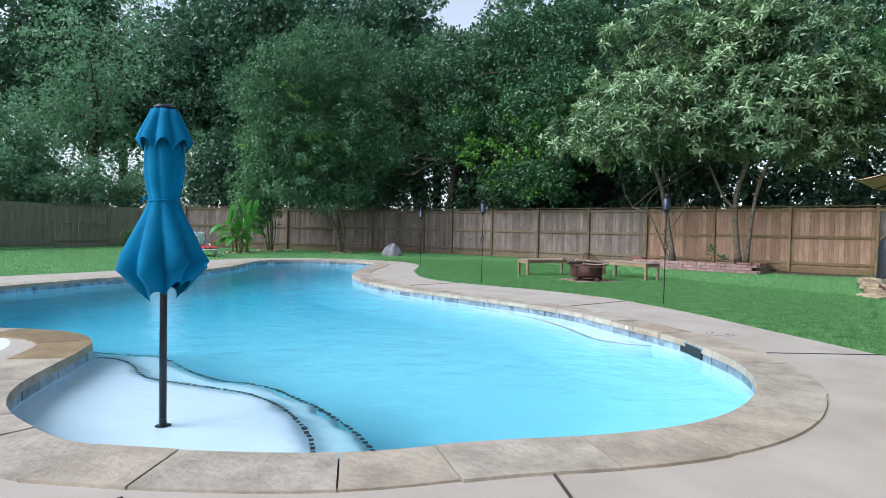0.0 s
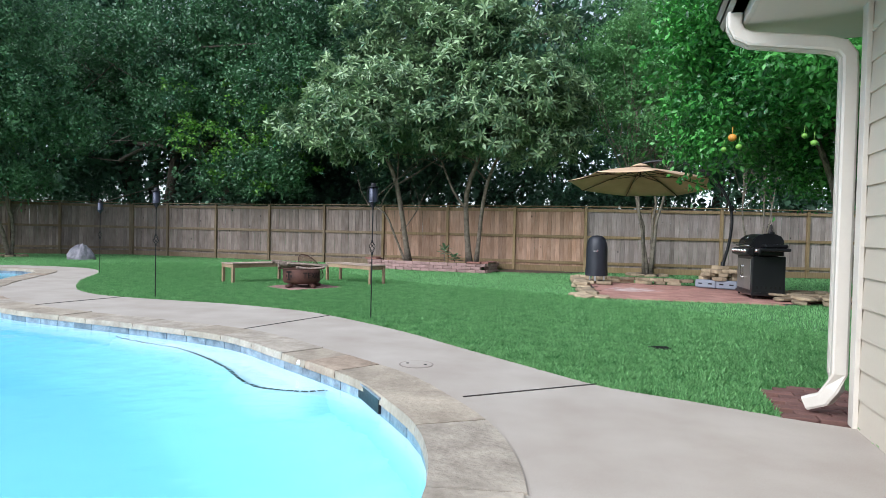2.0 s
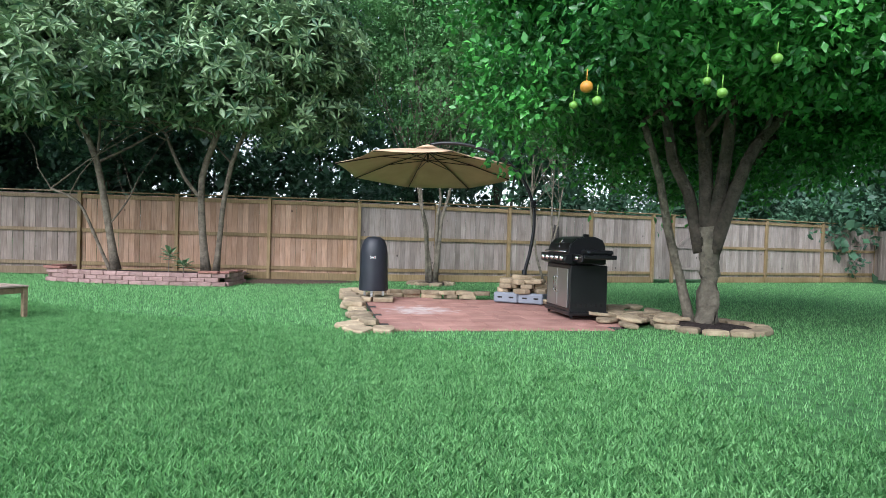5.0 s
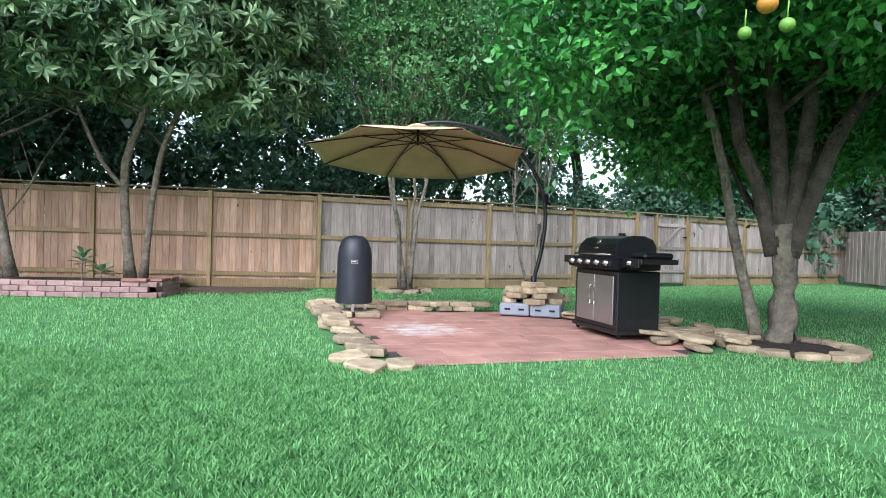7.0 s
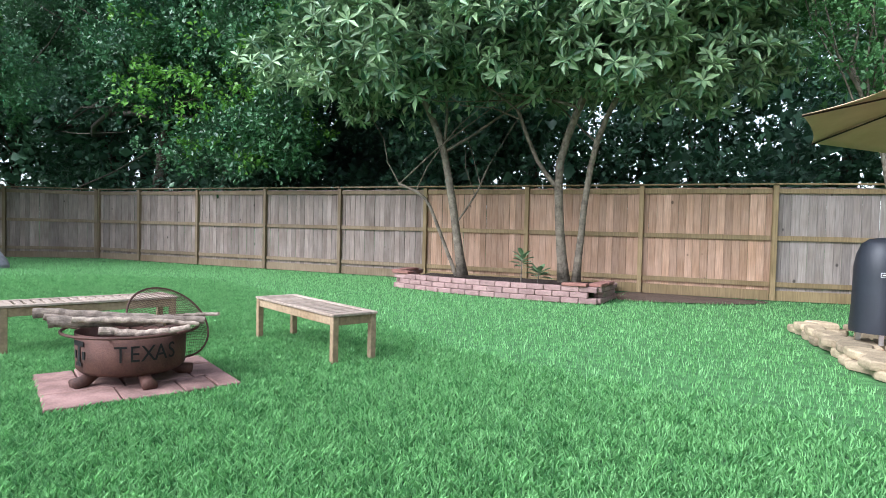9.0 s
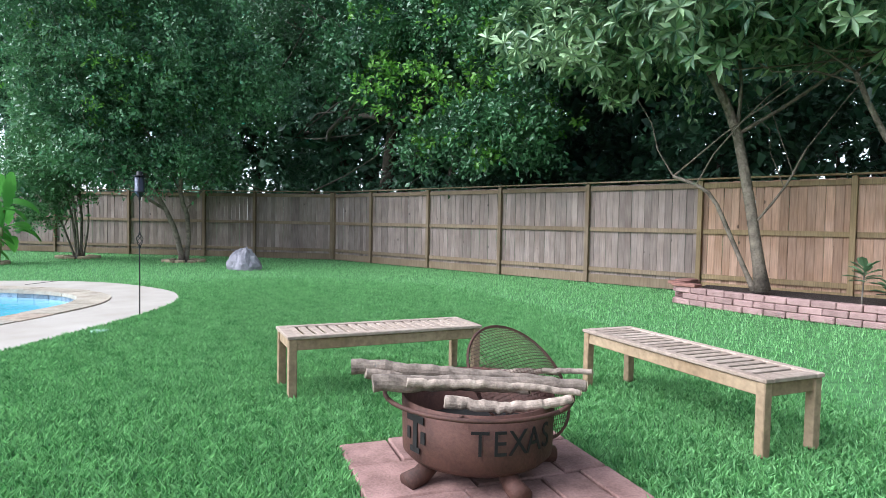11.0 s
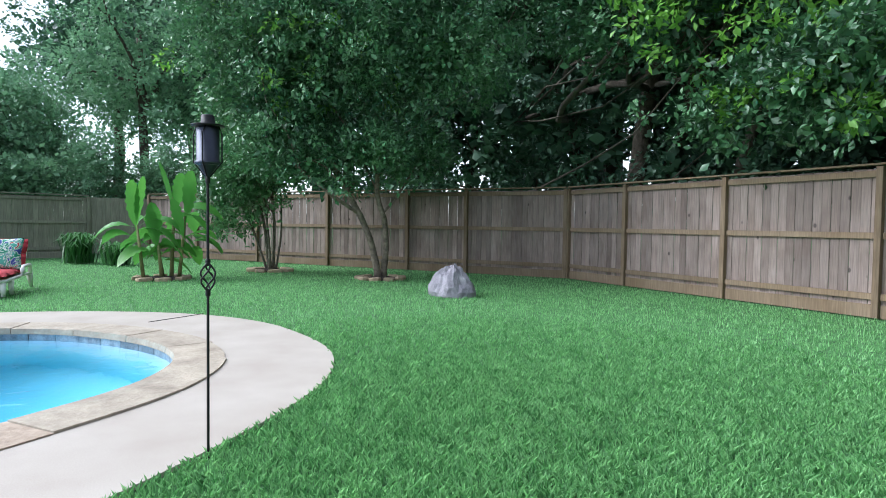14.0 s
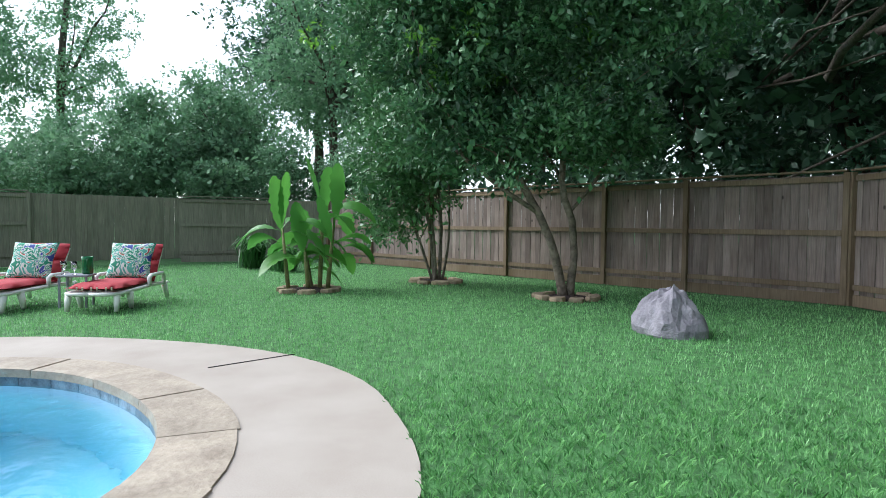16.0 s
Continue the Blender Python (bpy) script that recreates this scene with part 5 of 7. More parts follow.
def lounger():
    """Chaise: local +x is the foot end."""
    t = empty("sun_lounger", 0, 0, 0, 0, "white resin sun lounger with raised back on the lawn", "lounger", "sun loungers")
    for s in (-1, 1):
        bm = bmesh.new(); tube(bm, [(-0.75, s * 0.33, 0.31), (-0.2, s * 0.34, 0.33), (0.5, s * 0.34, 0.32), (0.95, s * 0.31, 0.30), (1.02, s * 0.2, 0.30), (1.03, 0, 0.30)], [0.035] * 6, 8); part("side_rail", bm, M_WHITE, t, "", True)
        bm = bmesh.new(); tube(bm, [(0.93, s * 0.30, 0.30), (0.97, s * 0.31, 0.0)], [0.045, 0.03], 8); part("leg", bm, M_WHITE, t, "", True)
        bm = bmesh.new(); tube(bm, [(0.62, s * 0.33, 0.31), (0.55, s * 0.33, 0.0)], [0.05, 0.03], 8); part("leg", bm, M_WHITE, t, "", True)
        bm = bmesh.new(); tube(bm, [(-0.62, s * 0.33, 0.32), (-0.75, s * 0.34, 0.0)], [0.05, 0.03], 8); part("leg", bm, M_WHITE, t, "", True)
        bm = bmesh.new(); tube(bm, [(0.02, s * 0.36, 0.33), (0.04, s * 0.37, 0.48), (-0.03, s * 0.37, 0.53), (-0.45, s * 0.37, 0.53), (-0.52, s * 0.37, 0.48), (-0.55, s * 0.36, 0.33)], [0.03, 0.032, 0.035, 0.035, 0.03, 0.03], 8); part("armrest", bm, M_WHITE, t, "", True)
    bm = bmesh.new()
    for k in range(9):
        box(bm, 0.9 - k * 0.14, 0, 0.33, 0.10, 0.64, 0.02, 0.004)
    part("seat_deck", bm, M_WHITE, t)
    bm = bmesh.new(); box(bm, 0.36, 0, 0, 0.76, 0.64, 0.03, 0.006, pose(-0.30, 0, 0.36, 0, 180 + 62, 0)); part("backrest", bm, M_WHITE, t)
    return t


def lounge_cushion():
    t = empty("lounger_cushion", 0, 0, 0, 0, "red lounger cushion with a striped edge lying on the lounger", "cushion", "lounger cushions")
    bm = bmesh.new(); cushion_bm(bm, 1.28, 0.66, 0.075, pose(0.38, 0, 0.40)); part("seat_pad", bm, M_RED, t, "", True)
    bm = bmesh.new(); cushion_bm(bm, 0.46, 0.66, 0.07, pose(-0.37, 0, 0.58, 0, 180 + 62, 0) @ pose(0, 0, 0.0)); part("back_pad", bm, M_RED, t, "", True)
    bm = bmesh.new(); cushion_bm(bm, 0.36, 0.66, 0.07, pose(-0.56, 0, 0.94, 0, 180 + 62, 0)); part("head_pad", bm, M_RED, t, "", True)
    for k in range(7):
        boxpart("stripe", M_STRIPE, t, (1.015, -0.27 + k * 0.09 + (0.02 if k % 2 else 0), 0.395), (0.012, 0.018, 0.06), 0.002)
    return t


def pillow():
    t = empty("throw_pillow", 0, 0, 0, 0, "square throw pillow with a tropical leaf print leaning on the cushion", "pillow", "throw pillows")
    bm = bmesh.new()
    n = 14
    f, g = [], []
    for i in range(n + 1):
        a, b = [], []
        for j in range(n + 1):
            u, v = 2 * i / n - 1, 2 * j / n - 1
            h = 0.085 * ((1 - u * u) * (1 - v * v)) ** 0.45
            k = 1 - 0.10 * (1 - abs(u * v))
            a.append(bm.verts.new((0.29 * u * k, 0.29 * v * k, h))); b.append(bm.verts.new((0.29 * u * k, 0.29 * v * k, -h)))
        f.append(a); g.append(b)
    for i in range(n):
        for j in range(n):
            bm.faces.new((f[i][j], f[i + 1][j], f[i + 1][j + 1], f[i][j + 1])); bm.faces.new((g[i][j], g[i][j + 1], g[i + 1][j + 1], g[i + 1][j]))
    bmesh.ops.remove_doubles(bm, verts=bm.verts, dist=0.0005)
    bmesh.ops.transform(bm, matrix=pose(0, 0, 0, 0, 64, 0), verts=bm.verts)
    part("cover", bm, M_TROPIC, t, "", True)
    return t


L1, C1, P1 = lounger(), lounge_cushion(), pillow()
for ob, off in ((L1, (0, 0, 0)), (C1, (0, 0, 0)), (P1, (-0.20, 0.02, 0.63))):
    low = Matrix.Diagonal((1.0, 1.06, 0.8, 1.0))
    m1 = pose(-21.75, 12.43, 0, 0, 0, -5)
    m2 = pose(-21.75, 11.03, 0, 0, 0, -6)
    o = pose(*off) @ Matrix.Diagonal((1.1, 1.15, 1.05, 1.0)) if ob is P1 else low
    copy_thing(ob, m2 @ o)
    ob.matrix_basis = m1 @ o


def side_table(x, y):
    t = empty("side_table", x, y, 0, 6, "small grey resin side table between the loungers", "table")
    bm = bmesh.new(); box(bm, 0, 0, 0.455, 0.42, 0.42, 0.03, 0.008); part("tabletop", bm, M_TABLE, t)
    for sx in (-1, 1):
        for sy in (-1, 1):
            boxpart("leg", M_TABLE, t, (sx * 0.17, sy * 0.17, 0.22), (0.03, 0.03, 0.44), 0.004)
    return t


side_table(-21.35, 11.93)


def goblet(x, y):
    t = empty("wine_glass", x, y, 0.472, 0, "clear stemmed drinking glass on the side table", "glass", "drinking glasses")
    bm = bmesh.new(); lathe(bm, [(0.034, 0), (0.034, 0.004), (0.006, 0.010), (0.005, 0.06), (0.03, 0.085), (0.042, 0.13), (0.038, 0.19), (0.036, 0.19), (0.039, 0.13), (0.027, 0.09), (0.0, 0.075)], 20)
    part("bowl", bm, M_GLASS, t, "", True)


goblet(-21.25, 11.80); goblet(-21.2, 11.96)
pt = empty("pitcher", -21.42, 12.05, 0.472, 0, "green glass pitcher with a handle on the side table", "pitcher")
bm = bmesh.new(); lathe(bm, [(0.065, 0), (0.075, 0.02), (0.075, 0.20), (0.082, 0.25), (0.078, 0.25), (0.07, 0.20), (0.07, 0.02), (0.0, 0.012)], 24); part("jug", bm, M_GREENPL, pt, "", True)
bm = bmesh.new(); tube(bm, [(0.07, 0.02, 0.22), (0.12, 0.04, 0.21), (0.125, 0.04, 0.10), (0.075, 0.02, 0.06)], 0.009, 8); part("handle", bm, M_GREENPL, pt, "", True)


# ---- planting ----
def stone_bm(rng, rx, ry, h, sides=9):
    """A flat fieldstone with a broken outline."""
    bm = bmesh.new()
    r = [1 + rng.uniform(-0.3, 0.2) for _ in range(sides)]
    rows = []
    for f, z in ((0.95, 0.0), (1.0, h * 0.3), (0.99, h * 0.8), (0.91, h)):
        rows.append([bm.verts.new((rx * f * r[k] * math.cos(2 * math.pi * k / sides), ry * f * r[k] * math.sin(2 * math.pi * k / sides), z + rng.uniform(-0.06, 0.06) * h)) for k in range(sides)])
    for a, b in zip(rows, rows[1:]):
        for k in range(sides):
            bm.faces.new((a[k], a[(k + 1) % sides], b[(k + 1) % sides], b[k]))
    bm.faces.new(rows[-1]); bm.faces.new(rows[0][::-1])
    return bm


_rs = random.Random(11)
STONES = []
for _k in range(7):
    _b = stone_bm(_rs, 1.0, _rs.uniform(0.62, 0.9), 1.0)
    _me = bpy.data.meshes.new("stone")
    _b.normal_update(); _b.to_mesh(_me); _b.free()
    _me.materials.append(M_STONE)
    STONES.append(_me)


def stone(parent, x, y, z, r, h, rz=None, tilt=3.0):
    ob = new("stone", STONES[_rs.randrange(7)])
    ob.parent = parent
    ob.matrix_basis = pose(x, y, z, _rs.uniform(-tilt, tilt), _rs.uniform(-tilt, tilt), _rs.uniform(0, 360) if rz is None else rz)
    ob.scale = (r, r, h)
    return ob


def ring(x, y, r, n, label, size=0.17, mulch=True, start=0.0, sweep=360):
    e = empty("stone_ring", x, y, 0, 0, label, "edging", "stone rings")
    for k in range(n):
        a = radians(start + sweep * k / n)
        stone(e, r * math.cos(a), r * math.sin(a), -0.02, size * _rs.uniform(0.85, 1.15), 0.075, math.degrees(a) + 90)
    if mulch:
        bm = bmesh.new()
        lathe(bm, [(r * 0.95, -0.02), (r * 0.8, 0.015), (r * 0.3, 0.045), (0.0, 0.05)], 28)
        for v in bm.verts:
            v.co.z += RNG.uniform(-0.008, 0.008)
        part("mulch", bm, M_MULCH, e, "dark bark mulch")
    return e


ring(-21.9, 19.55, 0.48, 9, "ring of tan flat stones round the small tree")
ring(-25.0, 17.73, 0.5, 9, "ring of tan flat stones round the shrub")
ring(0.37, 23.35, 0.55, 9, "mulch and flat stones round the crape myrtle")
ring(3.6, 24.0, 0.4, 6, "flat stones round the young crape myrtle", 0.15)
ring(-23.4, 15.08, 0.5, 8, "low stones round the banana clump", 0.16)
ring(4.15, 16.0, 0.72, 13, "ring of pale sandstone and mulch round the citrus trunk", 0.2)


def banana():
    t = empty("banana_plant", -23.4, 15.08, 0, 0, "clump of banana plants with broad bright leaves", "plant")
    stems = [((0.0, 0.35), 1.35, 0.042), ((-0.1, 0.2), 1.5, 0.045), ((0.1, 0.0), 1.0, 0.04), ((0.15, -0.35), 1.15, 0.04), ((-0.2, 0.05), 0.7, 0.035)]
    M_STEM = mat("banana_stem", (0.10, 0.14, 0.05), 0.6, var=0.4, scale=6, tint=(0.26, 0.24, 0.10))
    rr = random.Random(5)
    for (x, y), h, r in stems:
        lean = rr.uniform(0.05, 0.16) * (1 if y > 0.1 else -1)
        bm = bmesh.new(); tube(bm, [(x, y, 0), (x + lean * 0.5, y + lean * 0.6, h * 0.6), (x + lean, y + lean, h)], [r, r * 0.8, r * 0.5], 10); part("stem", bm, M_STEM, t, "", True)
        for k in range(8):
            a = 2 * math.pi * (k / 8) + rr.uniform(-0.5, 0.5)
            ln, w = rr.uniform(0.9, 1.3) * (0.66 + 0.28 * h), rr.uniform(0.28, 0.40)
            rise = rr.uniform(0.25, 1.05) if k % 7 else 1.3
            bm = bmesh.new()
            rows = []
            n = 14
            side_ = Vector((-math.sin(a), math.cos(a), 0))
            zb = h * rr.uniform(0.45, 1.0)
            tw = rr.choice((-1, 1)) * rr.uniform(0.1, 0.75)
            side_ = side_ * math.cos(tw) + Vector((0, 0, 1)) * math.sin(tw)
            for i in range(n + 1):
                s = i / n
                out = ln * s * (0.95 - 0.18 * s if k % 7 else 0.35)
                z = zb + ln * (rise * s * 0.8 - 0.66 * s * s * (1 if k % 7 else 0.2))
                c = Vector((x + lean + math.cos(a) * out, y + lean + math.sin(a) * out, z))
                ww = w * (0.04 if s < 0.18 else math.sin(math.pi * min(1.0, (s - 0.16) / 0.84)) ** 0.55 * 0.5 + 0.012)
                nick = 0.86 + 0.14 * math.sin(i * 2.9 + k)
                rows.append([bm.verts.new(c + side_ * ww * f * nick + Vector((0, 0, 0.16 * ww * (abs(f) * 2 - abs(f) ** 2 * 1.2) * 2.0))) for f in (-1, -0.5, 0, 0.5, 1)])
            for p, q in zip(rows, rows[1:]):
                for i in range(4):
                    bm.faces.new((p[i], p[i + 1], q[i + 1], q[i]))
            part("leaf", bm, L_BANANA, t, "", True)


banana()


def strap_plant(name, x, y, n, ln, material, label, w=0.022):
    t = empty(name, x, y, 0, 0, label, "plant")
    a = RNG.uniform(0, 2 * math.pi, n); out = RNG.uniform(0.3, 1.0, n) * ln * 0.75; h = RNG.uniform(0.6, 1.0, n) * ln
    b = np.stack([RNG.normal(0, 0.15, n), RNG.normal(0, 0.15, n), np.zeros(n)], 1)
    d = np.stack([np.cos(a), np.sin(a), np.zeros(n)], 1); s = np.stack([-np.sin(a), np.cos(a), np.zeros(n)], 1) * w
    up = np.array((0, 0, 1.0))
    m = b + d * out[:, None] * 0.45 + up * h[:, None] * 0.95
    e = b + d * out[:, None] + up * h[:, None] * 0.7
    v = np.stack([b - s, b + s, m + s, m - s, e], 1).reshape(-1, 3)
    i = np.arange(n)[:, None] * 5
    f = np.concatenate([i + (0, 1, 2), i + (0, 2, 3), i + (3, 2, 4)], 0)
    tagged(np_mesh("strap_foliage", v, f, material, t), kind="stuff")


L_STRAP = leaf_mat("strap_leaf", (0.03, 0.10, 0.03), (0.08, 0.22, 0.06), 0.4, 0.3)
strap_plant("strap_leaf_clump", -29.4, 13.2, 260, 0.95, L_STRAP, "dark strap-leaved clump by the fence corner")
strap_plant("strap_leaf_clump", -28.2, 14.2, 160, 0.7, L_STRAP, "smaller strap-leaved clump behind the banana")


def rock():
    bm = bmesh.new()
    bmesh.ops.create_icosphere(bm, subdivisions=4, radius=1.0)
    for v in bm.verts:
        p = v.co.copy()
        k = 1 + 0.20 * noise.noise(p * 1.3 + Vector((3, 1, 2))) + 0.12 * abs(noise.noise(p * 3.1)) + 0.05 * noise.noise(p * 7.0)
        z = max(p.z, -0.2)
        taper = 1.0 - 0.62 * max(0.0, z) ** 1.2
        v.co = Vector((p.x * k * 0.40 * taper, p.y * k * 0.36 * taper, (z + 0.2) * 0.50 * k))
        v.co.z += 0.05 * (1 if v.co.x * 3 + v.co.y > 0.05 else -0.2) * max(0, z)
    ob = part("garden_rock", bm, mat("grey_rock", (0.20, 0.19, 0.22), 0.9, var=0.3, scale=6, fine=40, bump=0.7, tint=(0.30, 0.28, 0.31), dist=0.02), None)
    ob.matrix_basis = pose(-18.5, 19.55, -0.04, 0, 0, 35)
    tagged(ob, "grey jagged artificial rock standing on the lawn", "rock")


rock()

# ---- raised bed ----
M_BLOCK = mat("pink_concrete_block", (0.31, 0.185, 0.17), 0.95, var=0.2, scale=7, fine=60, bump=0.8, tint=(0.36, 0.235, 0.22), rand=0.16, dist=0.02)
M_CAPRED = mat("red_cap_paver", (0.27, 0.125, 0.10), 0.9, var=0.25, scale=8, fine=80, bump=0.4, rand=0.1)
M_PAVER = mat("red_patio_paver", (0.30, 0.135, 0.105), 0.85, var=0.25, scale=2.2, fine=60, bump=0.35, tint=(0.42, 0.23, 0.19), rand=0.12)
_n, _l = M_PAVER.node_tree.nodes, M_PAVER.node_tree.links
_geo, _sub, _len, _rmp = _n.new("ShaderNodeNewGeometry"), _n.new("ShaderNodeVectorMath"), _n.new("ShaderNodeVectorMath"), _n.new("ShaderNodeMapRange")
_sub.operation, _len.operation = "SUBTRACT", "LENGTH"
_sub.inputs[1].default_value = (-0.1, 17.4, 0.0)
_rmp.inputs["From Min"].default_value, _rmp.inputs["From Max"].default_value, _rmp.inputs["To Min"].default_value, _rmp.inputs["To Max"].default_value = 0.3, 1.5, 0.55, -0.25
_st = _n.new("ShaderNodeTexNoise"); _st.inputs["Scale"].default_value = 5.0; _st.inputs["Detail"].default_value = 5.0
_mul = _n.new("ShaderNodeMath"); _mul.operation = "ADD"
_cut = _n.new("ShaderNodeMapRange"); _cut.inputs["From Min"].default_value, _cut.inputs["From Max"].default_value, _cut.inputs["To Max"].default_value = 0.85, 1.15, 0.75
_lime = _n.new("ShaderNodeMix"); _lime.data_type = "RGBA"; _lime.inputs[7].default_value = (0.62, 0.56, 0.54, 1)
_bs = _n["Principled BSDF"]
_l.new(_geo.outputs["Position"], _sub.inputs[0]); _l.new(_sub.outputs[0], _len.inputs[0]); _l.new(_len.outputs["Value"], _rmp.inputs["Value"])
_l.new(_geo.outputs["Position"], _st.inputs["Vector"]); _l.new(_rmp.outputs[0], _mul.inputs[0]); _l.new(_st.outputs["Fac"], _mul.inputs[1])
_l.new(_mul.outputs[0], _cut.inputs["Value"]); _l.new(_cut.outputs[0], _lime.inputs[0])
_l.new(_bs.inputs["Base Color"].links[0].from_socket, _lime.inputs[6]); _l.new(_lime.outputs[2], _bs.inputs["Base Color"])
M_WALK = mat("brown_brick", (0.17, 0.085, 0.07), 0.9, var=0.3, scale=6, fine=80, bump=0.5, rand=0.2)


def raised_bed():
    e = empty("raised_bed", 0, 0, 0, 0, "low raised bed of tumbled pink concrete blocks", "planter")
    front = smooth_loop([(-8.5, 21.75), (-7.4, 21.4), (-6.2, 21.22), (-5.2, 21.18), (-4.45, 21.22)], 0.05, False)
    right = np.array([(-4.4, 21.25), (-4.32, 22.4)])
    left = np.array([(-8.5, 21.75), (-8.75, 23.2)])
    bm = bmesh.new(); box(bm, 0, 0, 0.05, 0.292, 0.17, 0.094, 0.012)
    for v in bm.verts:
        v.co += Vector(noise.noise_vector(v.co * 9)) * 0.008
    first = None
    for run, shift in ((front, 0.0), (right, 0.1), (left, 0.1)):
        seg = np.linalg.norm(np.diff(run, axis=0), axis=1); s = np.concatenate([[0], np.cumsum(seg)])
        for c in range(3):
            at = 0.15 + (0.15 if c % 2 else 0.0) - c * 0.0
            while at < s[-1] + 0.02:
                p = (np.interp(at, s, run[:, 0]), np.interp(at, s, run[:, 1]))
                q = (np.interp(at + 0.05, s, run[:, 0]), np.interp(at + 0.05, s, run[:, 1]))
                o = (np.interp(at - 0.05, s, run[:, 0]), np.interp(at - 0.05, s, run[:, 1]))
                if first is None:
                    ob = part("block", bm, M_BLOCK, e); first = ob.data
                else:
                    ob = new("block", first); ob.parent = e
                ob.matrix_basis = pose(p[0], p[1] + 0.012 * c, -0.02 + c * 0.097, 0, 0, math.degrees(math.atan2(q[1] - o[1], q[0] - o[0])) + _rs.uniform(-2, 2))
                at += 0.3
    for x, y, a in ((-8.35, 21.72, -12), (-8.62, 22.15, 80), (-8.68, 22.6, 80), (-4.75, 21.22, 0), (-4.4, 21.45, 86), (-4.35, 21.9, 86)):
        ob = boxpart("cap_block", M_CAPRED, e, (0, 0, 0), (0.42, 0.22, 0.05), 0.008); ob.matrix_basis = pose(x, y, 0.30, 0, 0, a)
    soil = fill("soil", [[(-8.45, 21.85), (-7.4, 21.5), (-6.2, 21.32), (-4.5, 21.32), (-4.4, 22.5), (-4.4, 23.7), (-8.7, 23.7)]], 0.15, M_MULCH, 0, e)


raised_bed()


def seedling(x, y, h, n):
    t = empty("loquat_seedling", x, y, 0.15, 0, "small loquat seedling with long dark leaves in the raised bed", "plant", "loquat seedlings")
    bm = bmesh.new(); tube(bm, [(0, 0, 0), (0.02, 0, h)], 0.012, 6); part("stem", bm, M_BARK, t)
    for k in range(n):
        a, el = k * 2.4, 0.1 + 0.9 * k / n
        ln = 0.30
        d = Vector((math.cos(a) * math.cos(el), math.sin(a) * math.cos(el), math.sin(el))); s = d.cross(Vector((0, 0, 1))).normalized() * 0.055
        z = Vector((0.02, 0, h * (0.6 + 0.4 * k / n)))
        bm = bmesh.new()
        v = [bm.verts.new(p) for p in (z, z + d * ln * 0.35 + s, z + d * ln * 0.7 + s * 0.9 - Vector((0, 0, 0.02)), z + d * ln - Vector((0, 0, 0.07)), z + d * ln * 0.7 - s * 0.9 - Vector((0, 0, 0.02)), z + d * ln * 0.35 - s, z + d * ln * 0.5 - Vector((0, 0, 0.025)))]
        for i in range(6):
            bm.faces.new((v[i], v[(i + 1) % 6], v[6]))
        part("leaf", bm, L_LOQUAT, t)


seedling(-6.05, 22.3, 0.56, 16)
seedling(-5.72, 22.35, 0.26, 13)

# ---- fire pit and benches ----
M_RUST = mat("rusted_steel", (0.055, 0.025, 0.019), 0.7, 0.3, var=0.4, scale=6, fine=70, bump=0.3, tint=(0.105, 0.046, 0.033))
M_LOG = mat("split_log", (0.13, 0.092, 0.07), 0.9, var=0.45, scale=16, fine=90, bump=0.7, tint=(0.37, 0.29, 0.23), rand=0.3, dist=0.006)
M_LOGCUT = mat("sawn_log_end", (0.52, 0.42, 0.30), 0.85, var=0.2, scale=30, fine=120)
M_PITPAVER = mat("worn_red_paver", (0.17, 0.085, 0.068), 0.9, var=0.4, scale=5, fine=70, bump=0.5, tint=(0.32, 0.19, 0.165), rand=0.12)
M_TEAK = wood("bench_wood", (0.27, 0.18, 0.105), (0.36, 0.26, 0.165), 0.12, (25, 25, 25), knots=False)
M_TEAKTOP = wood("bench_slat_wood", (0.33, 0.25, 0.195), (0.46, 0.365, 0.30), 0.12, (25, 25, 25), knots=False)
M_CHAR = mat("charred_inside", (0.01, 0.009, 0.008), 0.95)


def text_part(name, text, size, depth, material, parent, m):
    cu = bpy.data.curves.new(name, "FONT")
    cu.body, cu.size, cu.extrude, cu.align_x, cu.align_y = text, size, depth, "CENTER", "CENTER"
    tmp = bpy.data.objects.new(name, cu)
    me = bpy.data.meshes.new_from_object(tmp)
    bpy.data.objects.remove(tmp)
    me.materials.append(material)
    ob = new(name, me)
    ob.parent = parent
    ob.matrix_basis = m
    return ob


PIT = (-6.52, 14.08)


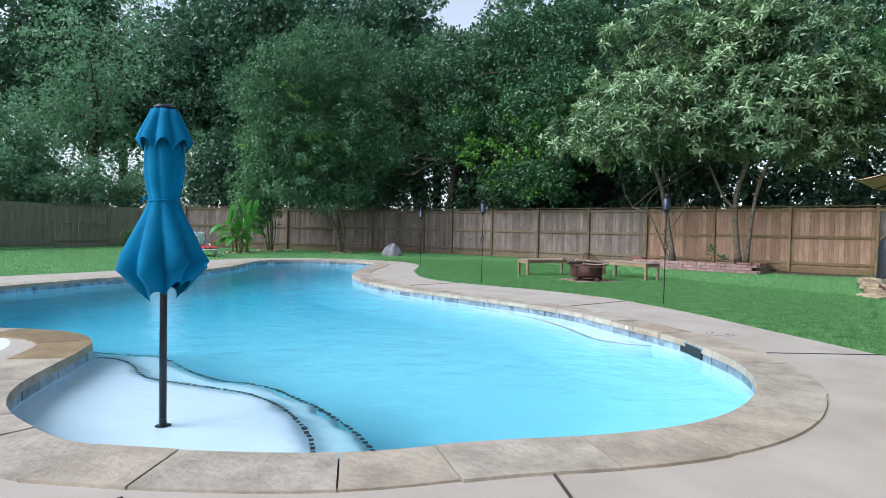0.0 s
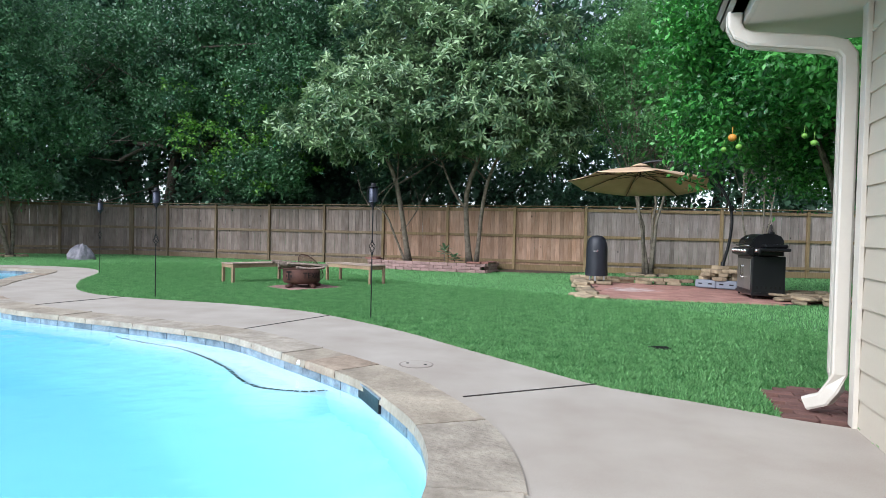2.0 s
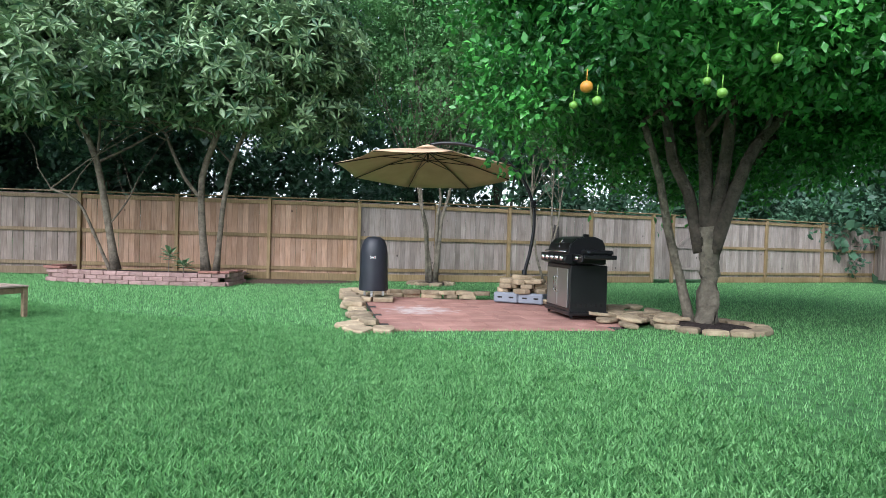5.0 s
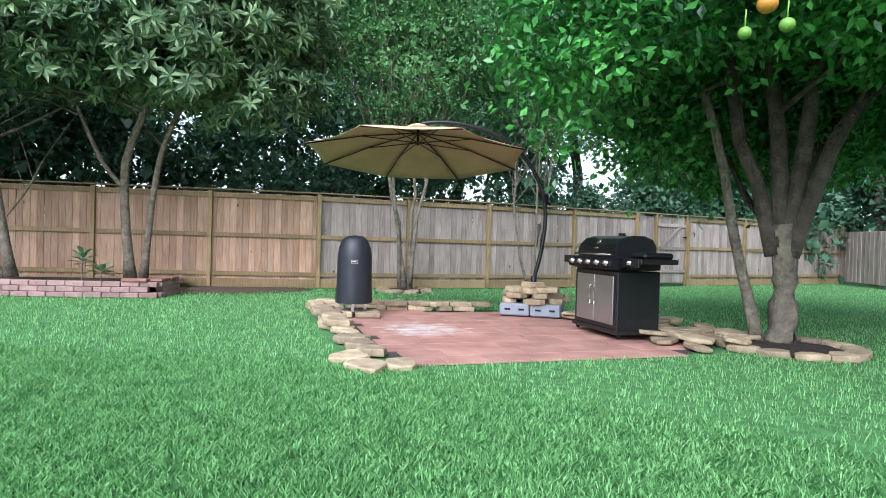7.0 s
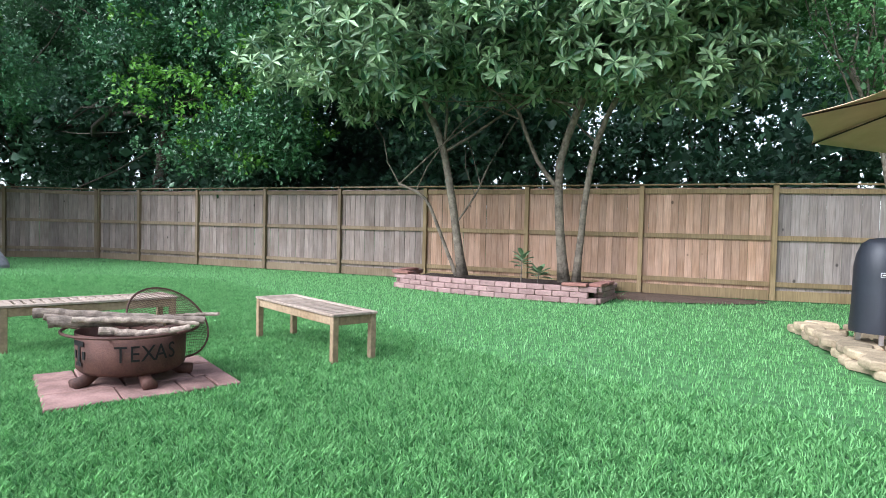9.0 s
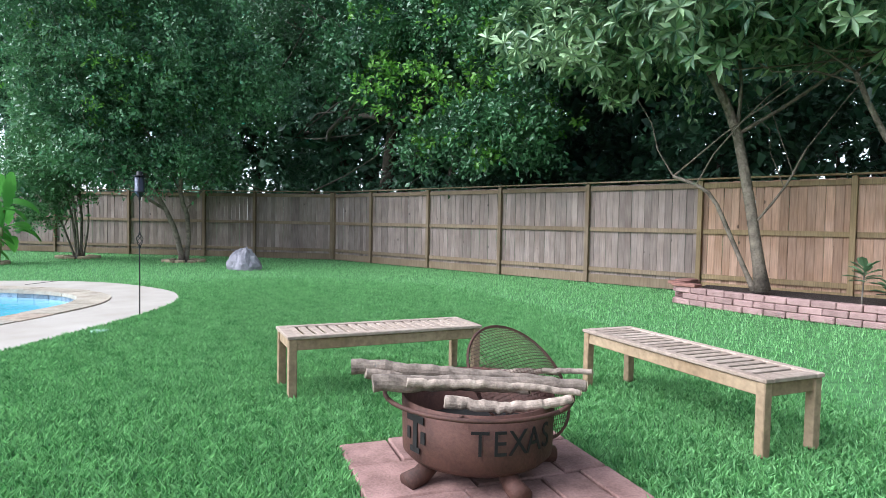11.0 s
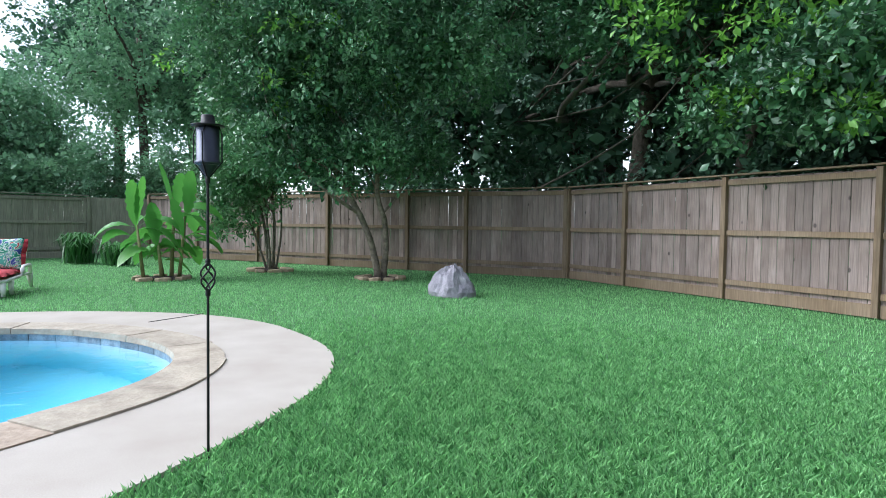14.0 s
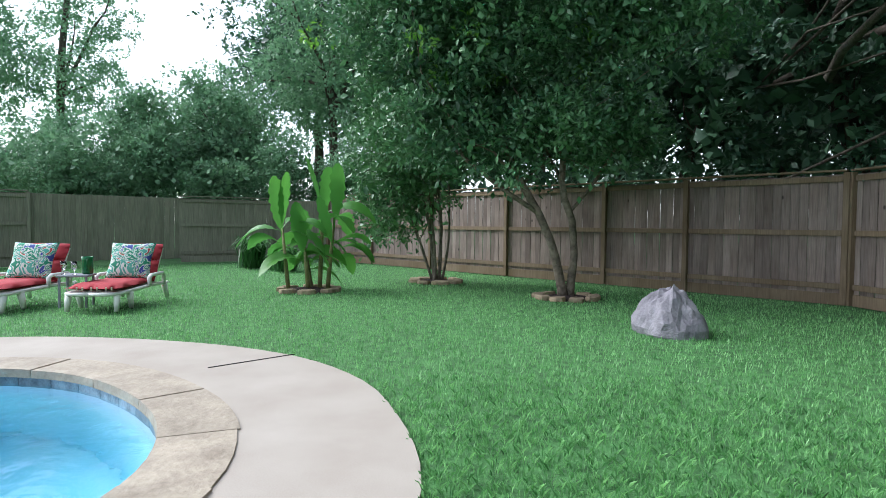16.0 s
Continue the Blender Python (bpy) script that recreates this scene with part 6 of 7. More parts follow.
def fire_pit():
    t = empty("fire_pit", *PIT, 0.0, 0, "rust-brown steel fire pit with cut-out lettering on three legs", "fire pit")
    bm = bmesh.new(); lathe(bm, [(0.0, 0.07), (0.27, 0.08), (0.34, 0.10), (0.368, 0.13), (0.375, 0.385), (0.368, 0.385), (0.36, 0.14), (0.33, 0.11), (0.0, 0.09)], 48); part("bowl", bm, M_RUST, t, "rust-brown steel drum", True)
    bm = bmesh.new(); lathe(bm, [(0.355, 0.20), (0.0, 0.21)], 32); part("ash_bed", bm, M_CHAR, t)
    bm = bmesh.new(); tube(bm, [(0.46 * math.cos(a), 0.46 * math.sin(a), 0.39) for a in np.linspace(0, 2 * math.pi, 41)], 0.011, 8); part("handle_ring", bm, M_RUST, t, "", True)
    for k in range(4):
        a = k * math.pi / 2 + 0.5
        bm = bmesh.new(); tube(bm, [(0.37 * math.cos(a), 0.37 * math.sin(a), 0.375), (0.46 * math.cos(a), 0.46 * math.sin(a), 0.39)], 0.010, 6); part("bracket", bm, M_RUST, t)
    for a in (-100, -22, 138, 60):
        a = radians(a)
        bm = bmesh.new(); tube(bm, [(0.24 * math.cos(a), 0.24 * math.sin(a), 0.12), (0.34 * math.cos(a), 0.34 * math.sin(a), 0.05), (0.42 * math.cos(a), 0.42 * math.sin(a), 0.03)], [0.045, 0.045, 0.05], 14); part("leg", bm, M_RUST, t, "", True)
    for k, ch in enumerate("TEXAS"):
        a = -22 + (k - 2) * 13.5
        text_part("cut_out_letter", ch, 0.19, 0.0015, M_CHAR, t, pose(0.3755 * math.cos(radians(a)), 0.3755 * math.sin(radians(a)), 0.255, 90, 0, a + 90) @ Matrix.Diagonal((0.74, 0.85, 1, 1)))
    # the emblem: plain cut-out bars
    for dx, z, w, h in ((0, 0.325, 0.14, 0.035), (0, 0.255, 0.035, 0.15), (-0.055, 0.245, 0.03, 0.055), (0.055, 0.245, 0.03, 0.055), (0, 0.18, 0.08, 0.025)):
        a = -100 + math.degrees(dx / 0.376)
        ob = boxpart("cut_out_bar", M_CHAR, t, (0, 0, 0), (w * 0.9, 0.004, h), 0); ob.matrix_basis = pose(0.376 * math.cos(radians(a)), 0.376 * math.sin(radians(a)), z, 0, 0, a + 90)
    g = empty("fire_pit_pavers", *PIT, 0, 0, "square of worn red concrete pavers under the fire pit", "paving")
    u, v = Vector((0.98, -0.52, 0)), Vector((0.53, 1.13, 0))
    o = Vector((-7.24 - PIT[0], 13.78 - PIT[1], 0))
    # two wide courses and a narrow one, laid unevenly
    for i, (u0, u1) in enumerate(((0.0, 0.30), (0.30, 0.66), (0.66, 1.0))):
        cuts = ((0.0, 0.22, 0.5, 0.78, 1.0), (0.0, 0.42, 0.80, 1.0), (0.0, 0.36, 0.68, 0.86, 1.0))[i]
        for v0, v1 in zip(cuts, cuts[1:]):
            c = o + u * ((u0 + u1) / 2) + v * ((v0 + v1) / 2)
            bm = bmesh.new(); box(bm, 0, 0, 0, u.length * (u1 - u0) - 0.012, v.length * (v1 - v0) - 0.012, 0.05, 0.007)
            ob = part("paver", bm, M_PITPAVER, g)
            ob.matrix_basis = pose(c.x, c.y, -0.012 + _rs.uniform(-0.004, 0.004), _rs.uniform(-0.4, 0.4), _rs.uniform(-0.4, 0.4), math.degrees(math.atan2(u.y, u.x)) + _rs.uniform(-0.8, 0.8))
    # firewood across the rim
    vd = Vector((0.66, 0.745, 0))
    fr = Vector((0.745, -0.66, 0))
    logs = [(-0.62, 0.04, 0.53, 0.38, 0.02, 0.44, 0.030), (-0.52, 0.14, 0.47, 0.50, 0.12, 0.445, 0.034), (-0.44, -0.02, 0.43, 0.22, 0.14, 0.43, 0.022), (-0.30, -0.12, 0.42, 0.38, 0.0, 0.42, 0.021),
            (-0.36, 0.22, 0.49, 0.46, 0.18, 0.43, 0.018), (-0.1, -0.2, 0.41, 0.62, -0.1, 0.46, 0.016), (-0.55, 0.08, 0.50, 0.1, -0.1, 0.42, 0.02), (-0.2, 0.26, 0.42, 0.40, 0.24, 0.42, 0.024)]
    for a0, b0, z0, a1, b1, z1, r in logs:
        p0, p1 = vd * a0 + fr * b0, vd * a1 + fr * b1
        lg = empty("firewood_log", PIT[0] + p0.x, PIT[1] + p0.y, z0, 0, "bare grey-brown firewood branch lying across the fire pit", "log", "firewood")
        bm = bmesh.new()
        bow = RNG.normal(0, 0.014, 3)
        pts = [np.array((p1.x - p0.x, p1.y - p0.y, z1 - z0)) * s + bow * math.sin(math.pi * s) + RNG.normal(0, 0.0025, 3) for s in np.linspace(0, 1, 26)]
        skin = tube(bm, pts, [r * (1.2 - 0.35 * k / 25) * RNG.uniform(0.93, 1.07) for k in range(26)], 14)
        for q in skin:
            q.co += Vector(noise.noise_vector(q.co * 30)) * r * 0.07
        part("bark", bm, M_LOG, lg)
        axis = Vector(pts[-1] - pts[-2]).normalized()
        bm = bmesh.new(); bmesh.ops.create_circle(bm, cap_ends=True, segments=14, radius=r * 0.80)
        ob = part("sawn_end", bm, M_LOGCUT, lg, "pale sawn end"); ob.matrix_basis = Matrix.Translation(Vector(pts[-1]) + axis * (r * 0.2 + 0.002)) @ axis.to_track_quat("Z", "Y").to_matrix().to_4x4()
    # spark screen leaning behind
    sc = empty("spark_screen", PIT[0] + 0.04, PIT[1] + 0.30, 0.40, 0, "rusty round mesh spark screen leaning on the fire pit", "spark screen")
    m = pose(0, 0, 0, 0, 0, -5) @ pose(0, 0, 0, 0, 50, 0)
    bm = bmesh.new(); tube(bm, [m @ Vector((0.33 * math.cos(a), 0.33 * math.sin(a), 0)) for a in np.linspace(0, 2 * math.pi, 41)], 0.008, 6); part("rim", bm, M_RUST, sc)
    bm = bmesh.new()
    for k in range(-16, 17):
        x = k * 0.02
        w = math.sqrt(max(0, 0.33 ** 2 - x * x))
        for sw in (0, 1):
            q = [(x, -w + 2 * w * s, 0.11 * (1 - (x * x + (-w + 2 * w * s) ** 2) / 0.11)) for s in np.linspace(0, 1, 7)]
            q = [(b, a, c) for a, b, c in q] if sw else q
            tube(bm, [m @ Vector(p) for p in q], 0.0016, 4, False)
    tagged(part("wire_mesh", bm, M_RUST, sc), kind="stuff")


fire_pit()


def bench(x, y, rz, ln, label):
    t = empty("garden_bench", x, y, 0, rz, label, "bench", "benches round the fire pit")
    w, h = 0.46, 0.43
    for s in (-1, 1):
        boxpart("long_rail", M_TEAK, t, (0, s * (w / 2 - 0.03), h - 0.065), (ln - 0.10, 0.028, 0.075), 0.004)
        boxpart("top_frame", M_TEAKTOP, t, (0, s * (w / 2 - 0.03), h - 0.012), (ln, 0.06, 0.024), 0.004)
        boxpart("end_rail", M_TEAK, t, (s * (ln / 2 - 0.035), 0, h - 0.065), (0.028, w - 0.12, 0.075), 0.004)
        boxpart("end_frame", M_TEAKTOP, t, (s * (ln / 2 - 0.035), 0, h - 0.0115), (0.07, w - 0.122, 0.024), 0.004)
        for q in (-1, 1):
            bm = bmesh.new(); box(bm, 0, 0, (h - 0.024) / 2, 0.058, 0.058, h - 0.024, 0.005)
            ob = part("leg", bm, M_TEAK, t); ob.matrix_basis = pose(q * (ln / 2 - 0.04), s * (w / 2 - 0.035), 0)
    n = 18
    bm = bmesh.new(); box(bm, 0, 0, h - 0.014, 0.052, w - 0.125, 0.018, 0.003)
    first = None
    for k in range(n):
        xx = -ln / 2 + 0.10 + (ln - 0.20) * k / (n - 1)
        if first is None:
            ob = part("slat", bm, M_TEAKTOP, t); first = ob.data
        else:
            ob = new("slat", first); ob.parent = t
        ob.matrix_basis = pose(xx, 0, 0)
    return t


bench(-8.09, 14.84, 67.5, 1.50, "weathered teak slatted bench beside the fire pit")
bench(-6.15, 15.78, -24.5, 1.60, "teak slatted bench turned towards the fire pit")

# ---- grill patio ----


def patio():
    e = empty("patio", 0, 0, 0, 0, "red stamped paver patio for the grill", "patio", kind="structure")
    loop = np.array([(-1.25, 19.55), (-0.62, 15.15), (2.5, 15.55), (3.3, 16.3), (3.45, 17.9), (3.0, 19.1), (1.4, 19.4)])
    fill("bed", [loop], -0.02, M_JOINT, 0.1, e)
    ang = math.degrees(math.atan2(0.4, 3.1))
    m = pose(-0.62, 15.15, 0, 0, 0, ang)
    mi = m.inverted()
    for i in range(-3, 12):
        for j in range(-2, 14):
            w, h = 0.46, 0.36
            ox = (i + (0.25 if j % 3 == 1 else 0)) * w
            cs = [(ox + a, j * h + b) for a, b in ((0.004, 0.004), (w - 0.004, 0.004), (w - 0.004, h - 0.004), (0.004, h - 0.004))]
            ws = [m @ Vector((*c, 0)) for c in cs]
            cx, cy = sum(p.x for p in ws) / 4, sum(p.y for p in ws) / 4
            if not inside(np.array([cx]), np.array([cy]), loop)[0]:
                continue
            z = -0.002 + _rs.uniform(-0.003, 0.003)
            bm = bmesh.new()
            box(bm, 0, 0, 0, w - 0.008, h - 0.008, 0.03, 0.004)
            ob = part("paver", bm, M_PAVER, e)
            ob.matrix_basis = pose(cx, cy, z - 0.015, 0, 0, ang)
    s = empty("patio_edging", 0, 0, 0, 0, "low dry-stacked sandstone edging round the patio", "edging")
    runs = [[(-1.55, 19.75), (-1.15, 17.2), (-0.78, 15.3)], [(-1.6, 19.8), (0.0, 19.62), (1.35, 19.55)]]
    for k, run in enumerate(runs):
        line = smooth_loop(run, 0.1, False)
        seg = np.linalg.norm(np.diff(line, axis=0), axis=1); q = np.concatenate([[0], np.cumsum(seg)])
        for course in range(2):
            at = 0.1 + course * 0.17
            while at < q[-1]:
                x, y = np.interp(at, q, line[:, 0]), np.interp(at, q, line[:, 1])
                if course == 1 and k == 0 and y < 17.3:
                    break
                stone(s, x + _rs.uniform(-0.03, 0.03), y + _rs.uniform(-0.03, 0.03), -0.01 + course * 0.075, _rs.uniform(0.17, 0.25), 0.08, (_rs.uniform(-15, 15) + (0 if k else 95)), 2)
                at += _rs.uniform(0.30, 0.42)
    for x, y in ((-0.95, 15.05), (-0.62, 15.1), (-1.1, 15.5)):
        stone(s, x, y, -0.02, 0.22, 0.06)
    p = empty("flagstone_pile", 3.1, 16.8, 0, 0, "scattered pile of flat sandstone by the grill", "stones")
    for k in range(46):
        stone(p, _rs.uniform(-0.5, 0.75), _rs.uniform(-1.0, 1.0), _rs.uniform(0, 0.09), _rs.uniform(0.12, 0.24), 0.05, None, 6)
    p2 = empty("flagstone_pile", 2.75, 18.6, 0, 0, "small pile of grey flat stones behind the grill", "stones")
    for k in range(12):
        stone(p2, _rs.uniform(-0.4, 0.35), _rs.uniform(-0.25, 0.25), 0.03 * (k // 3), _rs.uniform(0.14, 0.22), 0.04, None, 4)


patio()

M_COVER = mat("black_vinyl_cover", (0.016, 0.018, 0.026), 0.5, var=0.25, scale=4, fine=90, bump=0.15)


def smoker(x, y):
    t = empty("covered_smoker", x, y, 0.08, 0, "upright smoker under a dark fitted vinyl cover", "smoker")
    bm = bmesh.new(); n = 40; rings = []
    for i, (r, z) in enumerate([(0.272, 0.12), (0.276, 0.16), (0.262, 0.40), (0.258, 0.70), (0.256, 0.82), (0.235, 0.95), (0.19, 1.06), (0.12, 1.115), (0.0, 1.13)]):
        rings.append([bm.verts.new((r * (1 + 0.018 * math.sin(7 * a + z * 3) * (1 - z / 1.3)) * math.cos(a), r * (1 + 0.018 * math.sin(7 * a + z * 3) * (1 - z / 1.3)) * math.sin(a), z)) for a in np.linspace(0, 2 * math.pi, n, endpoint=False)])
    for a, b in zip(rings, rings[1:]):
        for k in range(n):
            bm.faces.new((a[k], a[(k + 1) % n], b[(k + 1) % n], b[k]))
    bmesh.ops.remove_doubles(bm, verts=rings[-1], dist=0.001)
    part("cover", bm, M_COVER, t, "dark blue-black vinyl cover", True)
    for k in range(3):
        a = radians(-95 + k * 120)
        boxpart("leg", mat("aluminium", (0.6, 0.6, 0.6), 0.3, 0.9) if k == 0 else bpy.data.materials["aluminium"], t, (0.2 * math.cos(a), 0.2 * math.sin(a), 0.06), (0.045, 0.02, 0.12), 0.003)
    a = radians(-92)
    for k, (w, h, c, d) in enumerate(((0.10, 0.05, (0.55, 0.55, 0.55), 0.0), (0.09, 0.04, (0.02, 0.02, 0.025), 0.002), (0.055, 0.012, (0.6, 0.6, 0.6), 0.004), (0.014, 0.016, (0.5, 0.03, 0.03), 0.004))):
        ob = boxpart("label_patch", mat("patch_%d" % k, c, 0.6, var=0.02, bump=0.0), t, (0, 0, 0), (w, 0.004, h), 0)
        ob.matrix_basis = pose((0.258 + d) * math.cos(a) + (0.034 if k == 3 else -0.008 if k == 2 else 0), (0.259 + d) * math.sin(a), 0.74, 0, 0, math.degrees(a) + 90)
    b = empty("smoker_base", x, y, 0, 0, "flat brick stand under the smoker", "stand")
    for i in range(2):
        for j in range(3):
            ob = boxpart("brick", M_STONE, b, (0, 0, 0), (0.36, 0.22, 0.07), 0.008); ob.matrix_basis = pose(-0.2 + i * 0.4, -0.24 + j * 0.24, 0.045, 0, 0, _rs.uniform(-3, 3))


smoker(-0.95, 18.75)

M_ENAMEL = mat("black_enamel", (0.014, 0.014, 0.016), 0.3, 0.2, var=0.25, scale=5, fine=90, bump=0.05)
M_STEEL = mat("brushed_steel", (0.45, 0.45, 0.45), 0.35, 0.9, var=0.12, scale=3, fine=120, bump=0.05)
M_CHROME = mat("chrome", (0.75, 0.75, 0.75), 0.12, 1.0, var=0.05, bump=0.0)


def grill():
    """Front towards local -y; width along x."""
    t = empty("gas_grill", 2.42, 17.02, 0.02, -84, "black gas grill with steel cabinet doors and closed hood", "grill")
    boxpart("cabinet", M_ENAMEL, t, (0, 0, 0.44), (1.0, 0.58, 0.70), 0.012)
    boxpart("base", M_ENAMEL, t, (0, 0, 0.075), (1.06, 0.62, 0.06), 0.01)
    for s in (-1, 1):
        d = boxpart("cabinet_door", M_STEEL, t, (s * 0.215, -0.298, 0.44), (0.42, 0.018, 0.58), 0.006, label="brushed steel cabinet door")
        bm = bmesh.new(); tube(bm, [(s * 0.05, -0.305, 0.60), (s * 0.05, -0.345, 0.59), (s * 0.05, -0.345, 0.37), (s * 0.05, -0.305, 0.36)], 0.011, 8); part("door_handle", bm, M_CHROME, d, "chrome bar handle", True)
    bm = bmesh.new()
    v = [bm.verts.new(p) for p in ((-0.52, -0.28, 0.79), (0.52, -0.28, 0.79), (0.52, -0.40, 0.83), (-0.52, -0.40, 0.83), (-0.52, -0.28, 0.95), (0.52, -0.28, 0.95), (0.52, -0.37, 0.94), (-0.52, -0.37, 0.94))]
    for f in ((0, 1, 2, 3), (3, 2, 6, 7), (7, 6, 5, 4), (0, 3, 7, 4), (1, 5, 6, 2), (4, 5, 1, 0)):
        bm.faces.new([v[k] for k in f])
    bmesh.ops.bevel(bm, geom=bm.edges[:], offset=0.008, segments=2, affect="EDGES")
    part("control_panel", bm, M_ENAMEL, t)
    for k in range(5):
        kb = bmesh.new(); lathe(kb, [(0.038, 0), (0.038, 0.012), (0.028, 0.018), (0.026, 0.045), (0.0, 0.048)], 18)
        ob = part("control_knob", kb, M_CHROME, t, "chrome control knob", True); ob.matrix_basis = pose(-0.40 + k * 0.2, -0.388, 0.885, 75, 0, 0)
    boxpart("firebox", M_ENAMEL, t, (0, 0, 0.88), (0.92, 0.54, 0.16), 0.015)
    # hood: a quarter-barrel
    bm = bmesh.new()
    prof = [(-0.30, 0.95), (-0.305, 1.02), (-0.27, 1.11), (-0.19, 1.18), (-0.07, 1.215), (0.10, 1.215), (0.22, 1.17), (0.27, 1.08), (0.27, 0.95)]
    a = [bm.verts.new((-0.44, y, z)) for y, z in prof]; b = [bm.verts.new((0.44, y, z)) for y, z in prof]
    for k in range(len(prof) - 1):
        bm.faces.new((a[k], b[k], b[k + 1], a[k + 1]))
    bm.faces.new(a[::-1]); bm.faces.new(b)
    bmesh.ops.bevel(bm, geom=[e for e in bm.edges if len(e.link_faces) == 2 and abs(e.verts[0].co.x - e.verts[1].co.x) < 0.01], offset=0.012, segments=2, affect="EDGES")
    hood = part("hood", bm, M_ENAMEL, t, "black curved closed hood")
    bm = bmesh.new(); tube(bm, [(-0.40, -0.30, 0.99), (-0.40, -0.365, 0.985), (0.40, -0.365, 0.985), (0.40, -0.30, 0.99)], 0.013, 10); part("hood_handle", bm, M_CHROME, hood, "chrome hood handle", True)
    bm = bmesh.new(); lathe(bm, [(0.045, 0), (0.045, 0.012), (0.038, 0.014), (0, 0.014)], 20); ob = part("thermometer", bm, M_CHROME, hood, "round chrome thermometer", True); ob.matrix_basis = pose(0, -0.25, 1.14, 52, 0, 0)
    boxpart("emblem", M_CHROME, hood, (0, 0, 0), (0.10, 0.008, 0.02), 0.002, pose(0, -0.298, 1.06, -15, 0, 0))
    for s in (-1, 1):
        sh = boxpart("side_shelf", M_ENAMEL, t, (s * 0.70, 0.0, 0.92), (0.36, 0.50, 0.06), 0.012)
        boxpart("shelf_lip", M_ENAMEL, sh, (s * 0.70, -0.262, 0.90), (0.34, 0.022, 0.10), 0.006)
        boxpart("shelf_bracket", M_ENAMEL, sh, (s * 0.57, 0, 0.85), (0.10, 0.40, 0.07), 0.006)
    br = boxpart("side_burner_lid", M_ENAMEL, t, (0.70, 0.02, 0.985), (0.28, 0.40, 0.07), 0.025)
    kb = bmesh.new(); lathe(kb, [(0.034, 0), (0.034, 0.012), (0.025, 0.018), (0.023, 0.04), (0.0, 0.043)], 16); ob = part("burner_knob", kb, M_CHROME, br, "chrome burner knob", True); ob.matrix_basis = pose(0.70, -0.272, 0.90, 90, 0, 0)
    for sx in (-1, 1):
        for sy in (-1, 1):
            bm = bmesh.new(); lathe(bm, [(0.0, -0.016), (0.03, -0.016), (0.032, 0), (0.03, 0.016), (0.0, 0.016)], 16); ob = part("caster", bm, M_IRON, t, "black caster wheel", True); ob.matrix_basis = pose(sx * 0.47, sy * 0.25, 0.032, 90, 0, 0)
    for side_ in (-1, 1):
        for k in range(6):
            boxpart("vent_slot", M_CHAR, t, (0, 0, 0), (0.006, 0.035, 0.05), 0, pose(side_ * 0.5005, -0.2 + k * 0.08, 0.20))
    # gas bottle tube
    bm = bmesh.new(); lathe(bm, [(0.05, 1.0), (0.05, 1.26), (0.0, 1.262)], 14, (-0.36, 0.30)); part("flue", bm, M_ENAMEL, t, "", True)
    t.scale = (1.05, 1.05, 1.05)


grill()

M_TAN = mat("tan_canvas", (0.52, 0.35, 0.22), 0.85, var=0.10, scale=3, fine=160, bump=0.1, tint=(0.58, 0.41, 0.27), dist=0.002)
M_TRAY = mat("grey_plastic", (0.25, 0.27, 0.32), 0.6, var=0.12, scale=5, bump=0.05)
M_BRONZE = mat("bronze_metal", (0.045, 0.03, 0.025), 0.45, 0.6, var=0.2, bump=0.0)


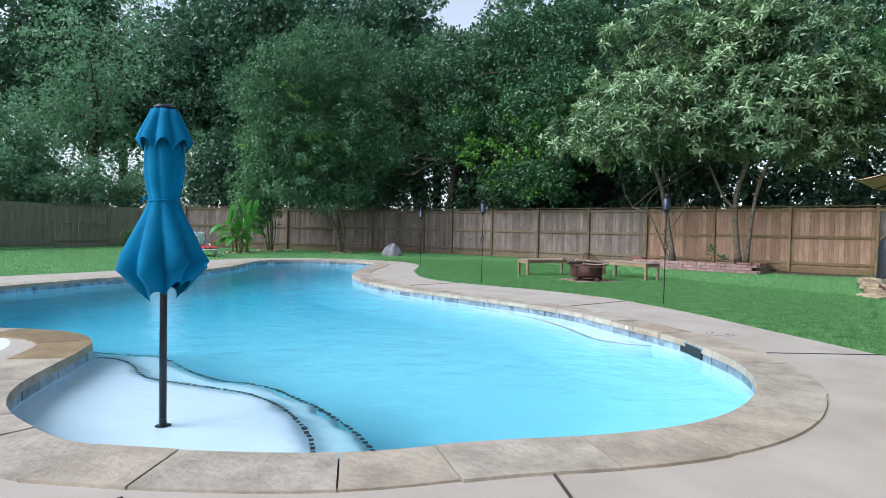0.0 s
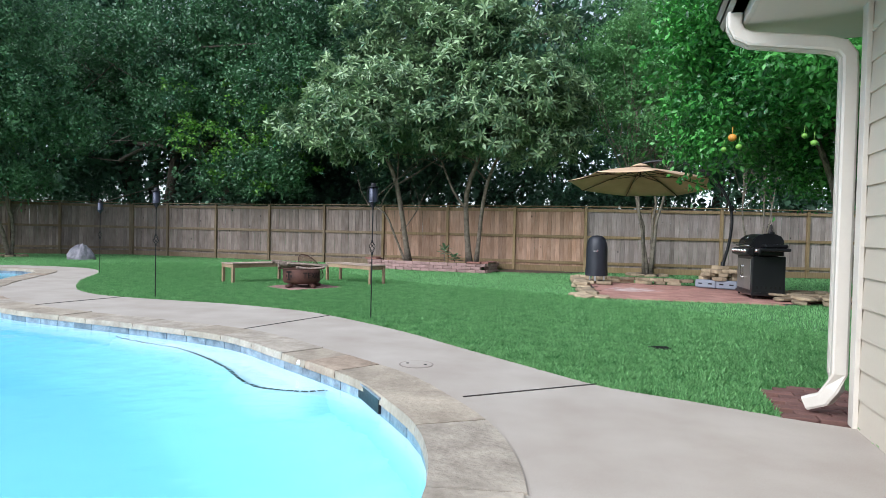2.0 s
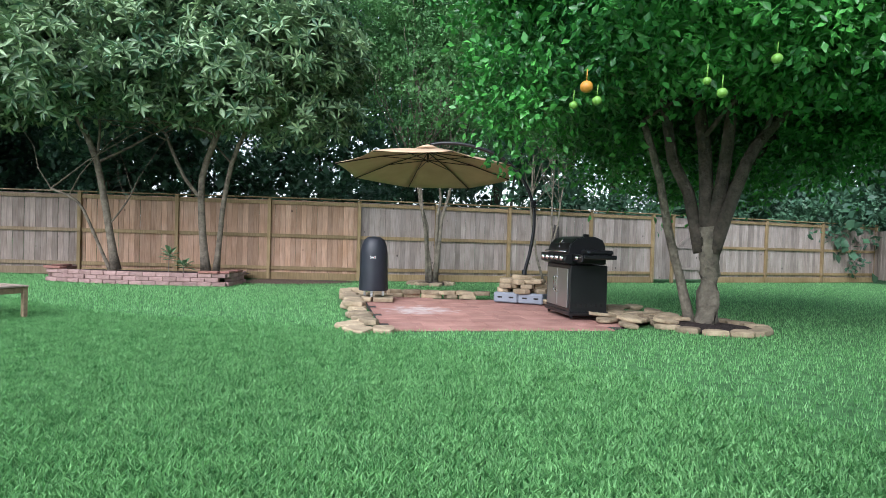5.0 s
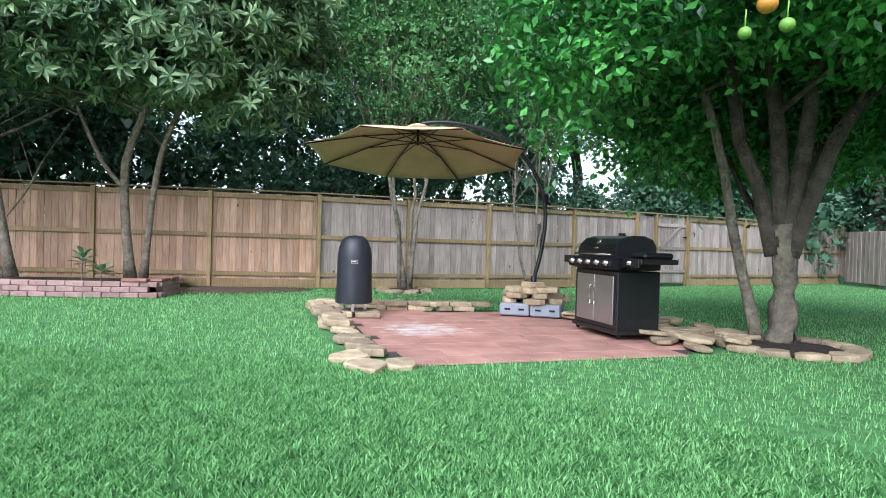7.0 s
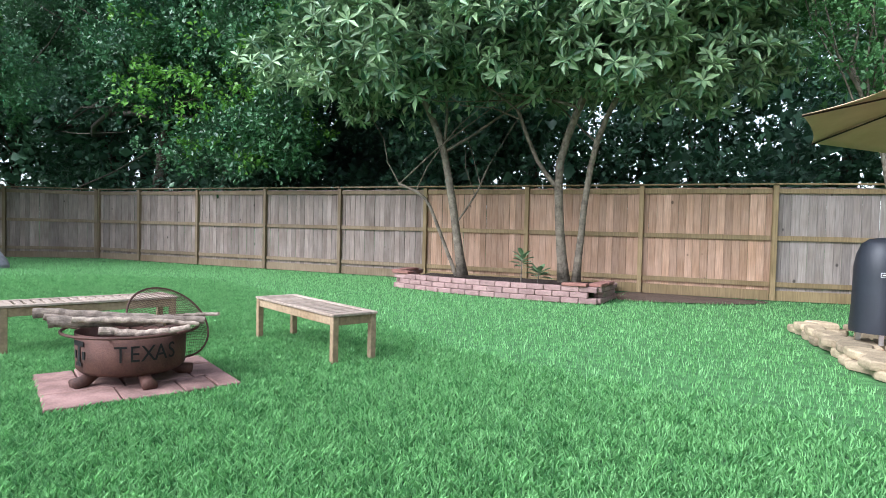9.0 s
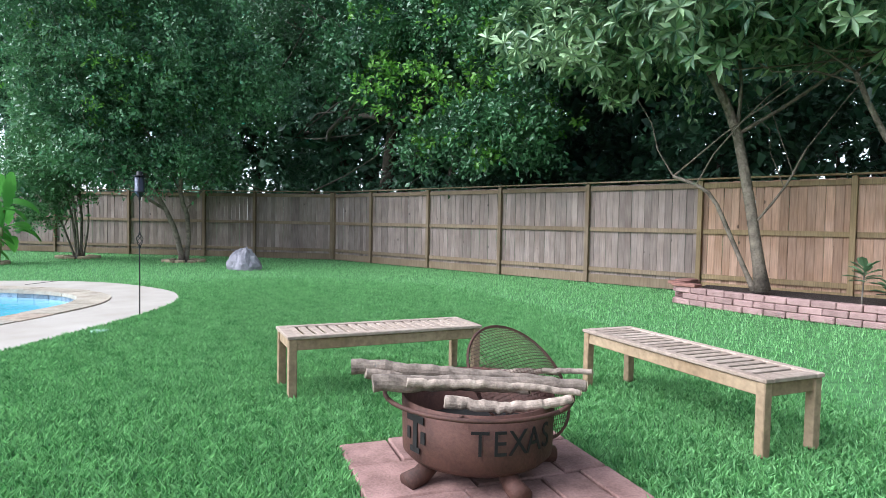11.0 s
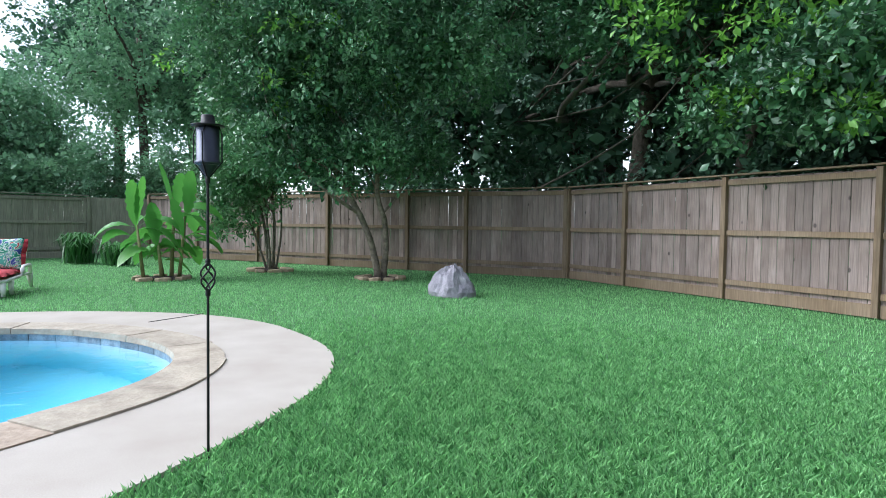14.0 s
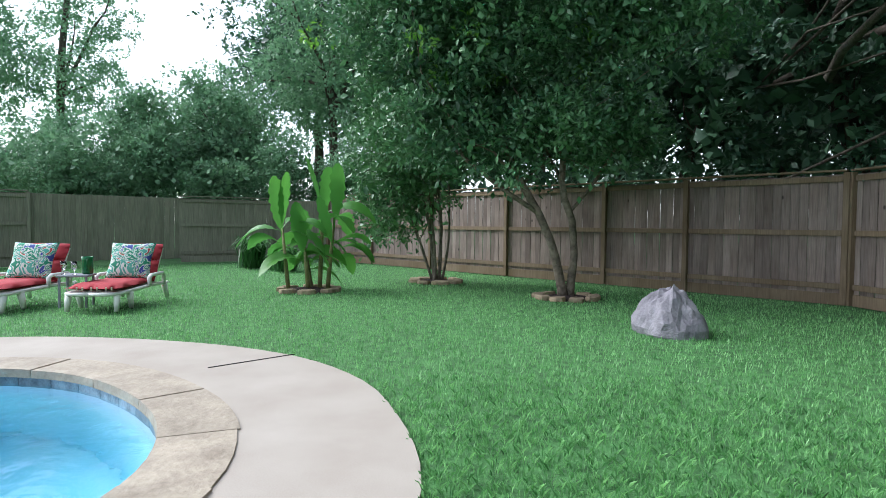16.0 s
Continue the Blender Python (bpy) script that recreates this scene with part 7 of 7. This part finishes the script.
def cantilever():
    hx, hy = 0.03, 19.3
    bx, by = 1.98, 19.05
    t = empty("cantilever_umbrella", bx, by, 0.0, 0, "open tan cantilever parasol on a curved black pole", "umbrella")
    C = Vector((hx - bx, hy - by, 0))
    R, zr, zt = 1.80, 2.52, 2.96
    tilt = lambda p: p + Vector((0, 0, -0.02 * (p.x - C.x) - 0.10 * (p.y - C.y)))
    n = 8
    rim = [tilt(C + Vector((R * math.cos(2 * math.pi * k / n + 0.2), R * math.sin(2 * math.pi * k / n + 0.2), zr))) for k in range(n)]
    top = C + Vector((0, 0, zt))
    for k in range(n):
        a, b = rim[k], rim[(k + 1) % n]
        bm = bmesh.new()
        rows = []
        m = 8
        for i in range(m + 1):
            s = i / m
            p, q = top.lerp(a, s), top.lerp(b, s)
            row = []
            for j in range(m + 1):
                f = j / m
                c = p.lerp(q, f)
                sag = 0.035 * s * (4 * f * (1 - f)) * 0.55
                c.z += 0.03 * math.sin(math.pi * s) - sag
                if i == m:
                    c = c.lerp(C + Vector((0, 0, zr)), 0.035 * 4 * f * (1 - f))
                row.append(bm.verts.new(c))
            rows.append(row)
        for i in range(m):
            for j in range(m):
                bm.faces.new((rows[i][j], rows[i + 1][j], rows[i + 1][j + 1], rows[i][j + 1]))
        bmesh.ops.remove_doubles(bm, verts=bm.verts, dist=1e-4)
        bmesh.ops.solidify(bm, geom=bm.faces[:], thickness=0.004)
        part("canopy_panel", bm, M_TAN, t, "tan canvas panel", True)
        r = bmesh.new()
        tube(r, [top + Vector((0, 0, -0.06)), top.lerp(a, 0.5) + Vector((0, 0, -0.005)), a + Vector((0, 0, -0.02))], 0.011, 6)
        rb = part("rib", r, M_BRONZE, t)
        r = bmesh.new()
        tube(r, [C + Vector((0, 0, zr + 0.22)), top.lerp(a, 0.52) + Vector((0, 0, -0.005))], 0.009, 6)
        part("strut", r, M_BRONZE, rb)
    bm = bmesh.new(); tube(bm, [C + Vector((0, 0, zr + 0.18)), C + Vector((0, 0, zt + 0.05))], 0.022, 10); part("hub", bm, M_BRONZE, t, "", True)
    bm = bmesh.new(); lathe(bm, [(0.25, 0.0), (0.12, 0.06), (0.0, 0.09)], 24); ob = part("vent_cap", bm, M_TAN, t, "", True); ob.matrix_basis = pose(C.x, C.y, zt + 0.01)
    pts = smooth_loop([(0.0, 0.20), (0.0, 0.55), (0.10, 1.0), (0.16, 1.5), (0.12, 1.95), (-0.10, 2.42), (-0.5, 2.82), (-1.1, 3.04), (-1.6, 3.09), (-1.93, 3.05)], 0.08, False)
    d = C.normalized()
    bm = bmesh.new(); tube(bm, [(-d.x * p, -d.y * p, z) for p, z in pts], 0.034, 12); part("pole", bm, M_ENAMEL, t, "curved black metal pole", True)
    boxpart("crank_box", M_ENAMEL, t, (-d.x * 0.14, -d.y * 0.14, 1.92), (0.10, 0.10, 0.14), 0.015)
    bm = bmesh.new(); tube(bm, [(0.10, -0.06, 1.90), (0.22, -0.06, 1.90), (0.22, -0.06, 1.80)], 0.009, 6); part("crank_handle", bm, M_ENAMEL, t)
    bm = bmesh.new(); lathe(bm, [(0.05, 0.18), (0.05, 0.62), (0.04, 0.64)], 14); part("pole_sleeve", bm, M_ENAMEL, t, "", True)
    # weighted trays and stones at the foot
    e = empty("umbrella_weight_base", bx, by, 0, 0, "grey plastic weight trays under the parasol pole", "base")
    for i in (-1, 1):
        for j in (-1, 1):
            tr = boxpart("tray", M_TRAY, e, (0, 0, 0.115), (0.47, 0.47, 0.19), 0.02, pose(i * 0.24, j * 0.24, 0, 0, 0, 0))
            for f in (-1, 1):
                boxpart("grip_slot", M_CHAR, tr, (i * 0.24 + f * 0.11, j * 0.24 + (-0.236 if j < 0 else 0.236), 0.12), (0.09, 0.006, 0.03), 0)
    e.rotation_euler = (0, 0, radians(-25))
    st = empty("stacked_stones", bx, by, 0, 0, "flat sandstones stacked on the parasol base", "stones")
    for k in range(22):
        a = k * 1.1
        lv = k // 7
        r = 0.40 - 0.07 * lv
        stone(st, r * math.cos(a), r * math.sin(a), 0.205 + 0.085 * lv, _rs.uniform(0.19, 0.27), 0.085, None, 3)


cantilever()


def owl():
    bm = bmesh.new()
    lathe(bm, [(0.05, 0), (0.085, 0.06), (0.10, 0.18), (0.085, 0.30), (0.07, 0.33), (0.085, 0.38), (0.075, 0.45), (0.03, 0.48), (0, 0.485)], 18)
    for s in (-1, 1):
        box(bm, s * 0.05, 0, 0.48, 0.025, 0.02, 0.05, 0.006)
    ob = part("owl_figure", bm, mat("bronze_owl", (0.05, 0.042, 0.04), 0.6, 0.2, var=0.4, scale=20), None, "", True)
    ob.matrix_basis = pose(4.1, 24.94, 1.216)
    tagged(ob, "dark owl figure perched on the fence rail", "figurine")


owl()


def fruit(x, y, z, r, ripe):
    bm = bmesh.new()
    bmesh.ops.create_uvsphere(bm, u_segments=18, v_segments=12, radius=r)
    for v in bm.verts:
        v.co.z *= 0.92
    tube(bm, [(0, 0, r * 0.88), (0.005, 0, r + 0.10)], 0.005, 5)
    ob = part("grapefruit", bm, M_RIPE if ripe else M_UNRIPE, None, "", True)
    ob.matrix_basis = pose(x, y, z)
    tagged(ob, "ripe orange grapefruit hanging from the citrus tree" if ripe else "unripe green grapefruit hanging from the citrus tree", "fruit", "grapefruit")


M_RIPE = mat("ripe_peel", (0.55, 0.24, 0.03), 0.5, var=0.2, scale=12, fine=200, bump=0.2, dist=0.002)
M_UNRIPE = mat("green_peel", (0.16, 0.34, 0.05), 0.45, var=0.2, scale=12, fine=200, bump=0.2, dist=0.002)
for f in ((1.22, 12.79, 2.62, 0.06, 1), (1.12, 12.85, 2.46, 0.04, 0), (1.30, 12.72, 2.48, 0.045, 0), (2.05, 11.95, 2.40, 0.042, 0), (1.95, 12.0, 2.50, 0.035, 0), (2.9, 12.6, 2.9, 0.05, 0)):
    fruit(*f)

# ---- lawn details ----
vc = empty("valve_cover", -11.66, 14.02, 0.0, 0, "round pale green irrigation cover in the grass edge", "cover")
bm = bmesh.new(); lathe(bm, [(0.095, -0.03), (0.095, 0.006), (0.088, 0.012), (0.0, 0.014)], 28); part("cover_plate", bm, mat("pale_green_plastic", (0.28, 0.42, 0.33), 0.5, var=0.1, bump=0.05), vc, "", True)
bare = fill("bare_soil", [smooth_loop([(-4.2, 22.2), (-3.0, 22.35), (-2.0, 22.9), (-1.7, 23.5), (-2.5, 23.72), (-4.2, 23.7)], 0.15)], -0.005, mat("bare_soil", (0.11, 0.07, 0.05), 0.95, var=0.4, scale=5, fine=50, bump=0.8, dist=0.02))
tagged(bare, "patch of bare brown soil along the fence", "soil", kind="structure")
dr = empty("lawn_drain", 0.20, 9.84, 0.0, 20, "small black drain grate sunk in the lawn", "drain")
for k in range(6):
    boxpart("bar", M_IRON, dr, (-0.075 + k * 0.03, 0, 0.005), (0.012, 0.16, 0.02), 0.002)
for s in (-1, 1):
    boxpart("frame_side", M_IRON, dr, (0, s * 0.085, 0.005), (0.19, 0.014, 0.022), 0.002)
    boxpart("frame_end", M_IRON, dr, (s * 0.092, 0, 0.0055), (0.014, 0.155, 0.022), 0.002)


def brick_walk():
    e = empty("brick_walk", 0, 0, 0, 0, "strip of brown brick paving beside the house corner", "paving", kind="structure")
    bm = bmesh.new(); box(bm, 0, 0, 0, 0.205, 0.098, 0.05, 0.004)
    first = None
    for i in range(20):
        for j in range(9):
            x, y = 0.95 + 0.215 * i + (0.1 if j % 2 else 0), 7.63 + 0.105 * j
            if x < 0.95 + 0.0 * j or (j > 7 and i < 1):
                continue
            if first is None:
                ob = part("brick", bm, M_WALK, e); first = ob.data
            else:
                ob = new("brick", first); ob.parent = e
            ob.matrix_basis = pose(x, y, -0.012 + _rs.uniform(-0.003, 0.003), 0, 0, _rs.uniform(-1, 1))


brick_walk()


def lawn_blades():
    """Broad-bladed turf: close-set beside the walk, wider farther off."""
    holes = [DECK, np.array([(-1.75, 19.9), (-1.1, 15.1), (-0.6, 15.2), (2.5, 15.58), (3.9, 15.9), (3.9, 17.9), (3.0, 19.2), (1.4, 19.7)]), np.array([(-7.24, 13.78), (-6.26, 13.26), (-5.71, 14.40), (-6.71, 14.91)]),
             np.array([(-8.6, 21.7), (-7.4, 21.3), (-6.2, 21.12), (-4.3, 21.1), (-4.2, 23.8), (-8.8, 23.8)]), np.array([(0.85, 7.5), (0.85, 8.5), (5.3, 8.5), (5.3, 7.5)]), np.array([(-4.2, 22.2), (-3.0, 22.35), (-2.0, 22.9), (-1.7, 23.5), (-2.5, 23.8), (-4.2, 23.8)])]
    rounds = [(-21.9, 19.55, 0.5), (-25.0, 17.73, 0.5), (0.37, 23.35, 0.55), (-23.4, 15.08, 0.45), (4.22, 16.0, 0.75), (-18.5, 19.55, 0.38), (0.2, 9.84, 0.1)]
    yard = np.array([(-32.5, 15.0), (-31.0, 16.4), (-20.5, 23.7), (-1.6, 23.75), (5.3, 25.3), (17.6, 29.3), (12.0, 12.0), (12.0, 7.6), (-10, -6), (-24, -6), (-29, 6)])
    way = smooth_loop([(1.2, 6.5), (-0.3, 8.6), (-1.3, 10.5), (-2.4, 11.6), (-3.6, 12.2), (-5.2, 12.6), (-6.9, 13.3), (-8.4, 14.4), (-9.7, 15.2), (-11.2, 16.0), (-13.0, 16.8)], 0.4, False)
    for name, count, ln, w, reach in (("lawn_grass_near", 500000, 0.05, 0.009, (0, 3.8)), ("lawn_grass_far", 560000, 0.047, 0.012, (2.2, 40))):
        if reach[0] == 0:
            k = RNG.integers(len(way), size=count)
            rad = reach[1] * RNG.uniform(0, 1, count) ** 0.7; th = RNG.uniform(0, 2 * np.pi, count)
            x, y = way[k, 0] + rad * np.cos(th), way[k, 1] + rad * np.sin(th)
        else:
            x, y = RNG.uniform(-32, 17, count * 2), RNG.uniform(0, 29, count * 2)
            d = np.full(x.shape, 99.0)
            for a, b in way[::2]:
                d = np.minimum(d, np.hypot(x - a, y - b))
            ok = (d > reach[0]) & (RNG.uniform(0, 1, x.shape) < np.clip(7.0 / d, 0.15, 1))
            x, y = x[ok][:count], y[ok][:count]
        ok = inside(x, y, yard)
        for h in holes:
            ok &= ~inside(x, y, h)
        for a, b, r in rounds:
            ok &= np.hypot(x - a, y - b) > r
        x, y = x[ok], y[ok]
        n = len(x)
        base = np.stack([x, y, np.full(n, -0.03)], 1)
        a = RNG.uniform(0, 2 * np.pi, n)
        lean = (RNG.uniform(0.1, 0.85, n) if reach[0] == 0 else RNG.uniform(0.2, 1.1, n)) * ln
        hgt = RNG.uniform(0.55, 1.05, n) * ln + 0.012
        d = np.stack([np.cos(a), np.sin(a), np.zeros(n)], 1)
        tw = a + np.pi / 2 + RNG.normal(0, 0.5, n)
        s = np.stack([np.cos(tw), np.sin(tw), np.zeros(n)], 1) * (w * RNG.uniform(0.6, 1.2, n) / 2)[:, None]
        up = np.array((0, 0, 1.0))
        mid = base + d * lean[:, None] * 0.35 + up * hgt[:, None] * 0.65
        tip = base + d * lean[:, None] * 1.2 + up * hgt[:, None]
        if reach[0] == 0:
            v = np.stack([base, mid + s, tip, mid - s], 1).reshape(-1, 3)
            i = np.arange(n)[:, None] * 4
            f = np.concatenate([i + (0, 1, 2), i + (0, 2, 3)], 0)
        else:
            v = np.stack([base + s, base + d * lean[:, None] * 0.7 + up * hgt[:, None], base - s], 1).reshape(-1, 3)
            f = np.arange(n)[:, None] * 3 + np.arange(3)
        tagged(np_mesh(name, v, f, M_GRASS), "thick broad-bladed green lawn grass", "grass", kind="stuff")


lawn_blades()


# ---- small pieces of the setting ----
build_coping()
build_tiles()
build_steplines()
